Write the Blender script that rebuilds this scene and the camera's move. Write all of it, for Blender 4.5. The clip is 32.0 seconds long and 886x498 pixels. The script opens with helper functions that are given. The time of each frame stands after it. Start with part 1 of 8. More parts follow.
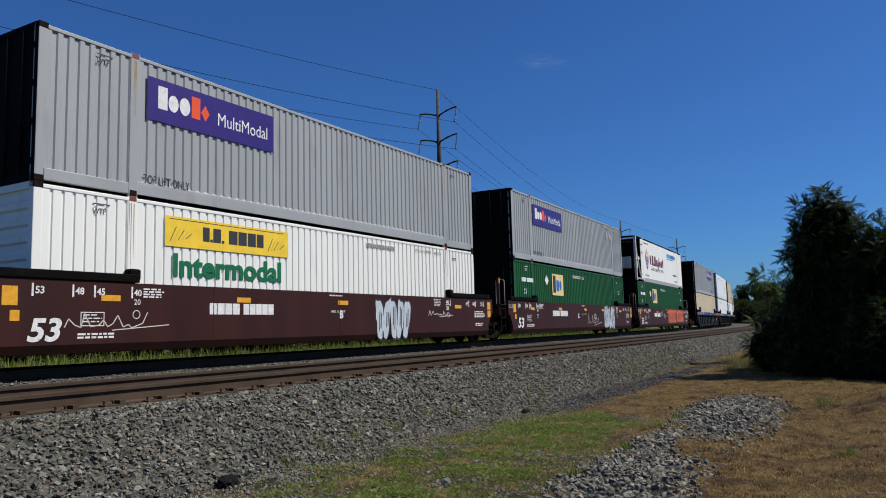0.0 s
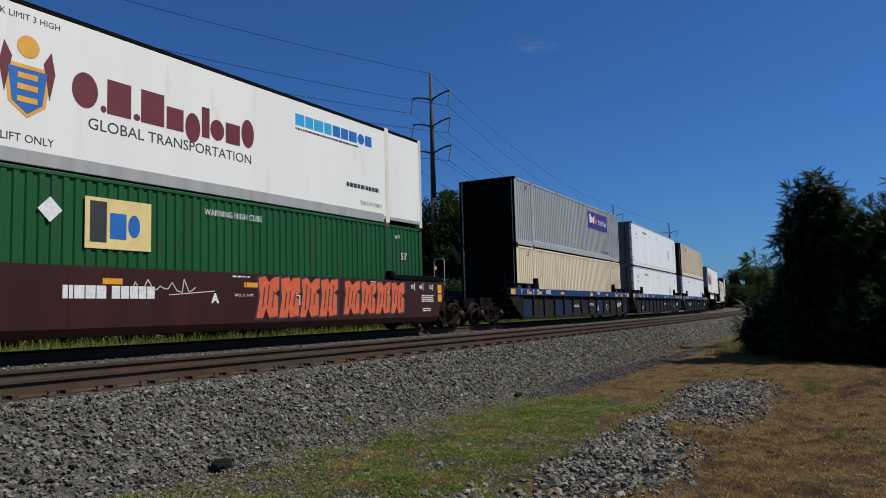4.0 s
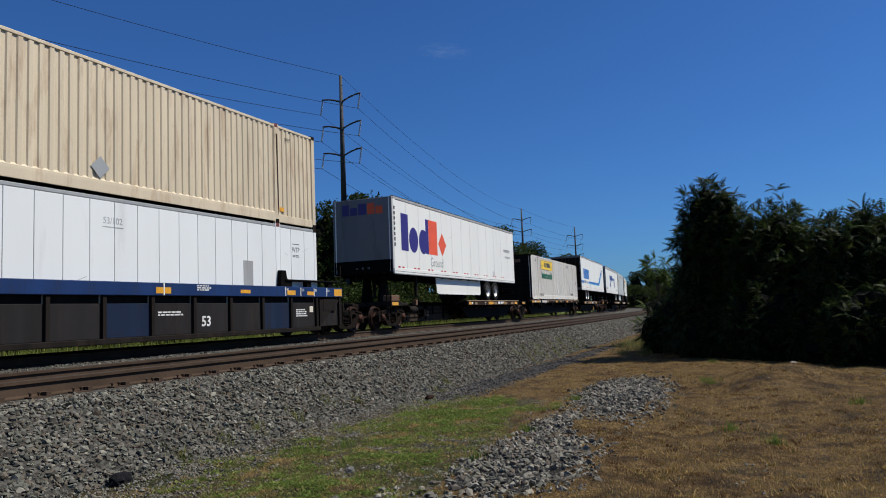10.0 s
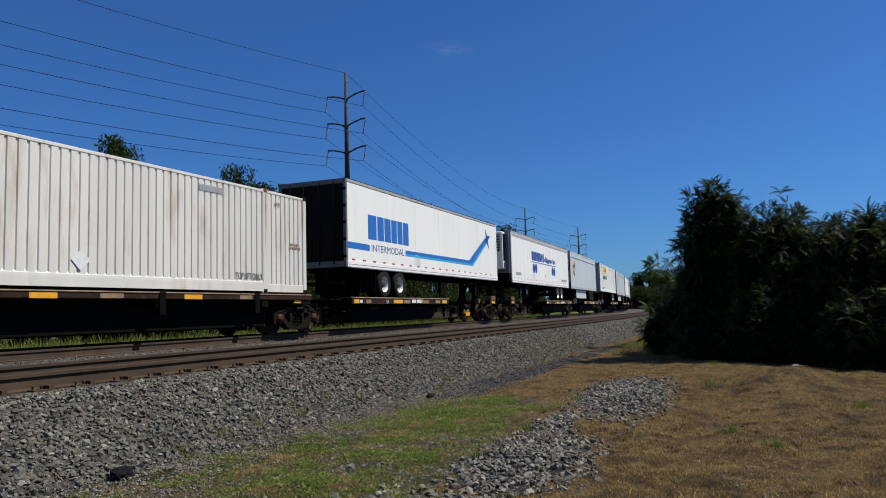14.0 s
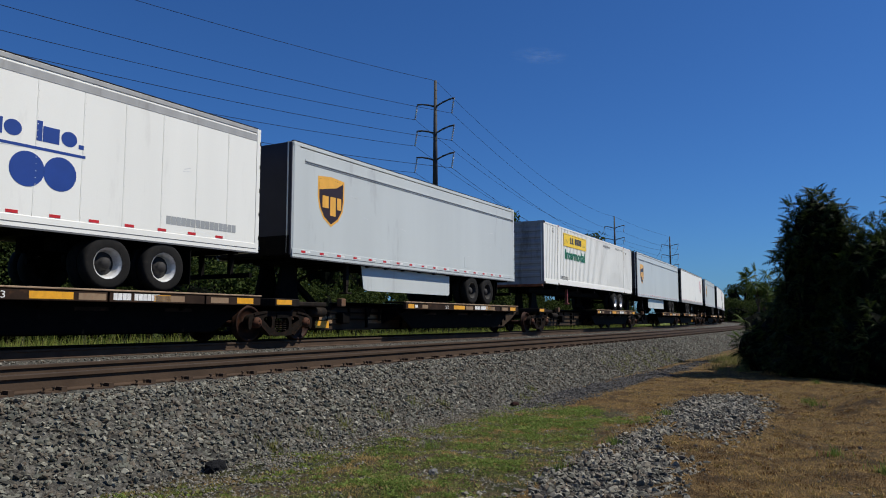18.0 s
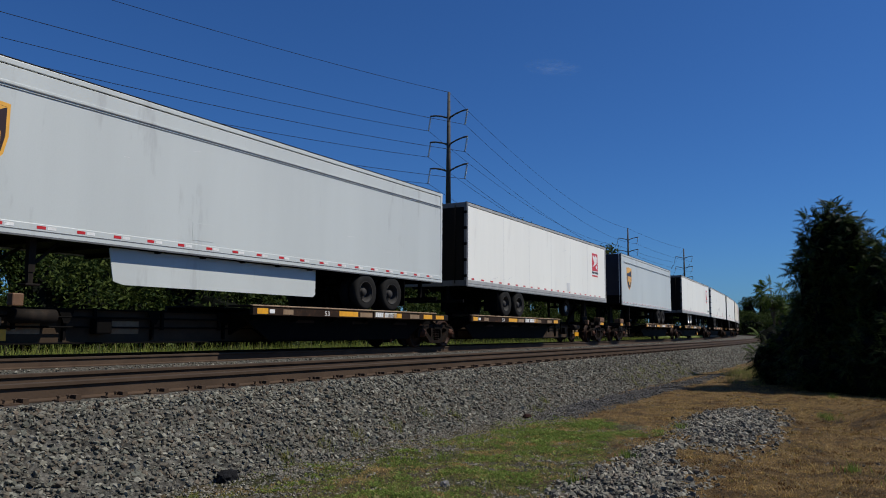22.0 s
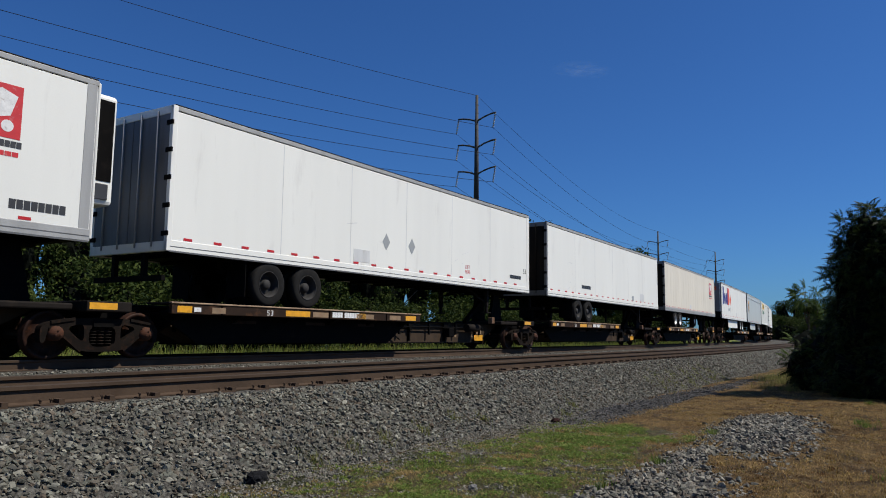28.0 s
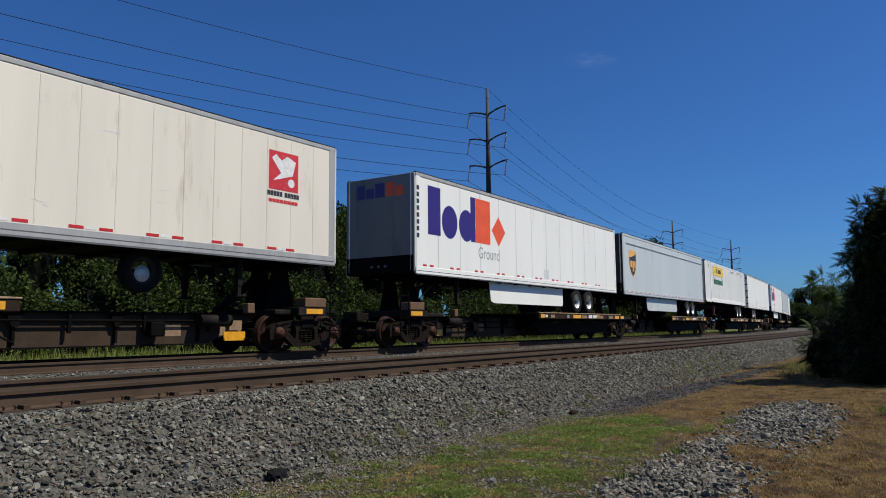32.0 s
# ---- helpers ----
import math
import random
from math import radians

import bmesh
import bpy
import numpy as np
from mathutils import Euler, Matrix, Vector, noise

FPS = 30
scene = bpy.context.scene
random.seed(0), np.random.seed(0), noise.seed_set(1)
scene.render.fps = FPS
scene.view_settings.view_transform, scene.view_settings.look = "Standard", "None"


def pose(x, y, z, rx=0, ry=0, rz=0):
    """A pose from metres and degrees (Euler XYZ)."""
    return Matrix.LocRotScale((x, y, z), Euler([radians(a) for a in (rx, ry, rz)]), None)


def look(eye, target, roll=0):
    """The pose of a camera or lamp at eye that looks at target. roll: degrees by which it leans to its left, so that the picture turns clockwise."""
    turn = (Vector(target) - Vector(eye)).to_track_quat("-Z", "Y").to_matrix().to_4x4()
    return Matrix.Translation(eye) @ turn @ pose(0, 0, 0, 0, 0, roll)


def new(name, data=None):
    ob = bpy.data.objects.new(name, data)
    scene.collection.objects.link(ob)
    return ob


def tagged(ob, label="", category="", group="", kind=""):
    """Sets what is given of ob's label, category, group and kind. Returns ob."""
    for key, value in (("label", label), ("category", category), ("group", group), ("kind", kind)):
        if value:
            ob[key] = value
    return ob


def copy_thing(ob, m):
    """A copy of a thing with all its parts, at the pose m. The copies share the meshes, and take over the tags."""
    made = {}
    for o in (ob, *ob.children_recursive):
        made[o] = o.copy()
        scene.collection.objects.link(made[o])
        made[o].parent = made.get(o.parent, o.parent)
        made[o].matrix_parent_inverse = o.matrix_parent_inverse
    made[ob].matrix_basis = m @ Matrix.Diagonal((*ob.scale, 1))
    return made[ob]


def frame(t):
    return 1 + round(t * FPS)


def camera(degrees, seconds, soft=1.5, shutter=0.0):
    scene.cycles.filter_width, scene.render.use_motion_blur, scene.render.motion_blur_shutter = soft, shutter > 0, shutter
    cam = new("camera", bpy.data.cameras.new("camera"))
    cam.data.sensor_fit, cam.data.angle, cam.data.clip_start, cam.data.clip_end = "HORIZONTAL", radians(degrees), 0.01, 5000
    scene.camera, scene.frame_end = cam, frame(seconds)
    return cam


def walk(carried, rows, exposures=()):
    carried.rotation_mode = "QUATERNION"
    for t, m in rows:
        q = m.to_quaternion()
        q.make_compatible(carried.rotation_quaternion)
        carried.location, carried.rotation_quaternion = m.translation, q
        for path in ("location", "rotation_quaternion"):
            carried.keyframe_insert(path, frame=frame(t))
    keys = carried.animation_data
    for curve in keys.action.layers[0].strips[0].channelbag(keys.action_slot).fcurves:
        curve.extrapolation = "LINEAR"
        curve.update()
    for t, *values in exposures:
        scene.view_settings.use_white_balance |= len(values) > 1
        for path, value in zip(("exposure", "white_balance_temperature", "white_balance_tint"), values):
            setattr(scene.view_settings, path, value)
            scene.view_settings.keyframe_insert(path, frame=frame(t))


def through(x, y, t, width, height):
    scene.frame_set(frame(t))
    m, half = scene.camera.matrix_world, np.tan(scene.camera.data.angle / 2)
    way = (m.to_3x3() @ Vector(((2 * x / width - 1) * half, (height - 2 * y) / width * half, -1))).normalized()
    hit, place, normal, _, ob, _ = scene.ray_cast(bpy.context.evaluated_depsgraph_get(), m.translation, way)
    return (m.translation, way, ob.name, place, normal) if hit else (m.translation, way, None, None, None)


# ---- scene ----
import itertools

# World: x across the tracks (camera side positive), y along them, z up from the rail tops.
EYE = (0.0, 0.0, 0.53)
TURNS = [  # seconds, yaw, pitch, roll
    (0.0, 31.58, 6.19, 1.49),
    (0.5, 31.62, 6.12, 1.65),
    (1.0, 31.54, 5.83, 1.73),
    (1.5, 31.44, 5.39, 1.35),
    (2.0, 31.15, 5.36, 1.54),
    (2.5, 31.06, 5.21, 1.51),
    (3.0, 31.37, 5.11, 1.70),
    (3.5, 31.15, 4.94, 1.62),
    (4.0, 31.03, 4.97, 1.51),
    (4.5, 31.03, 5.03, 1.53),
    (6.5, 30.66, 4.91, 1.80),
    (7.0, 30.41, 4.89, 1.11),
    (7.5, 27.72, 4.78, 1.91),
    (8.0, 26.49, 5.34, 2.74),
    (8.5, 24.40, 4.88, 4.79),
    (9.0, 24.67, 4.56, 4.32),
    (9.5, 24.69, 4.02, 2.06),
    (10.0, 24.11, 5.00, 2.24),
    (10.5, 23.80, 4.64, 2.61),
    (11.0, 23.98, 4.71, 2.35),
    (11.5, 24.84, 5.84, 2.25),
    (12.0, 24.42, 5.73, 2.12),
    (12.5, 24.43, 5.44, 1.72),
    (13.0, 24.72, 4.95, 1.49),
    (13.5, 24.53, 4.81, 1.51),
    (14.0, 24.29, 4.89, 1.53),
    (14.5, 24.76, 5.32, 0.81),
    (16.5, 28.77, 6.61, -0.62),
    (17.0, 29.95, 6.49, 0.11),
    (17.5, 30.61, 5.90, -0.05),
    (18.0, 30.91, 5.51, -0.02),
    (18.5, 30.62, 5.50, 0.11),
    (19.0, 30.82, 5.86, -0.01),
    (19.5, 30.99, 6.02, -0.38),
    (20.0, 31.25, 5.99, -0.49),
    (20.5, 31.65, 5.89, -0.29),
    (21.0, 31.84, 5.98, -0.10),
    (21.5, 31.69, 6.39, -0.35),
    (22.0, 31.87, 6.36, -0.40),
    (22.5, 32.06, 6.42, -0.44),
    (23.0, 32.61, 6.44, -0.45),
    (23.5, 33.05, 6.47, -0.49),
    (24.0, 33.29, 6.18, -0.63),
    (24.5, 33.11, 6.05, -0.52),
    (25.0, 33.30, 6.02, -0.24),
    (25.5, 33.35, 5.96, -0.26),
    (27.5, 33.56, 6.69, -0.52),
    (28.0, 34.04, 6.59, -0.65),
    (28.5, 34.04, 6.73, -0.46),
    (29.0, 34.40, 6.61, -0.18),
    (29.5, 34.78, 6.63, -0.06),
    (30.0, 35.40, 6.32, 0.15),
    (30.5, 35.53, 5.82, 0.21),
    (31.0, 35.29, 5.96, 0.38),
    (31.5, 35.22, 6.29, 0.53),
    (32.0, 35.24, 6.17, 0.52),
]
cam = camera(62.24, 32.0, 1.0)
walk(cam, [(t, pose(*EYE, 90 + p, r, y)) for t, y, p, r in TURNS],
     [(0.0, 0.08), (1.0, -0.1), (2.0, -0.15), (4.0, -0.08), (7.0, -0.27), (8.0, -0.09), (9.0, -0.08), (10.0, 0.03), (11.0, 0.03), (12.0, 0.2), (13.0, 0.16), (14.0, 0.13), (17.0, 0.13), (19.0, -0.1), (21.0, 0.1), (22.0, -0.1), (23.0, -0.18), (24.0, 0.05), (25.0, -0.1), (28.0, 0.02), (32.0, 0.03)])

# ---- light ----
SUN_TURN, SUN_HEIGHT = 62.0, 53.0          # degrees clockwise from +y, degrees above the horizon
world = bpy.data.worlds.new("sky")
scene.world = world
world.use_nodes = True
wn = world.node_tree.nodes
sky = wn.new("ShaderNodeTexSky")
sky.sky_type, sky.sun_disc = "NISHITA", False
sky.sun_elevation, sky.sun_rotation = radians(SUN_HEIGHT), radians(SUN_TURN)
sky.altitude, sky.air_density, sky.dust_density, sky.ozone_density = 300, 1.0, 0.5, 4.0
wn["Background"].inputs["Strength"].default_value = 0.065
deep = wn.new("ShaderNodeMix")
deep.data_type, deep.blend_type = "RGBA", "MULTIPLY"
deep.inputs["Factor"].default_value = 1.0
deep.inputs["B"].default_value = (0.395, 0.80, 1.36, 1)      # a clear, deep summer blue
world.node_tree.links.new(sky.outputs[0], deep.inputs["A"])
world.node_tree.links.new(deep.outputs["Result"], wn["Background"].inputs["Color"])
sun = new("sun", bpy.data.lights.new("sun", "SUN"))
sun.data.energy, sun.data.angle, sun.data.color = 5.0, radians(0.53), (1.0, 0.955, 0.865)
sd = Vector((math.sin(radians(SUN_TURN)) * math.cos(radians(SUN_HEIGHT)), math.cos(radians(SUN_TURN)) * math.cos(radians(SUN_HEIGHT)), math.sin(radians(SUN_HEIGHT))))
sun.matrix_world = look(sd * 100, (0, 0, 0))

# ---- the tracks' course and the train's way ----
BEND, TRAIN_X, NEAR_X = 812.0, -13.83, -7.95


def course(s, x):
    """Point and heading of the line at x beside the tracks, s metres along the train's track: straight, then bending left."""
    if s <= 0:
        return Vector((x, s, 0)), 0.0
    a, c = s / BEND, TRAIN_X - BEND
    return Vector((c + (x - c) * math.cos(a), (x - c) * math.sin(a), 0)), a


def run(t):
    """Metres that the train has gone after t seconds."""
    return 10.6 * t + 0.034 * max(0.0, t - 13.5) ** 2


def on_track(s, half):
    p, q = course(s - half, TRAIN_X)[0], course(s + half, TRAIN_X)[0]
    m, d = (p + q) / 2, q - p
    return Matrix.Translation(m) @ Matrix.Rotation(math.atan2(-d.x, d.y), 4, "Z")


RIDERS = []


def ride(ob, s, half=7.0, lift=0.0):
    """Books a thing for the train: its middle is s metres along the track at the start."""
    RIDERS.append((ob, s, half, lift))
    ob.matrix_basis = on_track(s, half) @ Matrix.Translation((0, 0, lift))
    return ob


# ---- mesh helpers ----
def box(bm, x0, x1, y0, y1, z0, z1):
    v = [bm.verts.new(p) for p in ((x0, y0, z0), (x1, y0, z0), (x1, y1, z0), (x0, y1, z0), (x0, y0, z1), (x1, y0, z1), (x1, y1, z1), (x0, y1, z1))]
    for f in ((3, 2, 1, 0), (4, 5, 6, 7), (0, 1, 5, 4), (1, 2, 6, 5), (2, 3, 7, 6), (3, 0, 4, 7)):
        bm.faces.new([v[i] for i in f])
    return v


def rbox(bm, x0, x1, y0, y1, z0, z1, r=0.02):
    """A box with bevelled edges."""
    b2 = bmesh.new()
    box(b2, x0, x1, y0, y1, z0, z1)
    bmesh.ops.bevel(b2, geom=b2.edges[:], offset=r, segments=2, affect="EDGES", profile=0.5)
    me = bpy.data.meshes.new("tmp")
    b2.to_mesh(me)
    b2.free()
    bm.from_mesh(me)
    bpy.data.meshes.remove(me)


def prism(bm, pts, axis, a, b):
    """Extrudes a closed outline of (u, v) points from a to b along axis."""
    put = {"x": lambda u, v, w: (w, u, v), "y": lambda u, v, w: (u, w, v), "z": lambda u, v, w: (u, v, w)}[axis]
    lo, hi = [bm.verts.new(put(u, v, a)) for u, v in pts], [bm.verts.new(put(u, v, b)) for u, v in pts]
    n = len(pts)
    for i in range(n):
        bm.faces.new((lo[i], lo[(i + 1) % n], hi[(i + 1) % n], hi[i]))
    bm.faces.new(lo[::-1])
    bm.faces.new(hi)


def tube(bm, p, q, r, r2=None, n=10, caps=True):
    p, q = Vector(p), Vector(q)
    r2 = r if r2 is None else r2
    d = (q - p).normalized()
    u = d.orthogonal().normalized()
    w = d.cross(u)
    a, b = [], []
    for i in range(n):
        c, s = math.cos(2 * math.pi * i / n), math.sin(2 * math.pi * i / n)
        a.append(bm.verts.new(p + (u * c + w * s) * r))
        b.append(bm.verts.new(q + (u * c + w * s) * r2))
    for i in range(n):
        f = bm.faces.new((a[i], a[(i + 1) % n], b[(i + 1) % n], b[i]))
        f.smooth = n > 6
    if caps:
        bm.faces.new(a[::-1])
        bm.faces.new(b)


def lathe(bm, centre, axis, prof, n=24):
    """Turns a profile of (radius, along) round an axis through centre."""
    c, d = Vector(centre), Vector(axis).normalized()
    u = d.orthogonal().normalized()
    w = d.cross(u)
    rings = []
    for r, h in prof:
        rings.append([bm.verts.new(c + d * h + (u * math.cos(2 * math.pi * i / n) + w * math.sin(2 * math.pi * i / n)) * r) for i in range(n)])
    for a, b in zip(rings, rings[1:]):
        for i in range(n):
            bm.faces.new((a[i], a[(i + 1) % n], b[(i + 1) % n], b[i])).smooth = True


def beam(bm, p, q, w, h):
    """A square bar from p to q, w wide across, h deep."""
    p, q = Vector(p), Vector(q)
    d = (q - p).normalized()
    side = Vector((1, 0, 0)) if abs(d.x) < 0.9 else Vector((0, 1, 0))
    up = side.cross(d).normalized()
    side = d.cross(up).normalized()
    v = []
    for e in (p, q):
        v += [bm.verts.new(e + side * (sx * w / 2) + up * (sy * h / 2)) for sx, sy in ((-1, -1), (1, -1), (1, 1), (-1, 1))]
    for f in ((0, 1, 2, 3), (7, 6, 5, 4), (0, 4, 5, 1), (1, 5, 6, 2), (2, 6, 7, 3), (3, 7, 4, 0)):
        bm.faces.new([v[i] for i in f])


def mesh(name, bm, material, fix=True):
    if fix:
        bmesh.ops.recalc_face_normals(bm, faces=bm.faces[:])
    me = bpy.data.meshes.new(name)
    bm.to_mesh(me)
    bm.free()
    for m in material if isinstance(material, (list, tuple)) else [material]:
        me.materials.append(m)
    return me


def part(name, bm, material, parent=None, label="", fix=True):
    """Links a bmesh, or a mesh made before, as one object under a thing or a part."""
    me = bm if isinstance(bm, bpy.types.Mesh) else mesh(name, bm, material, fix)
    ob = new(name, me)
    ob.parent = parent
    if label:
        tagged(ob, label)
    return ob


def thing(name, label, category, group="", kind=""):
    return tagged(new(name), label, category, group, kind)


def built(fn, *args, **kw):
    bm = bmesh.new()
    fn(bm, *args, **kw)
    return bm


def one(name, fn, material, parent=None, label=""):
    bm = bmesh.new()
    fn(bm)
    return part(name, bm, material, parent, label)


def words(body, size, material, parent, place, turn=90, squeeze=1.0, name="lettering", label="", align="LEFT", bold=0.0, fit=0.0, cap=0.0, slant=0.0):
    """Lettering in the built-in font on a face that looks to +x (turn 90)."""
    cu = bpy.data.curves.new("tmp", "FONT")
    cu.body, cu.size, cu.align_x, cu.align_y, cu.extrude, cu.offset, cu.shear = body, size, align, "BOTTOM_BASELINE", 0.0015, bold, slant
    cu.resolution_u = 3
    ob = bpy.data.objects.new("tmp", cu)
    me = bpy.data.meshes.new_from_object(ob)
    bpy.data.objects.remove(ob)
    me.materials.clear()
    me.materials.append(material)
    if fit:
        co = np.empty(len(me.vertices) * 3)
        me.vertices.foreach_get("co", co)
        co = co.reshape(-1, 3)
        lo, hi = co.min(0), co.max(0)
        squeeze = fit / (hi[0] - lo[0])
        me.transform(Matrix.Translation((-lo[0], 0, 0)))
        if cap:
            me.transform(Matrix.Diagonal((1, cap / hi[1], 1, 1)))
    me.transform(Matrix.Translation(place) @ Matrix.Rotation(radians(turn), 4, "Z") @ Matrix.Rotation(radians(90), 4, "X") @ Matrix.Diagonal((squeeze, 1, 1, 1)))
    o = new(name, me)
    o.parent = parent
    return tagged(o, label) if label else o


def plate(bm, x, y0, y1, z0, z1, t=0.002):
    box(bm, x, x + t, y0, y1, z0, z1)


def block_shape(bm, x, y, w, z0, z1, kind):
    """One plain shape of a sign: b block, o disc, x diamond."""
    cy, cz, h = y + w / 2, (z0 + z1) / 2, z1 - z0
    oval = [(cy + w / 2 * math.cos(k * math.pi / 12), cz + h / 2 * math.sin(k * math.pi / 12)) for k in range(24)]
    if kind in "or":
        prism(bm, oval, "x", x, x + 0.002)
    elif kind == "x":
        prism(bm, [(y, cz), (cy, z0), (y + w, cz), (cy, z1)], "x", x, x + 0.002)
    else:
        plate(bm, x, y, y + w, z0, z1)


def blocks(name, material, parent, x, y, z, height, spec, label="", width=0.0):
    """A row of plain shapes that stands for writing: (width, low, high, kind) each, in parts of the height, each a part."""
    total = sum(q[0] for q in spec) * height
    k = (width / total if width else 1.0) * height
    for q in spec:
        w, lo, hi = q[:3]
        if hi > lo:
            bm = bmesh.new()
            block_shape(bm, x, y, w * k * 0.9, z + lo * height, z + hi * height, q[3] if len(q) > 3 else "b")
            part(name, bm, material, parent, label)
        y += w * k


def disc(bm, x, y, z, r, t=0.003):
    prism(bm, [(y + r * math.cos(k * math.pi / 12), z + r * math.sin(k * math.pi / 12)) for k in range(24)], "x", x, x + t)


def pipe(bm, pts, r, n=6):
    """One tube along a line of points."""
    rings = []
    for i, p in enumerate(pts):
        d = (Vector(pts[min(i + 1, len(pts) - 1)]) - Vector(pts[max(i - 1, 0)])).normalized()
        u = d.orthogonal().normalized() if abs(d.z) > 0.9 else d.cross(Vector((0, 0, 1))).normalized()
        w = d.cross(u)
        rings.append([bm.verts.new(Vector(p) + (u * math.cos(2 * math.pi * k / n) + w * math.sin(2 * math.pi * k / n)) * r) for k in range(n)])
    for a, b in zip(rings, rings[1:]):
        for k in range(n):
            bm.faces.new((a[k], a[(k + 1) % n], b[(k + 1) % n], b[k])).smooth = True


def each(name, material, parent, shapes, label=""):
    """One part for every shape in the list."""
    for fn in shapes:
        one(name, fn, material, parent, label)

# ---- materials ----
def material(name, colour, rough=0.6, metal=0.0, vary=0.12, scale=3.0, fine=40.0, bump=0.15, dirt=None, dirt_amount=0.0, streak=False, spec=0.5, rand=0.0):
    """A worn surface: colour varied at two scales, stains of a second colour, grain in the relief and in the gloss."""
    m = bpy.data.materials.new(name)
    m.use_nodes = True
    nt = m.node_tree
    n, l = nt.nodes, nt.links
    bsdf = n["Principled BSDF"]
    tc = n.new("ShaderNodeTexCoord")
    big, small = n.new("ShaderNodeTexNoise"), n.new("ShaderNodeTexNoise")
    big.inputs["Scale"].default_value, big.inputs["Detail"].default_value = scale, 5
    small.inputs["Scale"].default_value, small.inputs["Detail"].default_value = fine, 4
    src = tc.outputs["Object"]
    if streak:
        mp = n.new("ShaderNodeMapping")
        mp.inputs["Scale"].default_value = (1, 1, 0.12)
        l.new(src, mp.inputs["Vector"])
        l.new(mp.outputs[0], big.inputs["Vector"])
    else:
        l.new(src, big.inputs["Vector"])
    l.new(src, small.inputs["Vector"])
    dark, light = [c * (1 - vary) for c in colour], [min(1, c * (1 + vary)) for c in colour]
    r1 = n.new("ShaderNodeValToRGB")
    r1.color_ramp.elements[0].position, r1.color_ramp.elements[1].position = 0.3, 0.7
    r1.color_ramp.elements[0].color, r1.color_ramp.elements[1].color = (*dark, 1), (*light, 1)
    l.new(big.outputs["Fac"], r1.inputs["Fac"])
    mix = n.new("ShaderNodeMix")
    mix.data_type, mix.blend_type = "RGBA", "MULTIPLY"
    mix.inputs["Factor"].default_value = 0.5
    r2 = n.new("ShaderNodeValToRGB")
    r2.color_ramp.elements[0].position, r2.color_ramp.elements[1].position = 0.25, 0.65
    r2.color_ramp.elements[0].color, r2.color_ramp.elements[1].color = (1 - 1.6 * vary,) * 3 + (1,), (1, 1, 1, 1)
    l.new(small.outputs["Fac"], r2.inputs["Fac"])
    l.new(r1.outputs[0], mix.inputs["A"])
    l.new(r2.outputs[0], mix.inputs["B"])
    out = mix.outputs["Result"]
    if dirt:
        st = n.new("ShaderNodeTexNoise")
        st.inputs["Scale"].default_value, st.inputs["Detail"].default_value, st.inputs["Roughness"].default_value = scale * 1.7, 8, 0.65
        mp2 = n.new("ShaderNodeMapping")
        mp2.inputs["Location"].default_value = (3.1, 7.7, 1.3)
        mp2.inputs["Scale"].default_value = (1, 1, 0.2) if streak else (1, 1, 1)
        l.new(src, mp2.inputs["Vector"])
        l.new(mp2.outputs[0], st.inputs["Vector"])
        r3 = n.new("ShaderNodeValToRGB")
        r3.color_ramp.elements[0].position = 0.62 - 0.3 * dirt_amount
        r3.color_ramp.elements[1].position = 0.85 - 0.2 * dirt_amount
        l.new(st.outputs["Fac"], r3.inputs["Fac"])
        mx = n.new("ShaderNodeMix")
        mx.data_type = "RGBA"
        l.new(r3.outputs[0], mx.inputs["Factor"])
        l.new(out, mx.inputs["A"])
        mx.inputs["B"].default_value = (*dirt, 1)
        out = mx.outputs["Result"]
    if rand:
        oi, hs, mr = n.new("ShaderNodeObjectInfo"), n.new("ShaderNodeHueSaturation"), n.new("ShaderNodeMapRange")
        mr.inputs["To Min"].default_value, mr.inputs["To Max"].default_value = 1 - rand, 1 + rand
        l.new(oi.outputs["Random"], mr.inputs["Value"])
        l.new(mr.outputs[0], hs.inputs["Value"])
        l.new(out, hs.inputs["Color"])
        out = hs.outputs["Color"]
    l.new(out, bsdf.inputs["Base Color"])
    rr = n.new("ShaderNodeMapRange")
    rr.inputs["To Min"].default_value, rr.inputs["To Max"].default_value = max(0, rough - 0.1), min(1, rough + 0.12)
    l.new(small.outputs["Fac"], rr.inputs["Value"])
    l.new(rr.outputs[0], bsdf.inputs["Roughness"])
    bsdf.inputs["Metallic"].default_value = metal
    bsdf.inputs["Specular IOR Level"].default_value = spec
    if bump:
        bp = n.new("ShaderNodeBump")
        bp.inputs["Strength"].default_value, bp.inputs["Distance"].default_value = bump, 0.01
        l.new(small.outputs["Fac"], bp.inputs["Height"])
        l.new(bp.outputs[0], bsdf.inputs["Normal"])
    return m


WHITE = material("white_paint", (0.765, 0.755, 0.69), 0.45, vary=0.03, scale=1.2, dirt=(0.60, 0.58, 0.53), dirt_amount=0.12, streak=True, bump=0.04)
WHITE_B = material("white_sheet", (0.74, 0.75, 0.725), 0.4, vary=0.03, scale=0.9, dirt=(0.6, 0.59, 0.56), dirt_amount=0.1, streak=True, bump=0.03, rand=0.03)
CREAM = material("cream_paint", (0.70, 0.645, 0.53), 0.5, vary=0.05, scale=1.4, dirt=(0.44, 0.37, 0.27), dirt_amount=0.12, streak=True, bump=0.04)
BEIGE = material("beige_paint", (0.66, 0.56, 0.38), 0.5, vary=0.06, scale=1.4, dirt=(0.33, 0.21, 0.11), dirt_amount=0.22, streak=True, bump=0.04)
TAN = material("tan_paint", (0.62, 0.52, 0.36), 0.5, vary=0.10, scale=1.6, dirt=(0.32, 0.19, 0.10), dirt_amount=0.32, streak=True, bump=0.04)
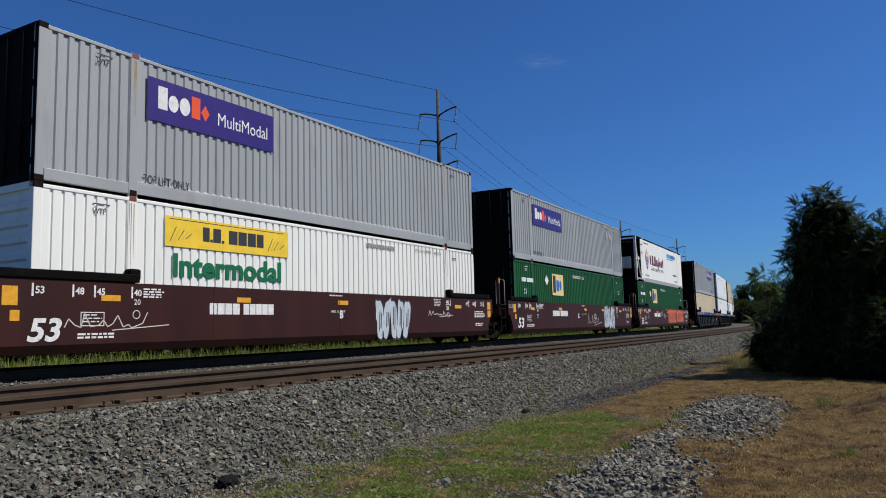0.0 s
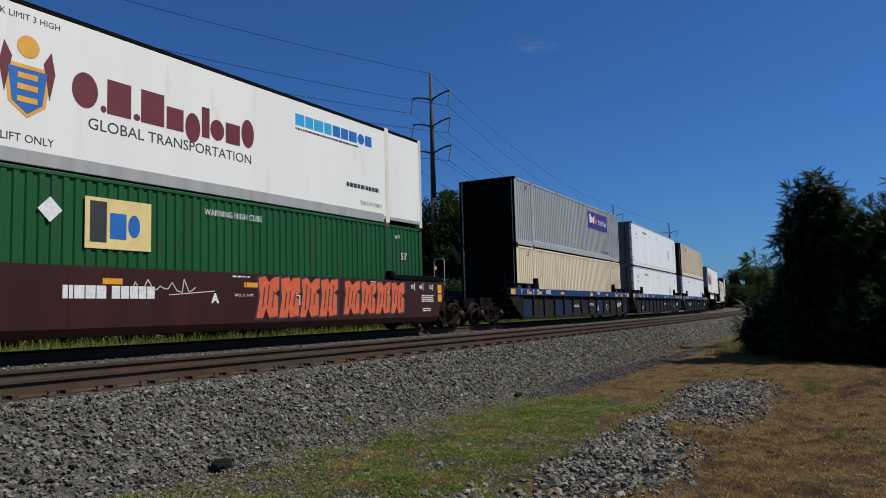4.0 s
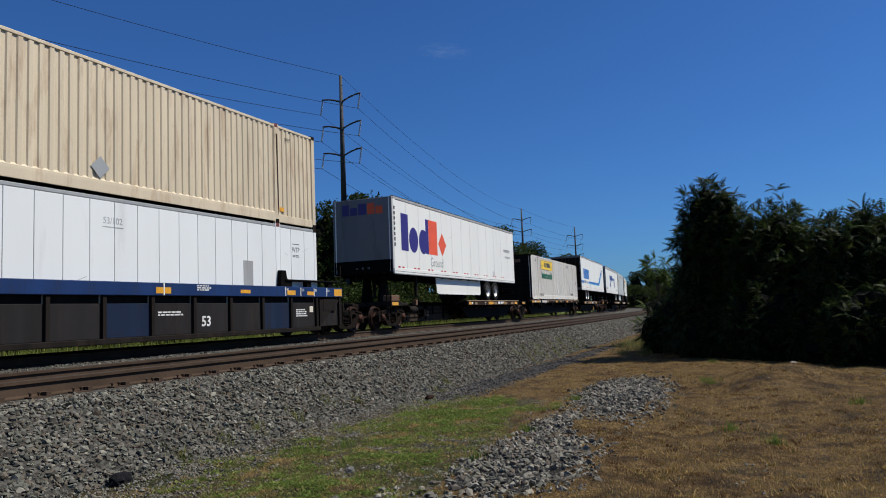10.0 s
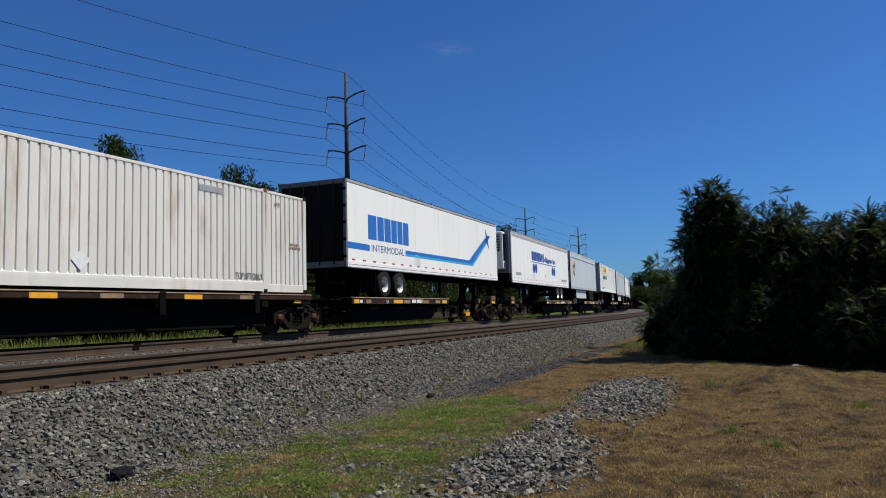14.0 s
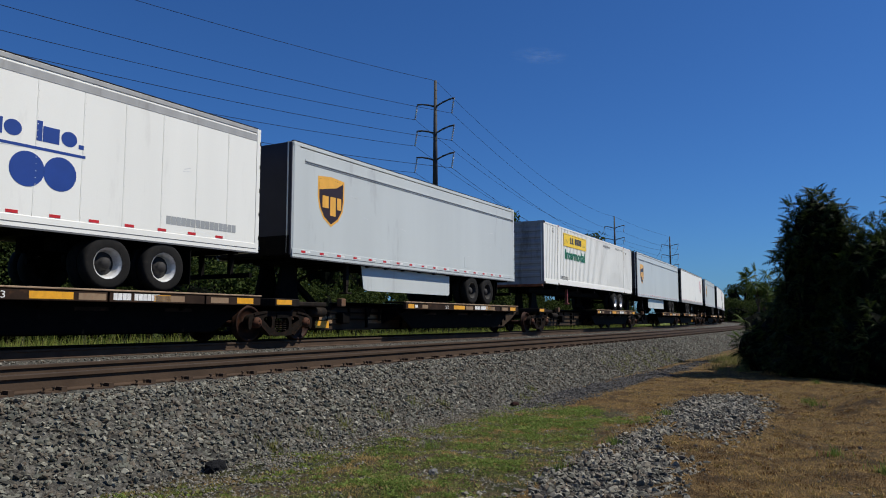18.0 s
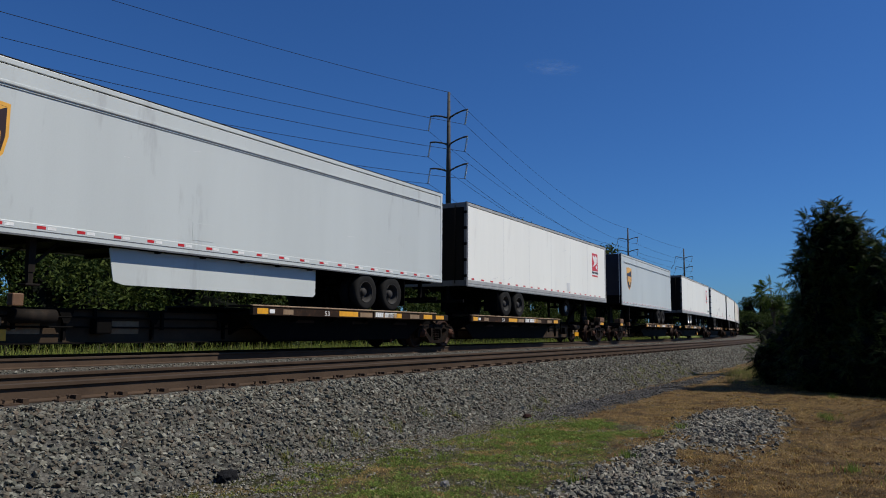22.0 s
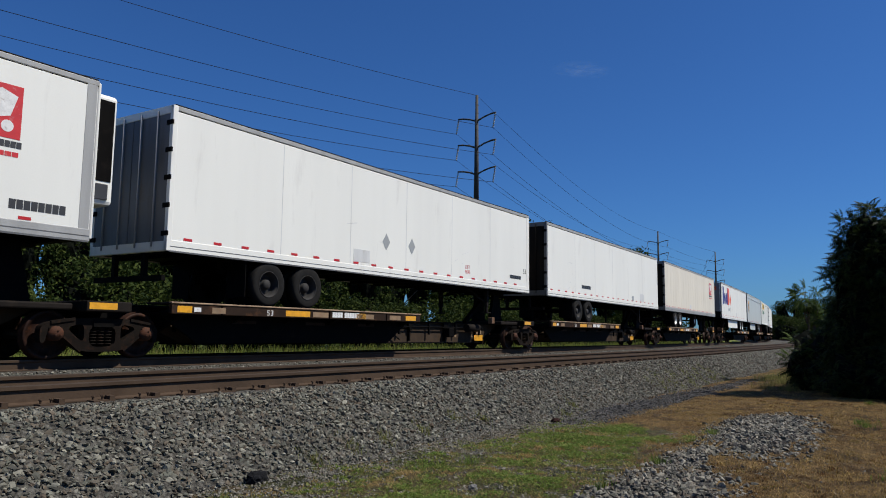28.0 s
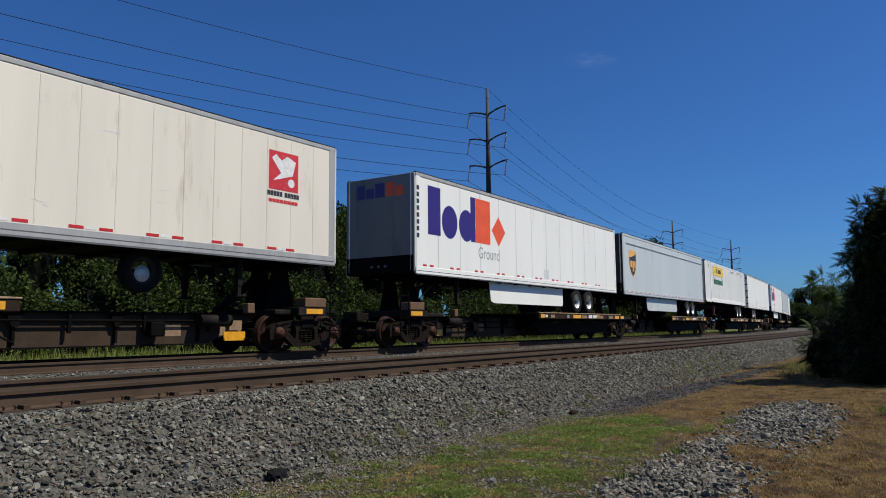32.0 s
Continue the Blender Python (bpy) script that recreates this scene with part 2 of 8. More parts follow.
DIRTY = material("dirty_white_paint", (0.63, 0.60, 0.53), 0.5, vary=0.07, scale=1.3, dirt=(0.40, 0.30, 0.19), dirt_amount=0.3, streak=True, bump=0.04)
GREY = material("grey_paint", (0.31, 0.32, 0.315), 0.45, vary=0.06, scale=1.2, dirt=(0.22, 0.2, 0.18), dirt_amount=0.18, streak=True, bump=0.04)
SILVER = material("silver_paint", (0.50, 0.525, 0.505), 0.35, vary=0.05, scale=1.0, dirt=(0.3, 0.3, 0.29), dirt_amount=0.12, streak=True, bump=0.03)
GREEN = material("green_paint", (0.008, 0.080, 0.019), 0.5, vary=0.12, scale=1.3, dirt=(0.025, 0.05, 0.02), dirt_amount=0.22, streak=True, bump=0.04, spec=0.25)
BROWN = material("oxide_brown_paint", (0.039, 0.0108, 0.0085), 0.55, vary=0.18, scale=1.5, dirt=(0.020, 0.011, 0.009), dirt_amount=0.35, streak=True, bump=0.06, spec=0.2)
NAVY = material("dark_blue_paint", (0.010, 0.032, 0.11), 0.5, vary=0.2, scale=1.5, dirt=(0.02, 0.018, 0.018), dirt_amount=0.3, streak=True, spec=0.25)
SOOT = material("sooty_steel", (0.014, 0.011, 0.009), 0.75, vary=0.3, scale=2.5, dirt=(0.036, 0.025, 0.018), dirt_amount=0.35, streak=True, spec=0.1)
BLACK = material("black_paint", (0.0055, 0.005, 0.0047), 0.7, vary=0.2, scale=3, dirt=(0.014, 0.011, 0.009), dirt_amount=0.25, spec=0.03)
STEEL = material("cast_steel_dusty", (0.011, 0.008, 0.006), 0.85, 0.0, vary=0.35, scale=5, dirt=(0.040, 0.018, 0.010), dirt_amount=0.32, bump=0.4, spec=0.08)
RAIL_SIDE = material("rail_rust", (0.064, 0.041, 0.026), 0.85, vary=0.2, scale=2.0, spec=0.2, dirt=(0.04, 0.024, 0.015), dirt_amount=0.35, bump=0.3)
RAIL_TOP = material("rail_head", (0.05, 0.036, 0.027), 0.85, 0.0, spec=0.12, vary=0.15, scale=4)
TYRE = material("tyre_rubber", (0.012, 0.0115, 0.011), 0.85, vary=0.2, scale=8, dirt=(0.03, 0.025, 0.02), dirt_amount=0.2, spec=0.15)
RIM = material("white_rim", (0.62, 0.62, 0.6), 0.4, 0.3, vary=0.1, scale=8, dirt=(0.2, 0.15, 0.1), dirt_amount=0.25)
ALU = material("aluminium_rail", (0.33, 0.33, 0.32), 0.55, 0.0, vary=0.12, scale=3, dirt=(0.2, 0.19, 0.17), dirt_amount=0.2, streak=True)
YELLOW = material("yellow_reflector", (0.72, 0.34, 0.02), 0.35, vary=0.12, scale=8, dirt=(0.3, 0.16, 0.04), dirt_amount=0.2)
ORANGE_RUST = material("faded_yellow_paint", (0.13, 0.062, 0.025), 0.65, vary=0.2, scale=4, dirt=(0.10, 0.06, 0.035), dirt_amount=0.5, streak=False)
RED = material("red_reflector", (0.5, 0.02, 0.02), 0.35, vary=0.1)
INK = material("black_lettering", (0.03, 0.03, 0.032), 0.5, vary=0.1)
PAINT_W = material("white_lettering", (0.72, 0.71, 0.68), 0.5, vary=0.12, scale=9, dirt=(0.2, 0.14, 0.11), dirt_amount=0.15)
PURPLE = material("purple_sign", (0.030, 0.013, 0.15), 0.4, vary=0.08)
ORANGE = material("orange_sign", (0.75, 0.09, 0.015), 0.4, vary=0.08)
SIGN_Y = material("yellow_sign", (0.80, 0.53, 0.03), 0.5, vary=0.08, scale=4)
SIGN_G = material("green_lettering", (0.008, 0.13, 0.045), 0.4, vary=0.08)
BLUE = material("blue_sign", (0.02, 0.13, 0.42), 0.4, vary=0.08)
CYAN = material("light_blue_sign", (0.03, 0.33, 0.62), 0.4, vary=0.08)
DEEP = material("deep_blue_sign", (0.012, 0.045, 0.23), 0.4, vary=0.08)
CRIMSON = material("red_sign", (0.55, 0.03, 0.03), 0.4, vary=0.1, scale=5, dirt=(0.5, 0.3, 0.28), dirt_amount=0.15)
SHIELD = material("brown_sign", (0.03, 0.012, 0.006), 0.35, vary=0.1)
GOLD = material("gold_sign", (0.75, 0.38, 0.05), 0.35, vary=0.1)
GRAFF_W = material("pale_spray_paint", (0.46, 0.50, 0.54), 0.6, vary=0.1, scale=6)
GRAFF_O = material("orange_spray_paint", (0.62, 0.11, 0.035), 0.6, vary=0.14, scale=6)
CHALK = material("chalk_line", (0.55, 0.52, 0.45), 0.8, vary=0.1)
POLE = material("weathered_steel_pole", (0.045, 0.044, 0.044), 0.8, 0.0, vary=0.2, scale=1.5)
WIRE = material("conductor", (0.016, 0.016, 0.018), 0.8, 0.0, spec=0.1)
GLASSY = material("porcelain", (0.3, 0.3, 0.32), 0.3)
TIE = material("creosoted_wood", (0.05, 0.038, 0.03), 0.85, vary=0.25, scale=6, bump=0.5)
BARK = material("bark", (0.06, 0.045, 0.035), 0.9, vary=0.25, scale=6, bump=0.6)
# rims and dished hubs: the shade on them is put into this near-black
RIM_DARK = material("shade_dark_rim", (0.018, 0.016, 0.015), 0.8, 0.0, vary=0.2, scale=8)
# grime plus the shade on white doors, both held in this grey
DOOR = material("shaded_grimy_grey", (0.105, 0.107, 0.11), 0.5, vary=0.15, scale=2, dirt=(0.07, 0.06, 0.05), dirt_amount=0.4, streak=True)

STAIN = material("pale_rust_run", (0.34, 0.24, 0.14), 0.8, vary=0.25, scale=6)
FAINT = material("faded_grey_lettering", (0.27, 0.27, 0.26), 0.6, vary=0.3, scale=9)
SILL = material("dusty_brown_sill", (0.055, 0.037, 0.024), 0.8, vary=0.25, scale=1.8, dirt=(0.03, 0.024, 0.02), dirt_amount=0.45, bump=0.3, spec=0.1)
DECK = material("rusty_deck_edge", (0.030, 0.018, 0.012), 0.75, vary=0.3, scale=3, dirt=(0.10, 0.045, 0.02), dirt_amount=0.25, spec=0.1)
# rusty deck lip, its tan paled for the sun it catches
LIP = material("sunlit_rust_lip", (0.30, 0.20, 0.12), 0.7, vary=0.25, scale=4, dirt=(0.10, 0.05, 0.03), dirt_amount=0.4)
FADED = material("faded_cream_mark", (0.24, 0.16, 0.09), 0.7, vary=0.2, scale=5, dirt=(0.2, 0.1, 0.05), dirt_amount=0.4)
# grimy ends turned from the sun, their shade put into a near-black colour
SHUT = material("shaded_grimy_end", (0.012, 0.0105, 0.009), 0.7, vary=0.3, scale=1.6, dirt=(0.020, 0.013, 0.009), dirt_amount=0.4, streak=True, spec=0.05)
# rust brown, deep enough to include the shade on the tan box's end
RUSTY = material("rust_and_shade_brown", (0.034, 0.016, 0.011), 0.7, vary=0.35, scale=1.4, dirt=(0.010, 0.007, 0.006), dirt_amount=0.5, streak=True, spec=0.1)
# silver trailers' fronts: their shade is painted in as dark navy
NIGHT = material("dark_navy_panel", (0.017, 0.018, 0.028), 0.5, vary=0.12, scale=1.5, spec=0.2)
PALE_Y = material("pale_yellow_sign", (0.72, 0.55, 0.22), 0.5, vary=0.08, scale=4)
CASTING = material("faded_red_casting", (0.16, 0.035, 0.028), 0.6, vary=0.2, scale=9, dirt=(0.04, 0.03, 0.028), dirt_amount=0.4)
SEAM = material("faint_side_seam", (0.62, 0.62, 0.60), 0.5, vary=0.12, scale=2, dirt=(0.4, 0.37, 0.32), dirt_amount=0.3, streak=True, bump=0.03)
MAROON = material("maroon_sign", (0.14, 0.018, 0.02), 0.45, vary=0.12, scale=5)
WHEEL = material("rusty_wheel", (0.026, 0.012, 0.008), 0.6, 0.2, vary=0.35, scale=6, dirt=(0.085, 0.030, 0.012), dirt_amount=0.3, bump=0.2, spec=0.15)
# white trailers' front walls, greyed for the shade they stand in
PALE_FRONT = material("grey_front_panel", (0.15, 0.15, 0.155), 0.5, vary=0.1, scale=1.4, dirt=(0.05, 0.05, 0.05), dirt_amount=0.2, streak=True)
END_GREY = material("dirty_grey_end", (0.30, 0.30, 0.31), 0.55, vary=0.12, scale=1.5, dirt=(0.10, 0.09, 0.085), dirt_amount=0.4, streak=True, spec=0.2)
RUST_SILL = material("orange_rust_sill", (0.24, 0.085, 0.04), 0.75, vary=0.3, scale=4, dirt=(0.06, 0.03, 0.02), dirt_amount=0.4, spec=0.1)
DULL_BLUE = material("faded_blue_panel", (0.012, 0.022, 0.05), 0.65, vary=0.25, scale=1.8, dirt=(0.02, 0.017, 0.016), dirt_amount=0.4, streak=True, spec=0.12)
PANEL = material("grimy_dark_panel", (0.021, 0.019, 0.019), 0.75, vary=0.25, scale=2.0, dirt=(0.04, 0.03, 0.024), dirt_amount=0.3, streak=True, spec=0.1)

# ---- ground and tracks ----
def soil(name, tones, scale, fine, bump, contrast=(0.45, 1.5)):
    """Earth of several tones in patches, broken up by fine bright and dark specks."""
    m = bpy.data.materials.new(name)
    m.use_nodes = True
    n, l = m.node_tree.nodes, m.node_tree.links
    bsdf, tc = n["Principled BSDF"], n.new("ShaderNodeTexCoord")
    big, mid, small = n.new("ShaderNodeTexNoise"), n.new("ShaderNodeTexNoise"), n.new("ShaderNodeTexNoise")
    for q, sc, de, ro in ((big, scale, 6, 0.6), (mid, fine * 0.25, 4, 0.6), (small, fine, 5, 0.75)):
        q.inputs["Scale"].default_value, q.inputs["Detail"].default_value, q.inputs["Roughness"].default_value = sc, de, ro
        l.new(tc.outputs["Object"], q.inputs["Vector"])
    ramp = n.new("ShaderNodeValToRGB")
    e = ramp.color_ramp.elements
    while len(e) < len(tones):
        e.new(0.5)
    for i, c in enumerate(tones):
        e[i].position = 0.3 + 0.4 * i / (len(tones) - 1)
        e[i].color = (*c, 1)
    l.new(big.outputs["Fac"], ramp.inputs["Fac"])
    out = ramp.outputs[0]
    for q, lo, hi in ((mid, 0.6, 1.4), (small, *contrast)):
        mr, mx = n.new("ShaderNodeMapRange"), n.new("ShaderNodeMix")
        mr.inputs["From Min"].default_value, mr.inputs["From Max"].default_value = 0.33, 0.67
        mr.inputs["To Min"].default_value, mr.inputs["To Max"].default_value = lo, hi
        mx.data_type, mx.blend_type = "RGBA", "MULTIPLY"
        mx.inputs["Factor"].default_value = 1.0
        l.new(q.outputs["Fac"], mr.inputs["Value"])
        l.new(out, mx.inputs["A"])
        l.new(mr.outputs[0], mx.inputs["B"])
        out = mx.outputs["Result"]
    l.new(out, bsdf.inputs["Base Color"])
    bsdf.inputs["Roughness"].default_value, bsdf.inputs["Specular IOR Level"].default_value = 0.95, 0.1
    bp = n.new("ShaderNodeBump")
    bp.inputs["Strength"].default_value, bp.inputs["Distance"].default_value = bump, 0.03
    l.new(small.outputs["Fac"], bp.inputs["Height"])
    l.new(bp.outputs[0], bsdf.inputs["Normal"])
    return m


EARTH = soil("dry_grass_soil", [(0.030, 0.022, 0.014), (0.072, 0.046, 0.021), (0.13, 0.083, 0.034), (0.042, 0.032, 0.020)], 2.1, 46.0, 1.0, (0.3, 1.75))
TURF = soil("turf_soil", [(0.036, 0.028, 0.017), (0.04, 0.045, 0.016), (0.07, 0.052, 0.03), (0.03, 0.034, 0.014)], 1.6, 40.0, 0.8)
STONE_BED = soil("ballast_bed", [(0.042, 0.040, 0.035), (0.085, 0.080, 0.069), (0.060, 0.053, 0.044)], 3.0, 22.0, 1.0, (0.2, 1.8))
CINDER = soil("dark_fine_gravel", [(0.022, 0.021, 0.02), (0.05, 0.047, 0.044), (0.03, 0.028, 0.025)], 2.0, 60.0, 1.0, (0.25, 1.9))
MEADOW = soil("meadow", [(0.06, 0.08, 0.018), (0.12, 0.14, 0.033), (0.15, 0.15, 0.045)], 0.2, 6.0, 0.6)


def rise(x, y):
    """Height of the natural ground."""
    z = -0.82 + 0.10 * math.exp(-((x + 1.0) / 1.3) ** 2 - ((y - 16.0) / 2.2) ** 2) + 0.035 * noise.noise((x * 0.5, y * 0.5, 0)) + 0.045 * noise.noise((x * 1.7, y * 1.7, 5)) + 0.018 * noise.noise((x * 4.6, y * 4.6, 2))
    z += 0.26 * math.exp(-((x + 0.0) / 0.7) ** 2 - ((y - 13.0) / 1.0) ** 2) + 0.14 * math.exp(-((x - 0.8) / 1.1) ** 2 - ((y - 13.6) / 1.2) ** 2) + 0.10 * math.exp(-((x - 2.4) / 0.9) ** 2 - ((y - 12.5) / 1.3) ** 2)
    z += 0.10 * math.exp(-((x + 2.1) / 0.6) ** 2 - ((y - 11.2) / 2.6) ** 2) + 0.05 * math.exp(-((x + 1.95) / 0.5) ** 2 - ((y - 6.4) / 1.4) ** 2)
    z += 0.05 * math.exp(-((x - 1.4) / 0.7) ** 2 - ((y - 9.0) / 1.0) ** 2)
    if x < -20:
        z += min(6.0, max(0.0, (-x - 45) * 0.05))
    return z


def oval(x, y, cx, cy, rx, ry, lean=0.0):
    """0 at the middle of a leaning oval, 1 on its edge."""
    u, v = (x - cx - lean * (y - cy)) / rx, (y - cy) / ry
    return math.sqrt(u * u + v * v)


def spilled(x, y):
    """Below 1 where the gravel spill lies: a long heap and a smaller one nearer."""
    return min(oval(x, y, -2.12, 11.2, 0.70, 2.6, -0.07), oval(x, y, -2.08, 6.3, 0.60, 1.5, -0.05), oval(x, y, -2.38, 8.3, 0.28, 1.0, -0.06), oval(x, y, -2.15, 4.2, 0.8, 1.2))


def turfed(x, y):
    """Above 0 on the green strip between the ballast and the gravel."""
    right = -3.3 + 0.16 * (10.8 - y) if y > 6.5 else -2.6 + 0.1 * (6.5 - y)
    return min(right - x, (10.9 - y) * 0.6, x + 5.25)


def cindered(x, y):
    """Above 0 on the strip of dark fine gravel along the ballast's toe."""
    return min(x + 5.5 - 0.0006 * y * y, -4.45 - 0.0006 * y * y - x, y - 10.6, 33 - y)


def bare(x, y):
    """Below 1 on worn, darker patches of the dry bank."""
    near = min(oval(x, y, -0.05, 12.1, 0.55, 0.8), oval(x, y, 0.1, 8.6, 0.35, 0.5), oval(x, y, 1.35, 11.2, 0.5, 0.8))
    return near + 1.1 * noise.noise((x * 2.3, y * 1.6, 41)) + 0.5 * noise.noise((x * 6.1, y * 4.6, 42))


def ground_sheet():
    xs = sorted({round(v, 3) for v in [-3000, -1200, -500, -220, -120, -80, -60, -45, -30, -22] + list(np.arange(-18, -5.6, 1.5)) + list(np.arange(-5.6, 3.0, 0.11)) + list(np.arange(3.0, 12, 0.6)) + [14, 18, 25, 40, 70, 150, 400, 1200, 3000]})
    ys = sorted({round(v, 3) for v in [-3000, -900, -300, -100, -40, -20] + list(np.arange(-16, 3, 0.5)) + list(np.arange(3, 16, 0.11)) + list(np.arange(16, 34, 0.4)) + [36, 40, 46, 55, 70, 90, 120, 160, 220, 320, 600, 1300, 3500]})
    bm = bmesh.new()
    grid = [[bm.verts.new((x, y, rise(x, y))) for x in xs] for y in ys]
    for j in range(len(ys) - 1):
        for i in range(len(xs) - 1):
            f = bm.faces.new((grid[j][i], grid[j][i + 1], grid[j + 1][i + 1], grid[j + 1][i]))
            x, y = (xs[i] + xs[i + 1]) / 2, (ys[j] + ys[j + 1]) / 2
            f.smooth = True
            k = 0
            if x < -18:
                k = 3
            elif -5.7 < x < 3 and -16 < y < 34:
                w = 0.3 * noise.noise((x * 1.7, y * 1.7, 3)) + 0.2 * noise.noise((x * 6, y * 6, 4))
                k = 2 if cindered(x + w, y) > 0 or spilled(x, y) + w < 0.75 else 1 if turfed(x, y) + w > 0 else 0
            f.material_index = k
    return part("ground", bm, [EARTH, TURF, CINDER, MEADOW], None, fix=False)


tagged(ground_sheet(), "dry grass, green turf and gravel ground beside a railway", "ground", kind="structure")
STATIONS = [-60, -40, -25, -15, -8] + list(np.arange(-4, 60, 2.0)) + list(np.arange(60, 420, 5.0))


def sweep(bm, profile, close=False, mats=None):
    """Carries a profile of (x, z) along the tracks' course."""
    prev = None
    for s in STATIONS:
        ring = []
        for x, z in profile:
            p, _ = course(s, x)
            ring.append(bm.verts.new((p.x, p.y, z)))
        if prev:
            n = len(profile)
            for i in range(n if close else n - 1):
                f = bm.faces.new((prev[i], prev[(i + 1) % n], ring[(i + 1) % n], ring[i]))
                if mats:
                    f.material_index = mats[i]
        prev = ring


bed = part("track_bed", built(sweep, [(-17.6, -1.1), (-16.2, -0.24), (-15.4, -0.19), (-12.2, -0.19), (-11.2, -0.26), (-10.2, -0.19), (-6.45, -0.19), (-6.2, -0.22), (-5.05, -0.95)]), STONE_BED)
tagged(bed, "grey stone ballast bed under two railway tracks", "track bed", kind="structure")


def rail_profile(x):
    pts = [(-0.07, -0.185), (0.07, -0.185), (0.07, -0.172), (0.014, -0.155), (0.009, -0.05), (0.036, -0.04), (0.037, -0.008), (0.03, 0.0), (-0.03, 0.0), (-0.037, -0.008), (-0.036, -0.04), (-0.009, -0.05), (-0.014, -0.155), (-0.07, -0.172)]
    return [(x + a, z) for a, z in pts]


for cx in (TRAIN_X, NEAR_X):
    tr = thing("railway_track", "rusty steel rails on creosoted wooden ties in ballast", "railway track", "tracks", "structure")
    for s in (-1, 1):
        part("rail", built(sweep, rail_profile(cx + s * 0.7525), True, [0, 0, 0, 0, 0, 0, 1, 1, 1, 0, 0, 0, 0, 0]), [RAIL_SIDE, RAIL_TOP], tr, "rusty steel rail with a worn top")

# ---- railway trucks ----
WHEELS = []


def wheelset(bm):
    for s in (-1, 1):
        prof = [(0.09, 0.06), (0.12, 0.07), (0.14, 0.03), (0.36, 0.025), (0.365, 0.068), (0.425, 0.07), (0.43, 0.06), (0.433, -0.03), (0.458, -0.045), (0.455, -0.062), (0.37, -0.066), (0.35, -0.02), (0.14, -0.05), (0.09, -0.08)]
        lathe(bm, (s * 0.76, 0, 0), (s, 0, 0), prof, 28)
    tube(bm, (-0.84, 0, 0), (0.84, 0, 0), 0.085, n=12)


def rounded(pts, rounds=2):
    """Cuts the corners off a closed outline, twice."""
    for _ in range(rounds):
        pts = [(a[0] * (1 - q) + b[0] * q, a[1] * (1 - q) + b[1] * q) for a, b in zip(pts, pts[1:] + pts[:1]) for q in (0.2, 0.8)]
    return pts


def side_frame(bm, sx):
    """A cast frame: pedestals over the axle ends, a lower chord, two triangular windows and the spring opening."""
    half = [(0.42, 0.13), (0.74, 0.38), (0.77, 0.50), (1.03, 0.50), (1.06, 0.30), (1.15, 0.30), (1.16, 0.58), (0.98, 0.67), (0.55, 0.74)]
    window = [(0.40, 0.32), (0.66, 0.53), (0.62, 0.59), (0.42, 0.63), (0.36, 0.58), (0.36, 0.35)]
    loops = [half + [(-y, z) for y, z in half[::-1]], window, [(-y, z) for y, z in window[::-1]], [(-0.26, 0.22), (0.26, 0.22), (0.26, 0.6), (-0.26, 0.6)]]
    loops = [rounded(q) for q in loops]
    x0, x1 = sx * 0.90, sx * 1.07
    edges = []
    for pts in loops:
        v = [bm.verts.new((x1, y, z)) for y, z in pts]
        edges += [bm.edges.new((v[i], v[(i + 1) % len(v)])) for i in range(len(v))]
    bmesh.ops.triangle_fill(bm, use_beauty=True, edges=edges)
    out = bmesh.ops.extrude_face_region(bm, geom=bm.faces[:])
    bmesh.ops.translate(bm, verts=[g for g in out["geom"] if isinstance(g, bmesh.types.BMVert)], vec=(x0 - x1, 0, 0))
    for s in (-1, 1):
        # raised rims along the chords
        beam(bm, (x1, s * 0.42, 0.15), (x1, s * 0.74, 0.41), 0.05, 0.05)
        beam(bm, (x1, s * 0.55, 0.72), (x1, s * 0.98, 0.65), 0.05, 0.05)
        box(bm, *sorted((x1 - 0.02, x1 + 0.03)), s * 0.9 - 0.11, s * 0.9 + 0.11, 0.50, 0.56)


def bearing(bm, sx):
    for y in (0,):
        x0 = sx * 0.90
        lathe(bm, (x0, y, 0.46), (sx, 0, 0), [(0.001, 0.27), (0.07, 0.265), (0.085, 0.24), (0.13, 0.22), (0.135, 0.0), (0.001, 0.0)], 14)
        for k in range(3):
            c = math.radians(90 + 120 * k)
            tube(bm, (x0 + sx * 0.255, y + 0.05 * math.cos(c), 0.46 + 0.05 * math.sin(c)), (x0 + sx * 0.285, y + 0.05 * math.cos(c), 0.46 + 0.05 * math.sin(c)), 0.014, n=6)


def springs(bm, sx):
    for y in (-0.15, 0, 0.15):
        for k in range(6):
            lathe(bm, (sx * 0.99, y, 0.26 + k * 0.055), (0, 0, 1), [(0.045, 0), (0.068, 0.008), (0.07, 0.022), (0.05, 0.03)], 10)


def bolster(bm):
    prism(bm, [(-0.2, 0.58), (0.2, 0.58), (0.2, 0.70), (-0.2, 0.70)], "x", -1.1, 1.1)
    tube(bm, (0, 0, 0.66), (0, 0, 0.82), 0.2, n=16)
    for y in (-0.42, 0.42):
        tube(bm, (-0.75, y, 0.40), (0.75, y, 0.40), 0.04, n=8)


CAP = material("rusty_bearing_cap", (0.075, 0.030, 0.016), 0.75, vary=0.35, scale=9, dirt=(0.03, 0.02, 0.015), dirt_amount=0.45, bump=0.3, spec=0.15)
TRUCK = {k: mesh(k, built(fn, *a), m) for k, fn, a, m in (
    ("wheelset", wheelset, (), WHEEL), ("side_frame", side_frame, (1,), STEEL), ("side_frame_far", side_frame, (-1,), STEEL),
    ("bearing_cap", bearing, (1,), CAP), ("springs", springs, (1,), STEEL), ("bolster", bolster, (), BLACK))}


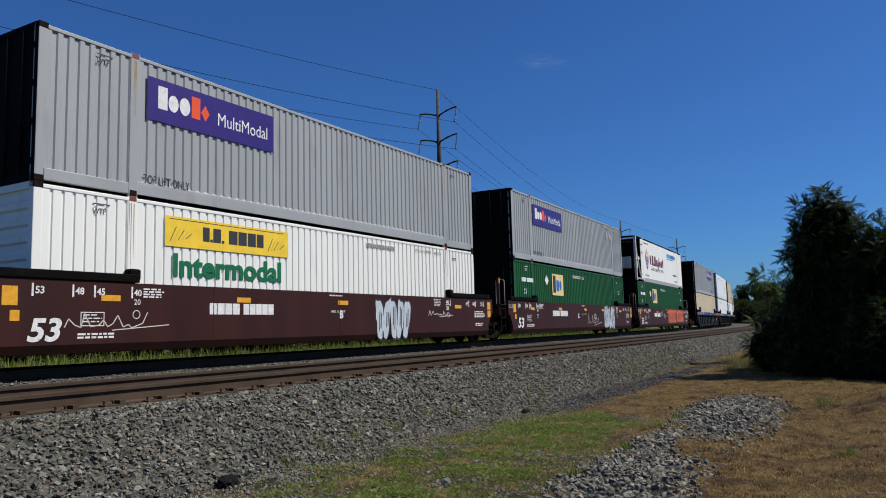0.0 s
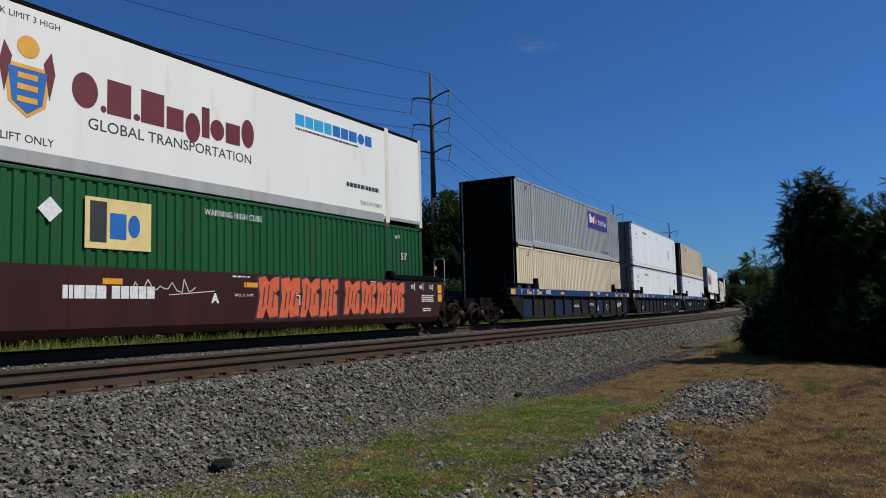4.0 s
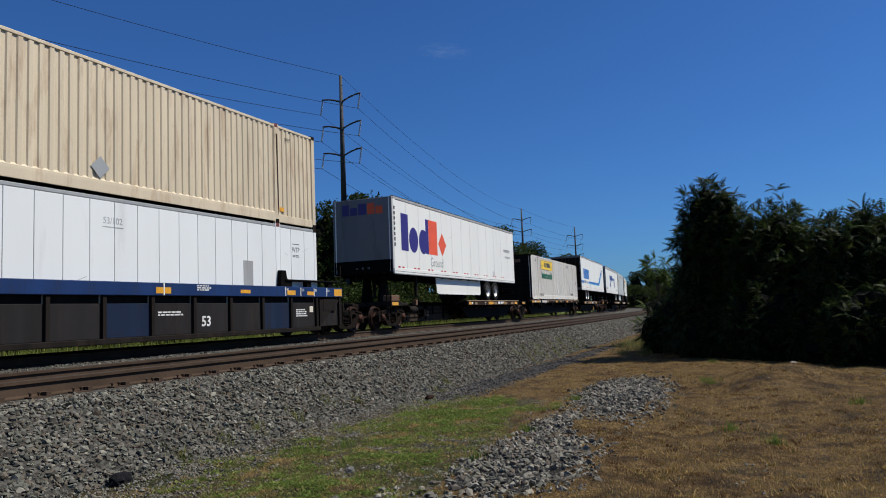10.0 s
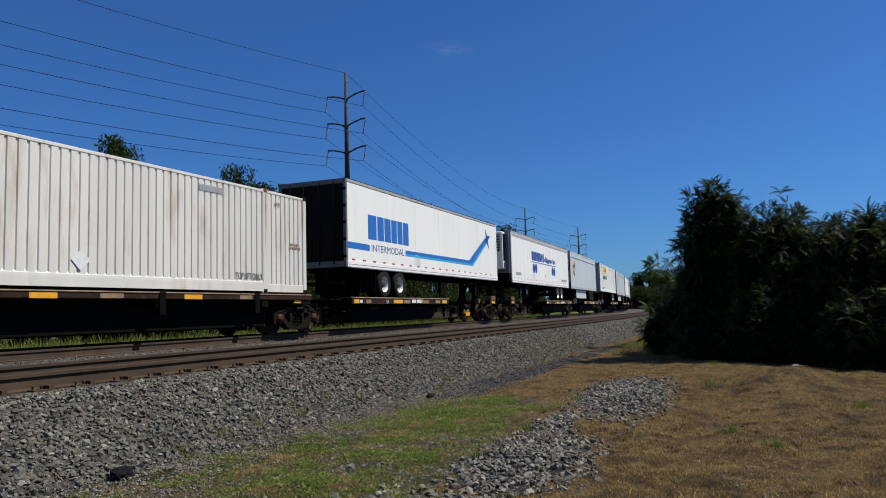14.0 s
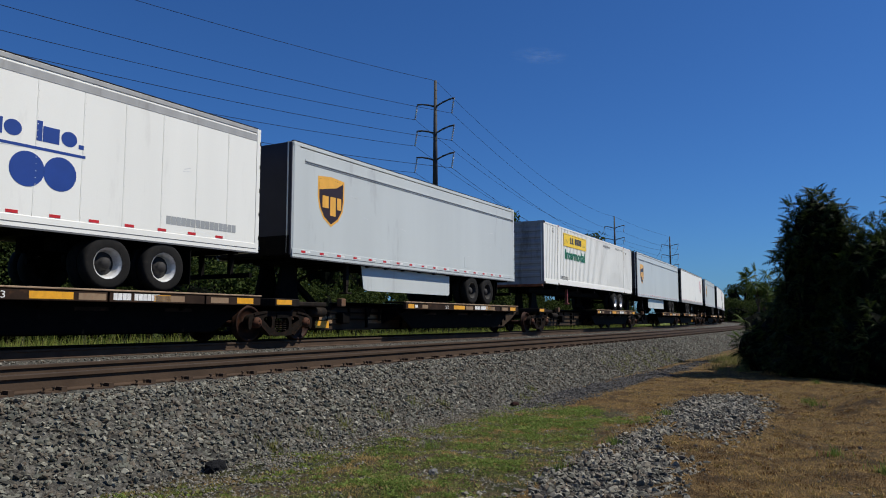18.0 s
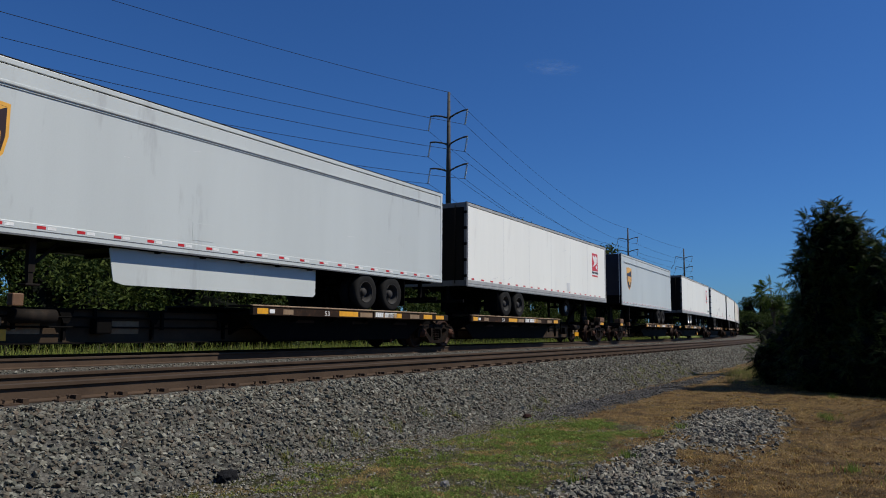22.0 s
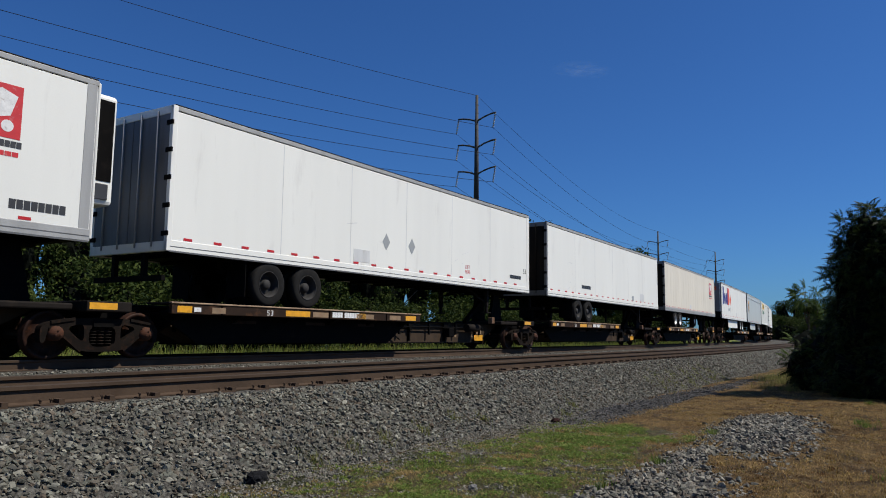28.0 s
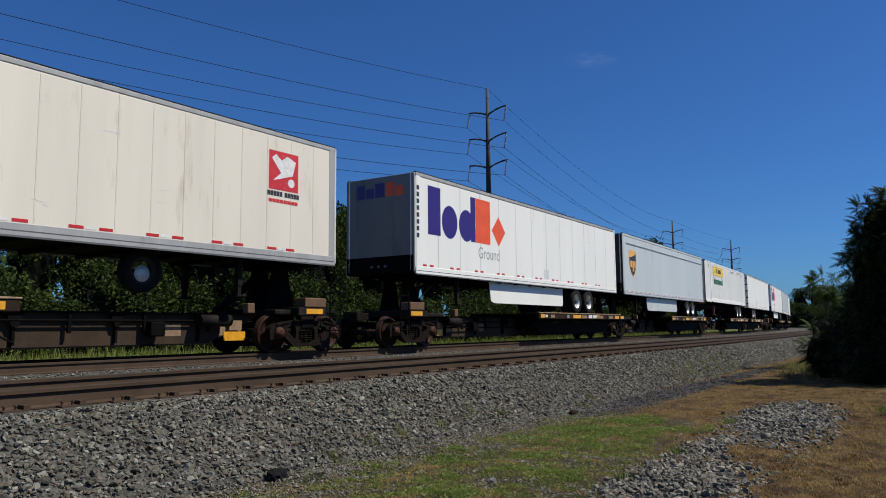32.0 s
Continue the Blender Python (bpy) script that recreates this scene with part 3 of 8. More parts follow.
def truck(parent, y):
    t = part("truck", TRUCK["bolster"], None, parent, "four-wheeled railway truck in dusty cast steel")
    t.location = (0, y, 0)
    part("side_frame", TRUCK["side_frame"], None, t)
    part("side_frame", TRUCK["side_frame_far"], None, t)
    for dy in (-0.89, 0.89):
        part("bearing_cap", TRUCK["bearing_cap"], None, t).location = (0, dy, 0)
    part("spring_nest", TRUCK["springs"], None, t)
    for dy in (-0.89, 0.89):
        w = part("wheelset", TRUCK["wheelset"], None, t)
        w.location = (0, dy, 0.433)
        WHEELS.append(w)
    return t


def coupler(parent, y, s):
    one("coupler", lambda bm: (rbox(bm, -0.09, 0.09, y - 0.35, y + 0.35, 0.78, 0.98, 0.02), rbox(bm, -0.17, 0.17, y + s * 0.25 - 0.14, y + s * 0.25 + 0.14, 0.72, 1.02, 0.05)), STEEL, parent)
    one("air_hose", lambda bm: [tube(bm, (0.3, y - s * 0.5 + s * k * 0.14, 0.75 - 0.42 * math.sin(k * 0.55)), (0.3 - 0.02 * k, y - s * 0.5 + s * (k + 1) * 0.14, 0.75 - 0.42 * math.sin((k + 1) * 0.55)), 0.02, n=6) for k in range(5)], BLACK, parent)


def marks(name, mat, parent, x, rows, label=""):
    """Small flat marks on a side that looks to +x: (y0, y1, z0, z1) each, every one a part."""
    for r in rows:
        one(name, lambda bm: plate(bm, x, *r), mat, parent, label)


def fine_print(parent, x, y, z, w, lines, mat=PAINT_W, h=0.035, step=0.06, seed=1):
    rnd = random.Random(seed)
    bm = bmesh.new()
    for i in range(lines):
        yy, end = y, y + w * rnd.uniform(0.75, 1.0)
        while yy < end:
            c = rnd.uniform(0.04, 0.16)
            plate(bm, x, yy, min(end, yy + c), z - i * step, z - i * step + h)
            yy += c + 0.03
    return tagged(part("fine_print", bm, mat, parent), kind="stuff")


def ladder(parent, x, y, z0, z1, mat, w=0.42, rungs=4):
    bm = bmesh.new()
    for yy in (y - w / 2, y + w / 2):
        tube(bm, (x, yy, z0), (x, yy, z1), 0.016, n=6)
    for k in range(rungs):
        z = z0 + (z1 - z0) * (k + 0.5) / rungs
        tube(bm, (x, y - w / 2, z), (x, y + w / 2, z), 0.014, n=6)
    return part("ladder", bm, mat, parent)


# ---- well cars ----
def sprayed_tag(parent, x, y, z, w, h, mat, count, seed, outline=INK, label="", blocky=False):
    """Spray-painted shapes, one beside another, with dark outlines; they form no letters."""
    rnd = random.Random(seed)
    for i in range(count):
        cy, a = y + w * (i + 0.5) / count, w / count * (0.47 if blocky else 0.46)
        lean, pts = rnd.uniform(-0.12, 0.2), []
        if blocky:
            u, v = rnd.uniform(0.15, 0.5), rnd.uniform(-0.3, 0.2)
            base = [(-1, -1), (-u, -1), (-u * 0.4, -0.55), (u * 0.5, -1), (1, -0.92), (0.92, v), (0.55, v + 0.15), (1, v + 0.35), (0.95, 1), (u, 0.94), (0, 0.7), (-u, 1), (-1, 0.9), (-0.8, v)]
            pts = [(cy + a * p + 0.04 * h * q, z + h / 2 + h / 2 * q) for p, q in base]
        else:
            ph = rnd.uniform(0, 6)
            for k in range(22):
                c = 2 * math.pi * k / 22
                r = 1 + 0.13 * math.sin(3 * c + ph) + 0.07 * math.sin(5 * c + 2 * ph)
                u, v = math.copysign(abs(math.cos(c)) ** 0.6, math.cos(c)) * r, math.copysign(abs(math.sin(c)) ** 0.6, math.sin(c)) * r
                pts.append((cy + a * u + lean * h * 0.5 * v, z + h / 2 + h / 2 * v))
        big = [(cy + (p - cy) * 1.22 + 0.012, z + h / 2 + (q - z - h / 2) * 1.09) for p, q in pts]
        one("graffiti", lambda bm: prism(bm, big, "x", x, x + 0.0015 + i * 0.0004), outline, parent)
        g = one("graffiti", lambda bm: prism(bm, pts, "x", x, x + 0.004 + i * 0.0004), mat, parent, label)
        bm = bmesh.new()
        for k in range(3 if blocky else 2):
            yy = cy + a * (0.45 - 0.45 * k)
            z0, z1 = rnd.uniform(0.15, 0.35), rnd.uniform(0.6, 0.85)
            beam(bm, (x + 0.006 + i * 0.0004, yy - 0.1 * a, z + h * z0), (x + 0.006 + i * 0.0004, yy + 0.1 * a, z + h * z1), 0.004, 0.035)
        part("graffiti_line", bm, outline, g)


def scrawl(parent, x, y, z, w, h, seed):
    rnd = random.Random(seed)
    bm, p = bmesh.new(), Vector((x, y, z))
    for k in range(16):
        q = Vector((x, y + w * (k + 1) / 16 + rnd.uniform(-0.05, 0.02), z + rnd.uniform(-0.1, 1.0) * h * (1 if k % 3 == 0 else 0.25)))
        beam(bm, p, q, 0.003, 0.02)
        p = q
    beam(bm, (x, y + w * 0.55, z - h * 0.2), (x, y + w * 1.3, z + h * 0.1), 0.003, 0.018)
    return part("chalk_scrawl", bm, CHALK, parent)


def brown_well(S, first, last, side, letter):
    """A smooth-sided oxide-brown well; S: where its containers begin. Local origin at the containers' middle."""
    car = thing("well_car", "oxide-brown double-stack well car with white markings and yellow reflectors", "railway car", "brown well cars")
    X = 1.5
    def wall(bm, s):
        prism(bm, [(s * 1.38, 1.55), (s * X, 1.55), (s * X, 0.42), (s * 1.42, 0.27), (s * 1.0, 0.25), (s * 1.0, 0.32), (s * 1.36, 0.34)], "y", -8.75, 8.75)
    def end_web(bm, e):
        for s in (-1, 1):
            prism(bm, [(e * 8.75, 1.55), (e * 9.12, 1.55), (e * 9.12, 1.05), (e * 8.95, 0.95), (e * 8.75, 0.6)], "x", *sorted((s * 1.36, s * X)))
        box(bm, -1.4, 1.4, *sorted((e * 8.6, e * 9.12)), 0.95, 1.35)
        box(bm, -0.35, 0.35, *sorted((e * 9.1, e * 9.9)), 0.72, 1.1)
    one("side_wall", lambda bm: wall(bm, 1), BROWN, car)
    one("side_wall", lambda bm: wall(bm, -1), BROWN, car)
    each("floor_beam", BROWN, car, [lambda bm, y=y: box(bm, -1.3, 1.3, y - 0.25, y + 0.25, 0.27, 0.37) for y in range(-8, 9, 2)])
    for e in (-1, 1):
        one("end_bulkhead", lambda bm: end_web(bm, e), BROWN, car)
        each("top_ledge", BLACK, car, [lambda bm, a=a, b=b: rbox(bm, a, b, *sorted((e * 6.05, e * 8.9)), 1.56, 1.72, 0.02) for a, b in ((1.30, 1.53), (-1.53, -1.30))])
        one("corner_guide", lambda bm: (rbox(bm, 1.29, 1.5, *sorted((e * 6.0, e * 6.25)), 1.6, 1.83, 0.04)), BLACK, car)
        one("end_platform", lambda bm: [box(bm, -1.3, 1.3, *sorted((e * (8.95 + 0.09 * k), e * (9.0 + 0.09 * k))), 1.36, 1.39) for k in range(6)], SOOT, car)
    for y in (-4.2, 0.1, 3.6):
        one("side_seam", lambda bm: plate(bm, X, y, y + 0.02, 0.45, 1.53, 0.004), BROWN, car)
    # marks on the side
    one("reflector", lambda bm: plate(bm, X, -8.5, -8.34, 0.84, 1.02), YELLOW, car, "yellow square mark")
    marks("reflector", YELLOW, car, X, [(-6.85, -6.45, 1.20, 1.31), (-3.52, -3.1, 1.23, 1.34), (0.05, 0.48, 1.23, 1.34), (3.0, 3.4, 1.23, 1.34), (6.3, 6.75, 1.2, 1.31), (8.7, 8.95, 1.18, 1.45), (8.7, 8.95, 0.9, 1.14), (-8.64, -8.38, 1.1, 1.42)], "yellow reflector strip")
    words("53", 0.54, PAINT_W, car, (X + 0.002, -8.22, 0.5), 90, 1.1, bold=0.016, slant=0.2)
    for s, tx, y in ((1, "53", -8.15), (1, "48", -7.42), (1, "45", -7.0), (1, "40", -6.22), (1, "53", 8.1), (1, "48", 7.5), (1, "45", 7.0)):
        words(tx, 0.17, PAINT_W, car, (X + 0.002, y + 0.06, 1.31), 90, 1.0, bold=0.004)
        one("size_mark", lambda bm: plate(bm, X, y + (0.27 if y > 0 else 0.0), y + (0.305 if y > 0 else 0.035), 1.26, 1.48), PAINT_W, car)
    for tx, zz in (("40", 1.34), ("20", 1.14)):
        words(tx, 0.17, PAINT_W, car, (X + 0.002, 5.72, zz), 90, bold=0.004)
    one("size_mark", lambda bm: (plate(bm, X, 5.70, 5.98, 1.30, 1.325), plate(bm, X, 5.98, 6.01, 1.26, 1.49)), PAINT_W, car)
    one("stencil_ring", lambda bm: lathe(bm, (X, 5.85, 0.98), (1, 0, 0), [(0.085, 0), (0.085, 0.003), (0.07, 0.003), (0.07, 0)], 18), PAINT_W, car)
    fine_print(car, X, 4.95, 1.46, 0.5, 5, h=0.022, step=0.05, seed=side + 11)
    each("stencil_frame", PAINT_W, car, [lambda bm, r=r: plate(bm, X, *r) for r in ((-7.25, -6.78, 0.98, 0.995), (-7.25, -6.78, 0.74, 0.755), (-7.25, -7.235, 0.755, 0.98), (-6.795, -6.78, 0.755, 0.98))])
    fine_print(car, X, -7.2, 0.93, 0.38, 3, h=0.022, step=0.06, seed=side + 13)
    words("20", 0.15, PAINT_W, car, (X + 0.002, -6.16, 1.14), 90)
    words("125 T", 0.2, PAINT_W, car, (X + 0.002, -9.06, 1.26), 90, fit=0.38)
    words(letter, 0.28, PAINT_W, car, (X + 0.002, 0.1 if letter == "B" else -0.9, 0.88), 90, bold=0.012)
    words("WELL 2 LD LMT", 0.085, PAINT_W, car, (X + 0.002, -0.25, 1.02), 90)
    blocks("number_bar", PAINT_W, car, X, -4.3, 0.96, 0.24, [(0.7, 0, 1), (0.7, 0, 1), (0.7, 0, 1), (0.7, 0, 1), (0.3, 0, 0), (0.62, 0, 1), (0.62, 0, 1), (0.62, 0, 1), (0.62, 0, 1), (0.62, 0, 1)], width=1.95)
    fine_print(car, X, -5.95, 1.43, 0.55, 4, h=0.03, step=0.05, seed=side)
    fine_print(car, X, 7.7, 1.08, 0.8, 4, seed=side + 3)
    fine_print(car, X, 7.75, 0.66, 0.6, 2, seed=side + 5)
    fine_print(car, X, -7.3, 0.58, 0.9, 2, seed=side + 7)
    fine_print(car, X, -0.3, 1.45, 0.6, 1, seed=side + 9)
    one("stencil_frame", lambda bm: (plate(bm, X, 1.75, 1.95, 0.82, 0.85), plate(bm, X, 1.75, 1.95, 1.04, 1.07), plate(bm, X, 1.75, 1.78, 0.85, 1.04), plate(bm, X, 1.92, 1.95, 0.85, 1.04)), PAINT_W, car)
    one("stencil_ring", lambda bm: lathe(bm, (X, -6.1, 0.95), (1, 0, 0), [(0.085, 0), (0.085, 0.003), (0.07, 0.003), (0.07, 0)], 18), PAINT_W, car)
    for e, on in ((-1, first), (1, last)):
        if on:
            for sx in (1.46, -1.46):
                ladder(car, sx, e * 9.55, 0.35, 1.5, BLACK)
            each("hand_rail", ALU, car, [lambda bm: pipe(bm, [(1.0, e * 9.35, 1.4), (1.0, e * 9.35, 2.3), (1.03, e * 9.35, 2.35), (1.37, e * 9.35, 2.35), (1.4, e * 9.35, 2.3), (1.4, e * 9.35, 1.4)], 0.016), lambda bm: tube(bm, (-1.2, e * 9.35, 1.4), (-1.2, e * 9.35, 2.35), 0.016, n=6)])
            one("end_post", lambda bm: box(bm, 0.6, 0.95, e * 9.45 - 0.05, e * 9.45 + 0.05, 1.0, 2.2), BROWN, car)
            marks("reflector", YELLOW, car, X - 0.5, [(e * 9.45 - 0.06, e * 9.45 + 0.06, 2.0, 2.12)])
            coupler(car, e * 10.9, e)
            one("draft_sill", lambda bm: box(bm, -0.28, 0.28, *sorted((e * 9.1, e * 10.7)), 0.68, 1.08), BLACK, car)
    if not first:
        ladder(car, 1.44, -9.5, 0.4, 1.4, SOOT, 0.4, 3)
        each("hand_rail", ALU, car, [lambda bm, yy=yy: pipe(bm, [(1.42, yy, 1.4), (1.42, yy, 2.3), (1.38, yy, 2.36), (1.1, yy, 2.36), (1.06, yy, 2.3), (1.06, yy, 1.4)], 0.011) for yy in (-9.25,)])
        one("end_post", lambda bm: rbox(bm, 1.28, 1.38, -9.68, -9.58, 1.0, 2.42, 0.01), BROWN, car)
        marks("reflector", YELLOW, car, 1.381, [(-9.67, -9.59, 2.2, 2.4)], "small yellow reflector")
        one("step_board", lambda bm: rbox(bm, 0.9, 1.46, -9.75, -9.2, 1.36, 1.4, 0.01), SOOT, car)
    if side == 1:
        scrawl(car, X + 0.002, -7.55, 0.72, 1.7, 0.3, 3)
        sprayed_tag(car, X, 1.75, 0.33, 1.75, 1.08, GRAFF_W, 5, 4, label="pale blue-grey sprayed graffiti")
        scrawl(car, X + 0.002, 4.6, 0.95, 1.2, 0.2, 6)
    if side == 2:
        scrawl(car, X + 0.002, 0.6, 0.6, 1.8, 0.5, 8)
        sprayed_tag(car, X, 3.4, 0.33, 1.9, 1.08, GRAFF_W, 5, 11, label="pale blue-grey sprayed graffiti")
    if side == 3:
        scrawl(car, X + 0.002, -2.9, 1.1, 1.6, 0.3, 12)
        sprayed_tag(car, X, 0.45, 0.52, 3.0, 0.98, GRAFF_O, 4, 21, label="orange sprayed graffiti with dark outline", blocky=True)
        sprayed_tag(car, X, 3.7, 0.56, 3.0, 0.92, GRAFF_O, 4, 27, label="orange sprayed graffiti with dark outline", blocky=True)
    truck(car, -9.85 if not first else -10.15)
    if last:
        truck(car, 10.15)
    return ride(car, S + 8.075, 9.8)


def blue_well(S, first, last, code):
    car = thing("well_car", "double-stack well car, blue top chord over sooty ribbed panels", "railway car", "blue well cars")
    X = 1.5
    for s in (1, -1):
        one("top_chord", lambda bm: rbox(bm, *sorted((s * 1.34, s * X)), -9.25, 9.25, 1.17, 1.46, 0.015), NAVY, car)
        one("bottom_chord", lambda bm: rbox(bm, *sorted((s * 1.30, s * 1.47)), -8.0, 8.0, 0.16, 0.28, 0.015), SOOT, car)
    y, k = -7.95, 0
    while y < 7.9:
        w = 1.315
        tone = DULL_BLUE if (k + code) % 4 == 0 or k == 3 else PANEL
        one("side_panel", lambda bm: (rbox(bm, 1.36, 1.40, y + 0.05, y + w - 0.05, 0.28, 1.0, 0.01)), tone, car)
        one("side_panel", lambda bm: box(bm, 1.30, 1.34, y + 0.05, y + w - 0.05, 1.0, 1.17), SOOT, car)
        one("rib", lambda bm: rbox(bm, 1.38, 1.465, y - 0.05, y + 0.05, 0.26, 1.17, 0.01), SOOT, car)
        y, k = y + w, k + 1
    one("rib", lambda bm: rbox(bm, 1.38, 1.465, y - 0.05, y + 0.05, 0.26, 1.17, 0.01), SOOT, car)
    one("far_side_sheet", lambda bm: box(bm, -1.40, -1.36, -7.95, 7.95, 0.28, 1.17), SOOT, car)
    each("floor_beam", SOOT, car, [lambda bm, yy=yy: box(bm, -1.3, 1.3, yy - 0.25, yy + 0.25, 0.2, 0.33) for yy in range(-8, 9, 2)])
    for e in (-1, 1):
        one("end_bulkhead", lambda bm: (box(bm, -1.45, 1.45, *sorted((e * 8.2, e * 8.9)), 0.75, 1.12), box(bm, -0.5, 0.5, *sorted((e * 8.9, e * 9.95)), 0.72, 1.1), prism(bm, [(e * 8.0, 0.28), (e * 8.0, 1.1), (e * 9.2, 1.1), (e * 8.9, 0.9)], "x", 1.34, 1.44)), SOOT, car)
        one("top_ledge", lambda bm: (rbox(bm, 1.25, 1.5, *sorted((e * 6.2, e * 9.1)), 1.62, 1.67, 0.015), [box(bm, 1.3, 1.45, *sorted((e * yy, e * (yy + 0.25))), 1.46, 1.62) for yy in (6.3, 7.3, 8.5)]), BLACK, car)
        one("corner_guide", lambda bm: prism(bm, [(e * 6.0, 1.46), (e * 6.4, 1.46), (e * 6.25, 1.92), (e * 6.05, 1.92)], "x", 1.3, 1.46), BLACK, car)
        one("end_grating", lambda bm: [box(bm, -1.3, 1.3, *sorted((e * (8.95 + 0.1 * j), e * (9.0 + 0.1 * j))), 1.36, 1.39) for j in range(7)], SOOT, car)
    marks("reflector", YELLOW, car, X, [(-9.2, -8.75, 1.2, 1.42), (-7.35, -7.0, 1.22, 1.33), (-6.2, -5.75, 1.22, 1.35), (-3.3, -2.8, 1.25, 1.36), (1.3, 1.75, 1.22, 1.36), (4.2, 4.6, 1.25, 1.34), (6.25, 6.65, 1.22, 1.35), (7.25, 7.6, 1.22, 1.33), (8.75, 9.2, 1.2, 1.42)], "yellow reflector strip")
    for tx, yy in (("53", -8.1), ("48", -7.45), ("45", -6.8), ("40", -6.3), ("40", 6.15), ("45", 6.9), ("48", 7.6), ("53", 8.3)):
        one("size_mark", lambda bm: plate(bm, X, yy, yy + 0.035, 1.19, 1.44), PAINT_W, car)
        words(tx, 0.12, PAINT_W, car, (X + 0.002, yy + 0.05, 1.33), 90)
    fine_print(car, X, -5.2, 1.40, 0.6, 4, h=0.03, step=0.05, seed=code)
    fine_print(car, X, 2.6, 1.40, 0.5, 3, h=0.03, step=0.05, seed=code + 2)
    one("size_mark", lambda bm: plate(bm, X, 1.52, 1.56, 1.18, 1.45, 0.004), PAINT_W, car)
    Q = 1.402
    words("53", 0.34, PAINT_W, car, (Q, (2.7, 5.5, 2.85)[code], 0.45), 90, bold=0.008)
    if code == 2:
        blocks("number_bar", PAINT_W, car, Q, -5.15, 0.6, 0.24, [(0.72, 0, 1)] * 4 + [(0.7, 0, 0)] + [(0.72, 0, 1)] * 4)
        words("A", 0.3, PAINT_W, car, (Q, -5.75, 0.75), 90)
    if code == 1:
        words("C", 0.26, PAINT_W, car, (Q, -5.2, 0.8), 90, bold=0.008)
        words("125-T", 0.3, PAINT_W, car, (Q, -6.5, 0.45), 90, 0.9)
    if code == 0:
        fine_print(car, Q, -1.1, 0.72, 0.9, 2, seed=21)
        one("stencil_ring", lambda bm: lathe(bm, (Q, 4.7, 0.62), (1, 0, 0), [(0.17, 0), (0.17, 0.003), (0.145, 0.003), (0.145, 0)], 20), PAINT_W, car)
    fine_print(car, Q, 1.45, 0.78, 0.8, 2, seed=code + 31)
    fine_print(car, Q, 6.8, 0.78, 0.6, 4, seed=code + 41)
    one("data_plate", lambda bm: plate(bm, Q, 7.5, 7.68, 0.72, 0.9), CREAM, car)
    truck(car, -9.82 if not first else -10.2)
    for e, on in ((-1, first), (1, last)):
        if on:
            ladder(car, 1.46, e * 9.5, 0.35, 1.4, BLACK)
            coupler(car, e * 11.2, e)
            one("draft_sill", lambda bm: box(bm, -0.28, 0.28, *sorted((e * 9.1, e * 11.0)), 0.68, 1.08), BLACK, car)
            each("hand_rail", SOOT, car, [lambda bm, xx=xx: tube(bm, (xx, e * 9.4, 1.4), (xx, e * 9.4, 2.2), 0.016, n=6) for xx in (-1.2, 1.35)])
    if last:
        truck(car, 10.2)
    return ride(car, S + 8.075, 9.8)


# ---- containers ----
L2, W2, H = 8.075, 1.295, 2.896


def wavy(bm, x, y0, y1, z0, z1, s, pitch=0.225, depth=0.027, flat=False):
    """A corrugated sheet between y0 and y1; its outer crests lie at x, the side s looks outwards."""
    n = max(1, round((y1 - y0) / pitch))
    p = (y1 - y0) / n
    line = []
    for i in range(n):
        b = y0 + i * p
        cuts = (0.66, 0.74, 0.88, 0.96) if flat else (0.40, 0.52, 0.86, 0.98)
        line += [(b, 0)] + [(b + p * q, depth * d) for q, d in zip(cuts, (0, 1, 1, 0))]
    line.append((y1, 0))
    a = [bm.verts.new((x - s * d, y, z0)) for y, d in line]
    b = [bm.verts.new((x - s * d, y, z1)) for y, d in line]
    for i in range(len(line) - 1):
        bm.faces.new((a[i], a[i + 1], b[i + 1], b[i]) if s > 0 else (a[i + 1], a[i], b[i], b[i + 1]))


def castings(c, mat=None):
    for y in (-L2, -6.096, 6.096, L2):
        a, b = (y, y + 0.178) if y == -L2 else (y - 0.178, y) if y == L2 else (y - 0.089, y + 0.089)
        for z in (0.0, H - 0.118):
            one("corner_casting", lambda bm: rbox(bm, W2 - 0.15, W2 + 0.004, a, b, z, z + 0.118, 0.012), mat or (CASTING if abs(y) < 7 and z > 1 else STEEL), c)


def door_end(c, e, paint, dark=BLACK):
    """Doors with locking rods on the end at e * L2."""
    y = e * L2
    for s in (-1, 1):
        d = one("door", lambda bm: rbox(bm, *sorted((s * 0.01, s * 1.18)), *sorted((y - e * 0.05, y - e * 0.012)), 0.16, H - 0.13, 0.01), paint, c)
        for k in (0.35, 0.85):
            # rods on dark ends take the same shade colour
            one("locking_rod", lambda bm: (tube(bm, (s * k, y + e * 0.012, 0.13), (s * k, y + e * 0.012, H - 0.1), 0.018, n=8), [box(bm, s * k - 0.05, s * k + 0.05, *sorted((y - e * 0.012, y + e * 0.02)), z, z + 0.06) for z in (0.2, 0.8, 1.7, 2.5)], beam(bm, (s * k, y + e * 0.03, 1.1), (s * (k + 0.3), y + e * 0.03, 1.05), 0.03, 0.02)), SHUT if paint in (BLACK, RUSTY, DOOR) else ALU, d)
        one("hinges", lambda bm: [box(bm, *sorted((s * 1.16, s * 1.24)), *sorted((y - e * 0.02, y + e * 0.012)), z, z + 0.12) for z in (0.3, 1.0, 1.7, 2.4)], paint, d)


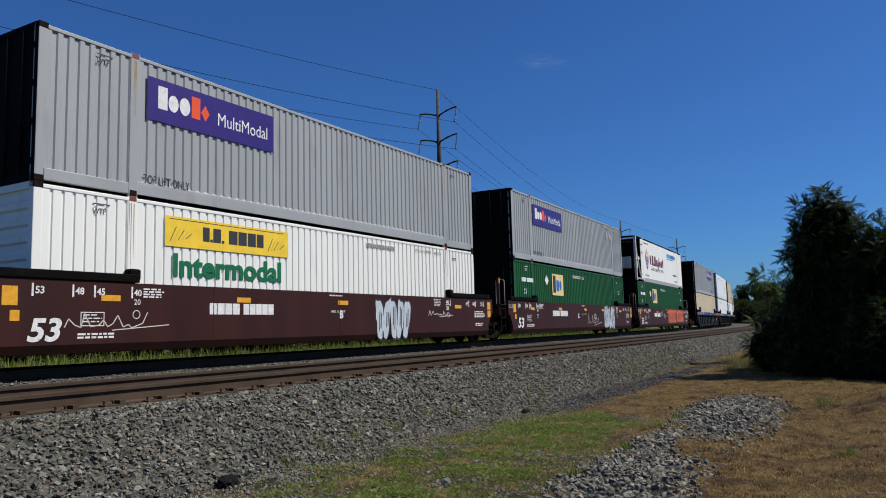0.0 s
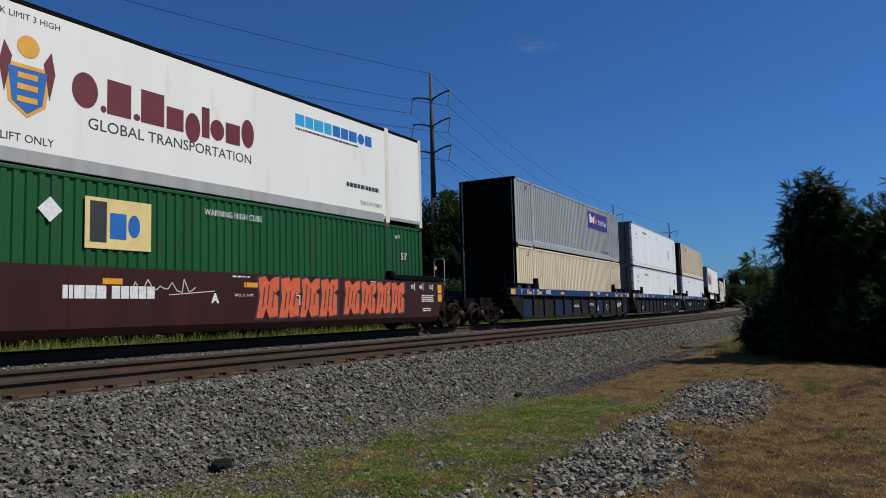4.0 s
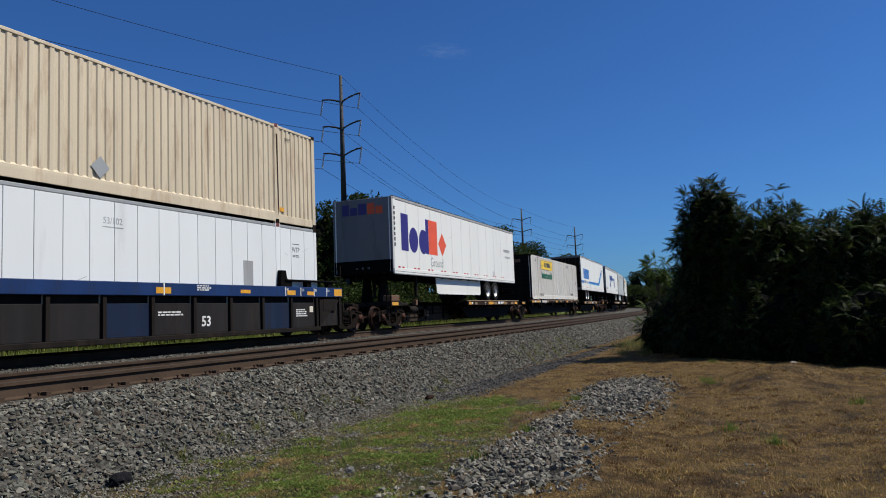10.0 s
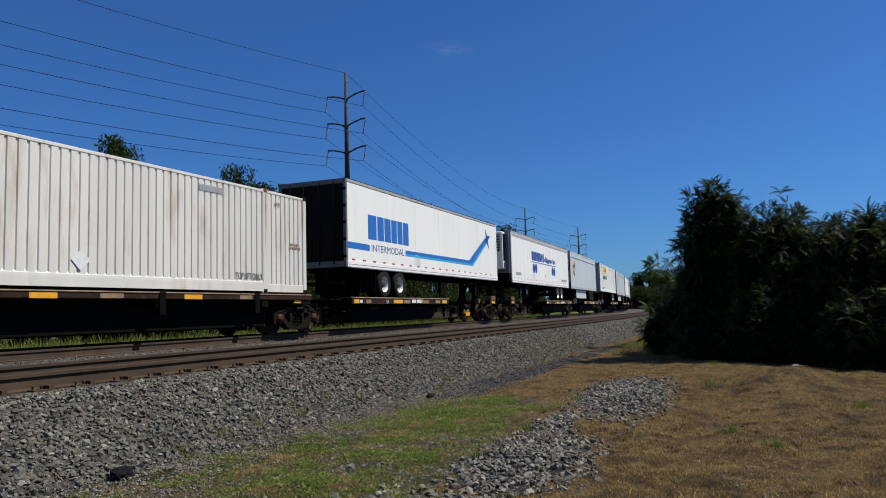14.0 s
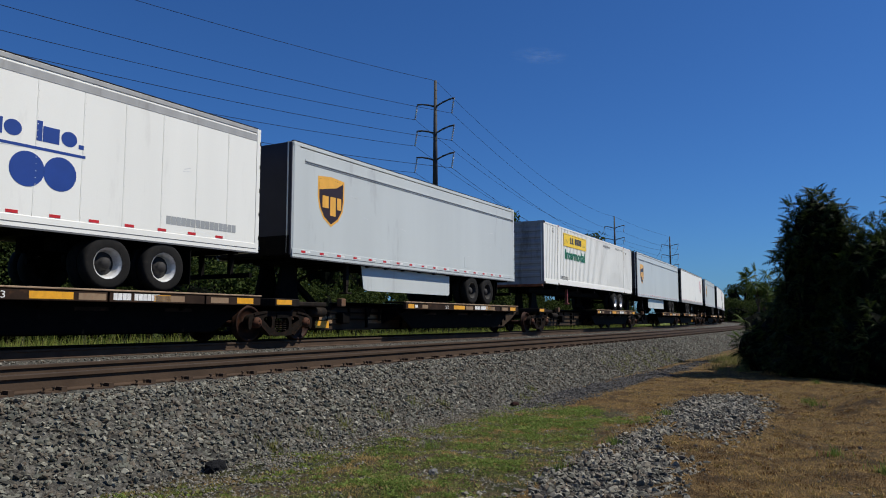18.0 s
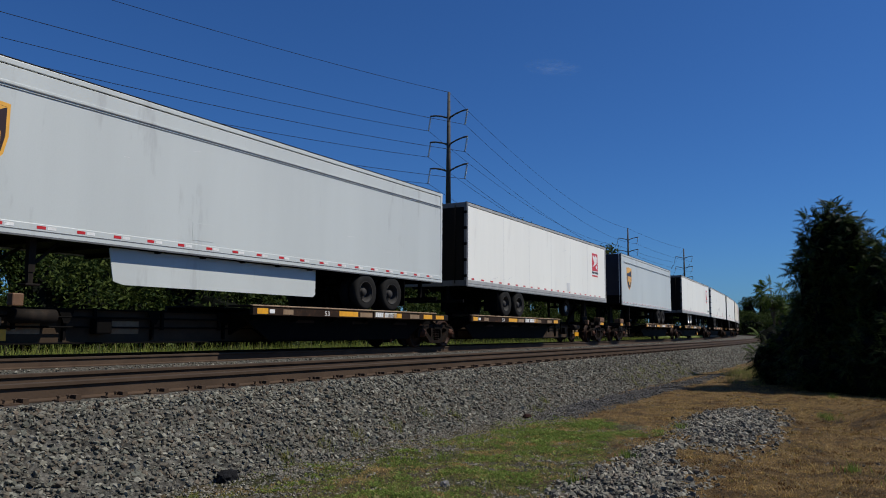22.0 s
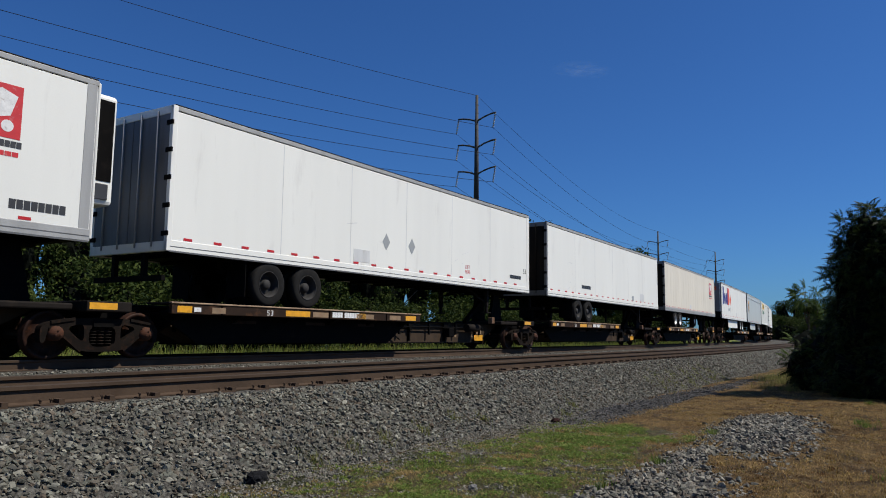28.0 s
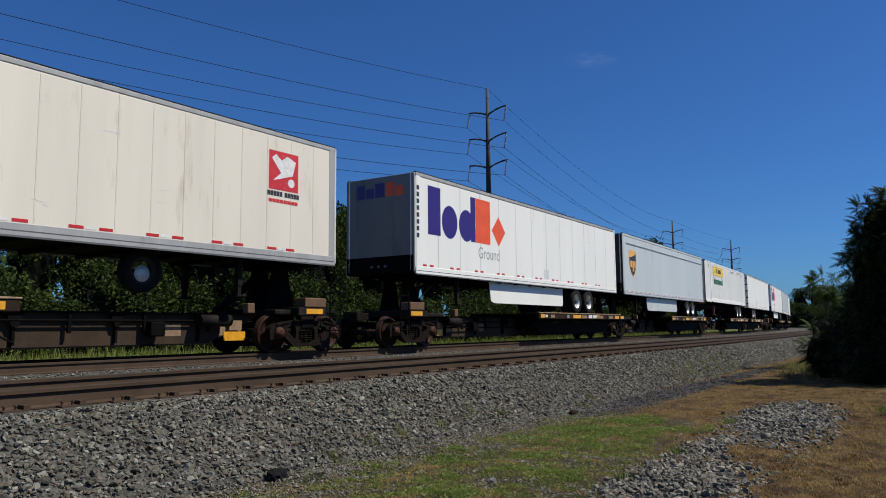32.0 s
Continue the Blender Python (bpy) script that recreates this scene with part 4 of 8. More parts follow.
def ribbed_end(c, e, paint):
    """A wall with broad flat horizontal ribs, as on a container's front."""
    y = e * L2
    w = one("front_wall", lambda bm: box(bm, -1.19, 1.19, *sorted((y - e * 0.07, y - e * 0.05)), 0.14, H - 0.12), paint, c)
    for k in range(8):
        z = 0.3 + k * 0.3
        one("wall_rib", lambda bm: prism(bm, [(y - e * 0.05, z), (y - e * 0.012, z + 0.04), (y - e * 0.012, z + 0.15), (y - e * 0.05, z + 0.19)], "x", -1.15, 1.15), paint, w)
    return w


def corrugated(name, S, z, paint, label, near_end="doors", rail=None, posts=True, dark_end=None):
    """A 53-foot corrugated domestic container with lifting posts at the 40-foot marks. dark_end: paint that puts shade
    on the near end.
    """
    c = thing(name, label, "container", "containers on the train")
    rail = rail or paint
    for s in (1, -1):
        for y0, y1 in ((-L2 + 0.16, -6.2), (-5.99, 5.99), (6.2, L2 - 0.16)):
            one("side_panel", lambda bm: wavy(bm, s * (W2 - 0.012), y0, y1, 0.30 if abs(y0 + y1) < 1 else 0.24, H - 0.1, s, flat=paint in (WHITE, DIRTY)), paint, c)
        one("top_rail", lambda bm: rbox(bm, *sorted((s * (W2 - 0.07), s * W2)), -L2 + 0.1, L2 - 0.1, H - 0.11, H - 0.035, 0.012), rail, c)
        one("bottom_rail", lambda bm: (prism(bm, [(s * (W2 - 0.07), 0.05), (s * W2, 0.05), (s * W2, 0.24), (s * (W2 - 0.004), 0.30), (s * (W2 - 0.05), 0.36), (s * (W2 - 0.07), 0.36)], "y", -6.0, 6.0),
            [rbox(bm, *sorted((s * (W2 - 0.07), s * (W2 - 0.004))), *sorted((e * 6.19, e * 7.9)), 0.03, 0.25, 0.012) for e in (-1, 1)]), rail, c)
        for e in (-1, 1):
            one("corner_post", lambda bm: rbox(bm, *sorted((s * (W2 - 0.15), s * W2)), *sorted((e * (L2 - 0.17), e * L2)), 0.0, H, 0.015), rail, c)
            one("lifting_post", lambda bm: rbox(bm, *sorted((s * (W2 - 0.08), s * (W2 + 0.002))), *sorted((e * 5.99, e * 6.2)), 0.0, H, 0.015), rail, c)
    castings(c)
    one("roof", lambda bm: (box(bm, -W2 + 0.05, W2 - 0.05, -L2 + 0.1, L2 - 0.1, H - 0.06, H - 0.03)), rail, c)
    one("floor", lambda bm: box(bm, -W2 + 0.05, W2 - 0.05, -L2 + 0.1, L2 - 0.1, 0.05, 0.18), BLACK, c)
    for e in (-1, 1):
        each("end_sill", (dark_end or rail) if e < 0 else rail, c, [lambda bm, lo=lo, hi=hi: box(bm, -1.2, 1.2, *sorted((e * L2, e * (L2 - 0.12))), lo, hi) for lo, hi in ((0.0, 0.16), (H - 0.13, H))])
        # thin dark sheets lay the end's shade over the posts' near faces
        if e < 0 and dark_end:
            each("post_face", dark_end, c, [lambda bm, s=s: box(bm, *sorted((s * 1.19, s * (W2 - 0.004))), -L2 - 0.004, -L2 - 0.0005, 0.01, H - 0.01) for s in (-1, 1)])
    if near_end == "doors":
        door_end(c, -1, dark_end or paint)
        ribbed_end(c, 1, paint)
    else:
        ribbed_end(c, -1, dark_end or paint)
        door_end(c, 1, paint)
    X = W2 + 0.001
    words("WTP", 0.16, INK if paint is not GREEN else PAINT_W, c, (X, -6.95, 2.45), 90, 0.8)
    one("wtp_bar", lambda bm: plate(bm, X, -6.95, -6.6, 2.63, 2.65), INK if paint is not GREEN else PAINT_W, c)
    words("WTP", 0.16, INK if paint is not GREEN else PAINT_W, c, (X, 6.5, 2.45), 90, 0.8)
    rnd = random.Random(int(S * 10 + z * 7))
    if paint is not GREEN:
        # rust runs below the lifting castings, and a faint stencil beside the far one
        for y in (-6.1, 6.1):
            for k in range(3):
                yy, ww, low = y + rnd.uniform(-0.09, 0.06), rnd.uniform(0.01, 0.03), rnd.uniform(0.9, 2.2)
                one("rust_run", lambda bm: prism(bm, [(yy, 2.75), (yy + ww, 2.75), (yy + ww * 0.6, low), (yy + ww * 0.4, low)], "x", W2 + 0.002, W2 + 0.0035), STAIN, c)
    if paint is WHITE:
        words("STACK LIMIT 3 HIGH", 0.14, FAINT, c, (X, 4.15, 2.58), 90, fit=1.6)
        fine_print(c, X, 1.6, 2.52, 1.5, 1, FAINT, 0.12, 0.1, int(S))
    return ride(c, S + L2, 7.0, z)


def sheet_box(name, S, z, paint, label):
    """A smooth-sided 53-foot container of flat sheets with narrow seams between."""
    c = thing(name, label, "container", "containers on the train")
    edges = [-L2 + 0.14, -7.4, -6.72, -6.2]
    inner = list(np.linspace(-5.99, 5.99, 20))
    for s in (1, -1):
        for row in (edges, inner, [-v for v in edges[::-1]]):
            for a, b in zip(row, row[1:]):
                if s > 0:
                    one("side_sheet", lambda bm: rbox(bm, W2 - 0.03, W2, a + 0.008, b - 0.008, 0.17, H - 0.12, 0.005), paint, c)
        one("wall_core", lambda bm: box(bm, *sorted((s * (W2 - 0.06), s * (W2 - 0.024))), -L2 + 0.1, L2 - 0.1, 0.1, H - 0.08), GREY, c)
        one("top_rail", lambda bm: rbox(bm, *sorted((s * (W2 - 0.07), s * W2)), -L2 + 0.1, L2 - 0.1, H - 0.11, H - 0.03, 0.012), GREY, c)
        one("bottom_rail", lambda bm: rbox(bm, *sorted((s * (W2 - 0.07), s * (W2 - 0.002))), -L2 + 0.1, L2 - 0.1, 0.05, 0.16, 0.012), paint, c)
        for e in (-1, 1):
            one("corner_post", lambda bm: rbox(bm, *sorted((s * (W2 - 0.15), s * W2)), *sorted((e * (L2 - 0.14), e * L2)), 0.0, H, 0.015), paint, c)
            one("lifting_post", lambda bm: rbox(bm, *sorted((s * (W2 - 0.08), s * (W2 + 0.002))), *sorted((e * 5.99, e * 6.2)), 0.0, H, 0.01), paint, c)
    castings(c)
    one("roof", lambda bm: box(bm, -W2 + 0.05, W2 - 0.05, -L2 + 0.1, L2 - 0.1, H - 0.06, H - 0.03), paint, c)
    one("floor", lambda bm: box(bm, -W2 + 0.05, W2 - 0.05, -L2 + 0.1, L2 - 0.1, 0.06, 0.16), BLACK, c)
    # white door end coloured grey for the shade it stands in
    door_end(c, -1, DOOR)
    one("front_wall", lambda bm: rbox(bm, -1.19, 1.19, L2 - 0.05, L2 - 0.015, 0.0, H, 0.01), paint, c)
    each("end_sill", DOOR, c, [lambda bm, lo=lo, hi=hi: box(bm, -1.2, 1.2, -L2, -L2 + 0.1, lo, hi) for lo, hi in ((0.0, 0.15), (H - 0.12, H))])
    X = W2 + 0.001
    words("WTP", 0.22, INK, c, (X, -6.95, 2.1), 90, 0.8)
    one("wtp_bar", lambda bm: plate(bm, X, -6.9, -6.6, 2.34, 2.36), INK, c)
    one("wtp_bar", lambda bm: plate(bm, X, 6.8, 7.12, 2.33, 2.35), INK, c)
    words("WTP", 0.22, INK, c, (X, 6.77, 2.1), 90, 0.8)
    fine_print(c, X, 6.8, 2.0, 0.35, 2, INK, 0.02, 0.04, 5)
    blocks("number_bar", INK, c, X, -4.6, 2.35, 0.13, [(0.75, 0, 1)] * 4 + [(1.2, 0, 0)] + [(0.75, 0, 1)] * 3 + [(0.6, 0, 0)] + [(0.75, 0, 1)] * 3)
    fine_print(c, X, -6.95, 1.95, 0.4, 3, INK, 0.02, 0.04, 3)
    words("53/102", 0.2, GREY, c, (X, 0.02, 2.3), 90, fit=0.5)
    one("label_line", lambda bm: plate(bm, X, 0.0, 0.55, 2.22, 2.24), GREY, c)
    words("53", 0.26, BLUE, c, (X, -7.9, 0.42), 90)
    one("label_bar", lambda bm: plate(bm, X, -7.9, -7.55, 0.3, 0.36), BLUE, c)
    one("vent_panel", lambda bm: rbox(bm, W2 - 0.004, W2 + 0.006, 4.55, 4.95, 1.0, 1.75, 0.004), ALU, c)
    for y in np.arange(-7.2, 7.6, 0.63):
        one("red_mark", lambda bm: plate(bm, X, y, y + 0.2, 0.20, 0.25), RED, c)
    rnd = random.Random(int(S))
    for k in range(9):
        y, zz = rnd.uniform(-7.5, 7.5), rnd.uniform(0.4, 2.2)
        one("scrape", lambda bm: beam(bm, (X, y, zz), (X, y + rnd.uniform(0.1, 0.5), zz + rnd.uniform(-0.15, 0.15)), 0.002, 0.008), GREY, c)
    return ride(c, S + L2, 7.0, z)


# ---- trailers ----
def road_wheel(parent, x, y, z, s, rim=None):
    """A pair of road wheels on one axle end, outer side looking to s."""
    t = one("tyre", lambda bm: [lathe(bm, (x - s * k * 0.34, y, z), (s, 0, 0), [(0.30, -0.11), (0.44, -0.14), (0.49, -0.11), (0.505, -0.05), (0.505, 0.05), (0.49, 0.11), (0.44, 0.14), (0.30, 0.11)], 28) for k in (0, 1)], TYRE, parent)
    one("rim", lambda bm: lathe(bm, (x, y, z), (s, 0, 0), [(0.305, 0.115), (0.30, 0.10), (0.275, 0.09), (0.255, 0.0), (0.225, -0.06)], 28), rim or RIM, t)
    # hub coloured dark in place of the shade inside the dish
    one("hub", lambda bm: lathe(bm, (x, y, z), (s, 0, 0), [(0.235, -0.062), (0.13, -0.07), (0.115, 0.04), (0.085, 0.075), (0.001, 0.08)], 20), RIM_DARK, t)
    if rim:
        one("rim_lip", lambda bm: lathe(bm, (x, y, z), (s, 0, 0), [(0.30, 0.11), (0.30, 0.122), (0.285, 0.118), (0.285, 0.10)], 28), RIM_DARK, t)
    return t


def shield(parent, x, y, z, w, h):
    """A brown shield with a gold border and a gold cap, no letters."""
    def out(k):
        pts = [(-0.5, 0.46), (0.0, 0.5), (0.5, 0.46), (0.5, 0.05), (0.44, -0.17), (0.28, -0.36), (0.0, -0.5), (-0.28, -0.36), (-0.44, -0.17), (-0.5, 0.05)]
        return [(y + w * k * u, z + h * k * v) for u, v in pts]
    one("shield_sign", lambda bm: prism(bm, out(1.0), "x", x, x + 0.002), GOLD, parent, "gold-rimmed brown shield emblem")
    one("shield_field", lambda bm: prism(bm, out(0.9), "x", x, x + 0.0035), SHIELD, parent)
    one("shield_cap", lambda bm: prism(bm, [(y - 0.45 * w, z + 0.41 * h), (y, z + 0.45 * h), (y + 0.45 * w, z + 0.41 * h), (y + 0.2 * w, z + 0.3 * h), (y - 0.45 * w, z + 0.2 * h)], "x", x, x + 0.005), GOLD, parent)
    for a, b, lo in ((-0.33, -0.1, -0.14), (-0.04, 0.17, -0.28), (0.22, 0.38, -0.14)):
        one("emblem_block", lambda bm: plate(bm, x, y + a * w, y + b * w, z + lo * h, z + 0.1 * h, 0.006), GOLD, parent)


TZ0, TZ1, TW = 2.10, 5.06, 1.295


def trailer(S, label, paint=WHITE, length=16.15, rear_near=False, skirt=None, groove=False, ribs=0, reefer=False, tape="red", front=None, rail=WHITE, doors=None, top_band=0.0, axle=3.0, rim=None, spare=None):
    """A highway trailer on its own wheels. rear_near: its doors look towards the train's head (-y)."""
    c = thing("semi_trailer", label, "trailer", "trailers on the train")
    hl = length / 2
    r = -1 if rear_near else 1                      # the end with the doors
    # dark fronts and doors hold the shade of the end towards the train's head
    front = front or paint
    doors = doors or paint
    if ribs:
        edge = np.linspace(-hl + 0.12, hl - 0.12, ribs + 1)
        one("wall_core", lambda bm: box(bm, TW - 0.035, TW - 0.006, -hl + 0.1, hl - 0.1, TZ0 + 0.18, TZ1 - 0.1), paint, c)
        for a, b in zip(edge, edge[1:]):
            one("side_sheet", lambda bm: rbox(bm, TW - 0.03, TW, a + 0.003, b - 0.003, TZ0 + 0.2, TZ1 - 0.12, 0.004), paint, c)
            one("rivet_row", lambda bm: [lathe(bm, (TW, a + 0.03, z), (1, 0, 0), [(0.011, 0), (0.008, 0.005), (0.001, 0.006)], 6) for z in np.arange(TZ0 + 0.3, TZ1 - 0.2, 0.12)], paint, c)
    else:
        one("side_wall", lambda bm: rbox(bm, TW - 0.03, TW, -hl + 0.08, hl - 0.08, TZ0 + 0.2, TZ1 - 0.12, 0.006), paint, c)
    one("side_wall", lambda bm: box(bm, -TW, -TW + 0.03, -hl + 0.08, hl - 0.08, TZ0 + 0.2, TZ1 - 0.12), paint, c)
    for s in (1, -1):
        one("top_rail", lambda bm: rbox(bm, *sorted((s * (TW - 0.05), s * (TW + 0.008))), -hl + 0.06, hl - 0.06, TZ1 - 0.10, TZ1, 0.012), ALU if rail is WHITE else rail, c)
        one("bottom_rail", lambda bm: (rbox(bm, *sorted((s * (TW - 0.05), s * (TW + 0.010))), -hl + 0.06, hl - 0.06, TZ0, TZ0 + 0.22, 0.012)), rail, c)
    one("roof", lambda bm: box(bm, -TW + 0.03, TW - 0.03, -hl + 0.05, hl - 0.05, TZ1 - 0.04, TZ1 - 0.01), ALU, c)
    each("roof_edge", SHUT, c, [lambda bm, s=s: rbox(bm, *sorted((s * (TW - 0.09), s * (TW - 0.015))), -hl + 0.07, hl - 0.07, TZ1 - 0.03, TZ1 + 0.035, 0.01) for s in (1, -1)])
    one("floor", lambda bm: box(bm, -TW + 0.05, TW - 0.05, -hl + 0.05, hl - 0.05, TZ0 + 0.03, TZ0 + 0.16), BLACK, c)
    if groove:
        one("trim_strip", lambda bm: rbox(bm, TW, TW + 0.016, -hl + 0.5, hl - 0.1, TZ1 - 0.455, TZ1 - 0.437, 0.003), PALE_FRONT, c)
        one("trim_strip", lambda bm: rbox(bm, TW, TW + 0.012, -hl + 0.5, hl - 0.1, TZ1 - 0.50, TZ1 - 0.487, 0.003), DOOR, c)
        one("trim_strip", lambda bm: rbox(bm, TW, TW + 0.012, -hl + 0.5, hl - 0.1, TZ1 - 0.435, TZ1 - 0.39, 0.004), paint, c)
    if top_band:
        one("top_band", lambda bm: rbox(bm, TW - 0.01, TW + 0.006, -hl + 0.1, hl - 0.1, TZ1 - 0.14 - top_band, TZ1 - 0.14, 0.005), ALU, c)
    # the two ends
    f = -r
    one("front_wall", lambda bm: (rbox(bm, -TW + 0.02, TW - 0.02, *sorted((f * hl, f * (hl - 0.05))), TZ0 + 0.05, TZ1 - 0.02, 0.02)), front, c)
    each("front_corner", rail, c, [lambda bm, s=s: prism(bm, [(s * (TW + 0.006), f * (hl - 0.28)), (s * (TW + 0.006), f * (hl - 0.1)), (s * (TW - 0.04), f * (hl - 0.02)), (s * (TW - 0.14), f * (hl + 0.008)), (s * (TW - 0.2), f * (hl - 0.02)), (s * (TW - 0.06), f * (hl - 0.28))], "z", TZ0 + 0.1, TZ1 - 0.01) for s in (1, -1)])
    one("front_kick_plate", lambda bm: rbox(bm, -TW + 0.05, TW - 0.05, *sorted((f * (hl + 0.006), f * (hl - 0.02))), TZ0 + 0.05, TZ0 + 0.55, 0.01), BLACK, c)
    # frame round dark doors is greyed too, as painted end shade
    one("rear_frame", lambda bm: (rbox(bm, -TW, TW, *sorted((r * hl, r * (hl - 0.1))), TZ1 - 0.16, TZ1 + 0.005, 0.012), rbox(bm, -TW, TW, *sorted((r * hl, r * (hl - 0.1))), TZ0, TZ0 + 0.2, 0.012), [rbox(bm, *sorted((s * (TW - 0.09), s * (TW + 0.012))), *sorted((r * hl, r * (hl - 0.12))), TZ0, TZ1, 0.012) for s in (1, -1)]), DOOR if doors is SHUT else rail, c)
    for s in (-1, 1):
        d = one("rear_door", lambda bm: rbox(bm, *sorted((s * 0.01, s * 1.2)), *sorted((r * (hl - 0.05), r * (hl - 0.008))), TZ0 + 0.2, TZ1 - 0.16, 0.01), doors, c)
        one("hinges", lambda bm: [rbox(bm, *sorted((s * 1.12, s * (TW + 0.016))), *sorted((r * (hl - 0.03), r * (hl + 0.016))), z, z + 0.1, 0.01) for z in np.linspace(TZ0 + 0.3, TZ1 - 0.4, 5)], BLACK, d)
        # rods darkened along with doors that carry their shade
        one("lock_rod", lambda bm: (tube(bm, (s * 0.3, r * (hl + 0.02), TZ0 + 0.1), (s * 0.3, r * (hl + 0.02), TZ1 - 0.08), 0.018, n=8), tube(bm, (s * 0.85, r * (hl + 0.02), TZ0 + 0.1), (s * 0.85, r * (hl + 0.02), TZ1 - 0.08), 0.018, n=8)), SHUT if doors is SHUT else ALU, d)
    one("rear_bumper", lambda bm: (box(bm, -1.15, 1.15, *sorted((r * (hl - 0.04), r * (hl - 0.12))), TZ0 - 0.58, TZ0 - 0.47), [box(bm, s * 0.5 - 0.05, s * 0.5 + 0.05, *sorted((r * (hl - 0.05), r * (hl - 0.15))), TZ0 - 0.5, TZ0) for s in (-1, 1)]), BLACK, c)
    # reflective tape over the bottom rail
    step, rows = {"red": (0.76, ((0.0, 0.21, RED),)), "pairs": (1.46, ((0.0, 0.19, RED), (0.36, 0.55, RED))), "long": (1.5, ((0.0, 0.27, RED), (0.3, 0.5, PAINT_W), (0.56, 0.82, RED))), "mixed": (0.74, ((0.0, 0.16, RED), (0.19, 0.35, PAINT_W)))}[tape]
    zt = TZ0 + (0.13 if tape == "mixed" else 0.235)
    for i in range(int((length - 0.5) / step)):
        for u, v, m in rows:
            one("tape_mark", lambda bm: plate(bm, TW + (0.010 if tape == "mixed" else 0.002), -hl + 0.4 + i * step + u, -hl + 0.4 + i * step + v, zt, zt + 0.055, 0.003), m, c)
    one("rail_flange", lambda bm: (box(bm, TW - 0.04, TW + 0.013, -hl + 0.08, hl - 0.08, TZ0 - 0.02, TZ0 + 0.012), box(bm, TW - 0.02, TW + 0.014, -hl + 0.08, hl - 0.08, TZ0 + 0.085, TZ0 + 0.1)), DOOR, c)
    each("floor_beam", BLACK, c, [lambda bm, y=y: box(bm, -TW + 0.06, TW - 0.06, y - 0.04, y + 0.04, TZ0 - 0.06, TZ0 + 0.05) for y in np.linspace(-hl + 0.6, hl - 0.6, 14)])
    if tape == "pairs":
        for y in np.linspace(-hl + 1.22, hl - 1.22, 12):
            one("side_seam", lambda bm: plate(bm, TW, y - 0.025, y + 0.025, TZ0 + 0.22, TZ1 - 0.14, 0.0012), SEAM if paint is not SILVER else paint, c)
    # worn marks and joints on the side
    rnd = random.Random(int(S * 10))
    if not ribs and not groove and tape != "pairs":
        for y in np.linspace(-hl + 3.1, hl - 3.1, 5):
            one("side_seam", lambda bm: plate(bm, TW, y - 0.012, y + 0.012, TZ0 + 0.22, TZ1 - 0.14, 0.0012), SEAM, c)
    for _ in range(6):
        y, z = rnd.uniform(-hl + 0.6, hl - 1.0), rnd.uniform(TZ0 + 0.3, TZ1 - 0.7)
        one("scuff", lambda bm: beam(bm, (TW + 0.001, y, z), (TW + 0.001, y + rnd.uniform(0.08, 0.45), z + rnd.uniform(-0.06, 0.1)), 0.003, rnd.uniform(0.006, 0.016)), SEAM, c)
    y = rnd.uniform(-hl * 0.5, hl * 0.6)
    one("repair_patch", lambda bm: rbox(bm, TW - 0.002, TW + 0.004, y, y + rnd.uniform(0.3, 0.7), TZ0 + 0.3, TZ0 + 0.3 + rnd.uniform(0.2, 0.45), 0.002), SEAM if paint is not SILVER else paint, c)
    # running gear
    ya = r * (hl - axle)
    axles = [ya, ya - r * 1.27]
    g = one("bogie_frame", lambda bm: (box(bm, 0.4, 0.55, ya - r * 0.62 - 1.4, ya - r * 0.62 + 1.4, TZ0 - 0.28, TZ0), box(bm, -0.55, -0.4, ya - r * 0.62 - 1.4, ya - r * 0.62 + 1.4, TZ0 - 0.28, TZ0), [tube(bm, (-1.0, y, 1.60), (1.0, y, 1.60), 0.065, n=10) for y in axles], [box(bm, s * 0.62 - 0.05, s * 0.62 + 0.05, y - 0.5, y + 0.4, 1.62, 1.74) for y in axles for s in (-1, 1)]), BLACK, c)
    for y in axles:
        for s in (1, -1):
            road_wheel(c, s * 1.15, y, 1.60, s, rim)
    each("mud_flap", BLACK, c, [lambda bm, s=s: box(bm, s * 0.95 - 0.3, s * 0.95 + 0.3, *sorted((r * (abs(ya) + 0.68), r * (abs(ya) + 0.70))), 1.28, TZ0) for s in (-1, 1)])
    # landing legs near the front
    yl = f * (hl - 2.75)
    for s in (1, -1):
        one("landing_leg", lambda bm: (box(bm, s * 0.95 - 0.06, s * 0.95 + 0.06, yl - 0.06, yl + 0.06, 1.5, TZ0), box(bm, s * 0.95 - 0.045, s * 0.95 + 0.045, yl - 0.045, yl + 0.045, 1.3, 1.55), rbox(bm, s * 0.95 - 0.13, s * 0.95 + 0.13, yl - 0.13, yl + 0.13, 1.26, 1.30, 0.01), beam(bm, (s * 0.95, yl, 1.6), (s * 0.6, yl - r * -0.7, TZ0), 0.05, 0.05)), SOOT, c)
    if skirt:
        a, b = skirt
        y0, y1 = sorted((r * (hl - a), r * (hl - b)))
        one("side_skirt", lambda bm: prism(bm, [(y0, TZ0 - 0.03), (y1, TZ0 - 0.03), (y1, 1.44), (y1 - 0.08, 1.37), (y0 + 0.35, 1.37), (y0 + 0.12, 1.43)] if r > 0 else [(y0, TZ0 - 0.03), (y1, TZ0 - 0.03), (y1, 1.48), (y1 - 0.5, 1.36), (y0, 1.42)], "x", TW - 0.2, TW - 0.18), paint, c)
        one("skirt_strut", lambda bm: [beam(bm, (TW - 0.2, y, 1.55), (TW - 0.6, y, TZ0), 0.03, 0.03) for y in np.linspace(y0 + 0.3, y1 - 0.3, 5)], BLACK, c)
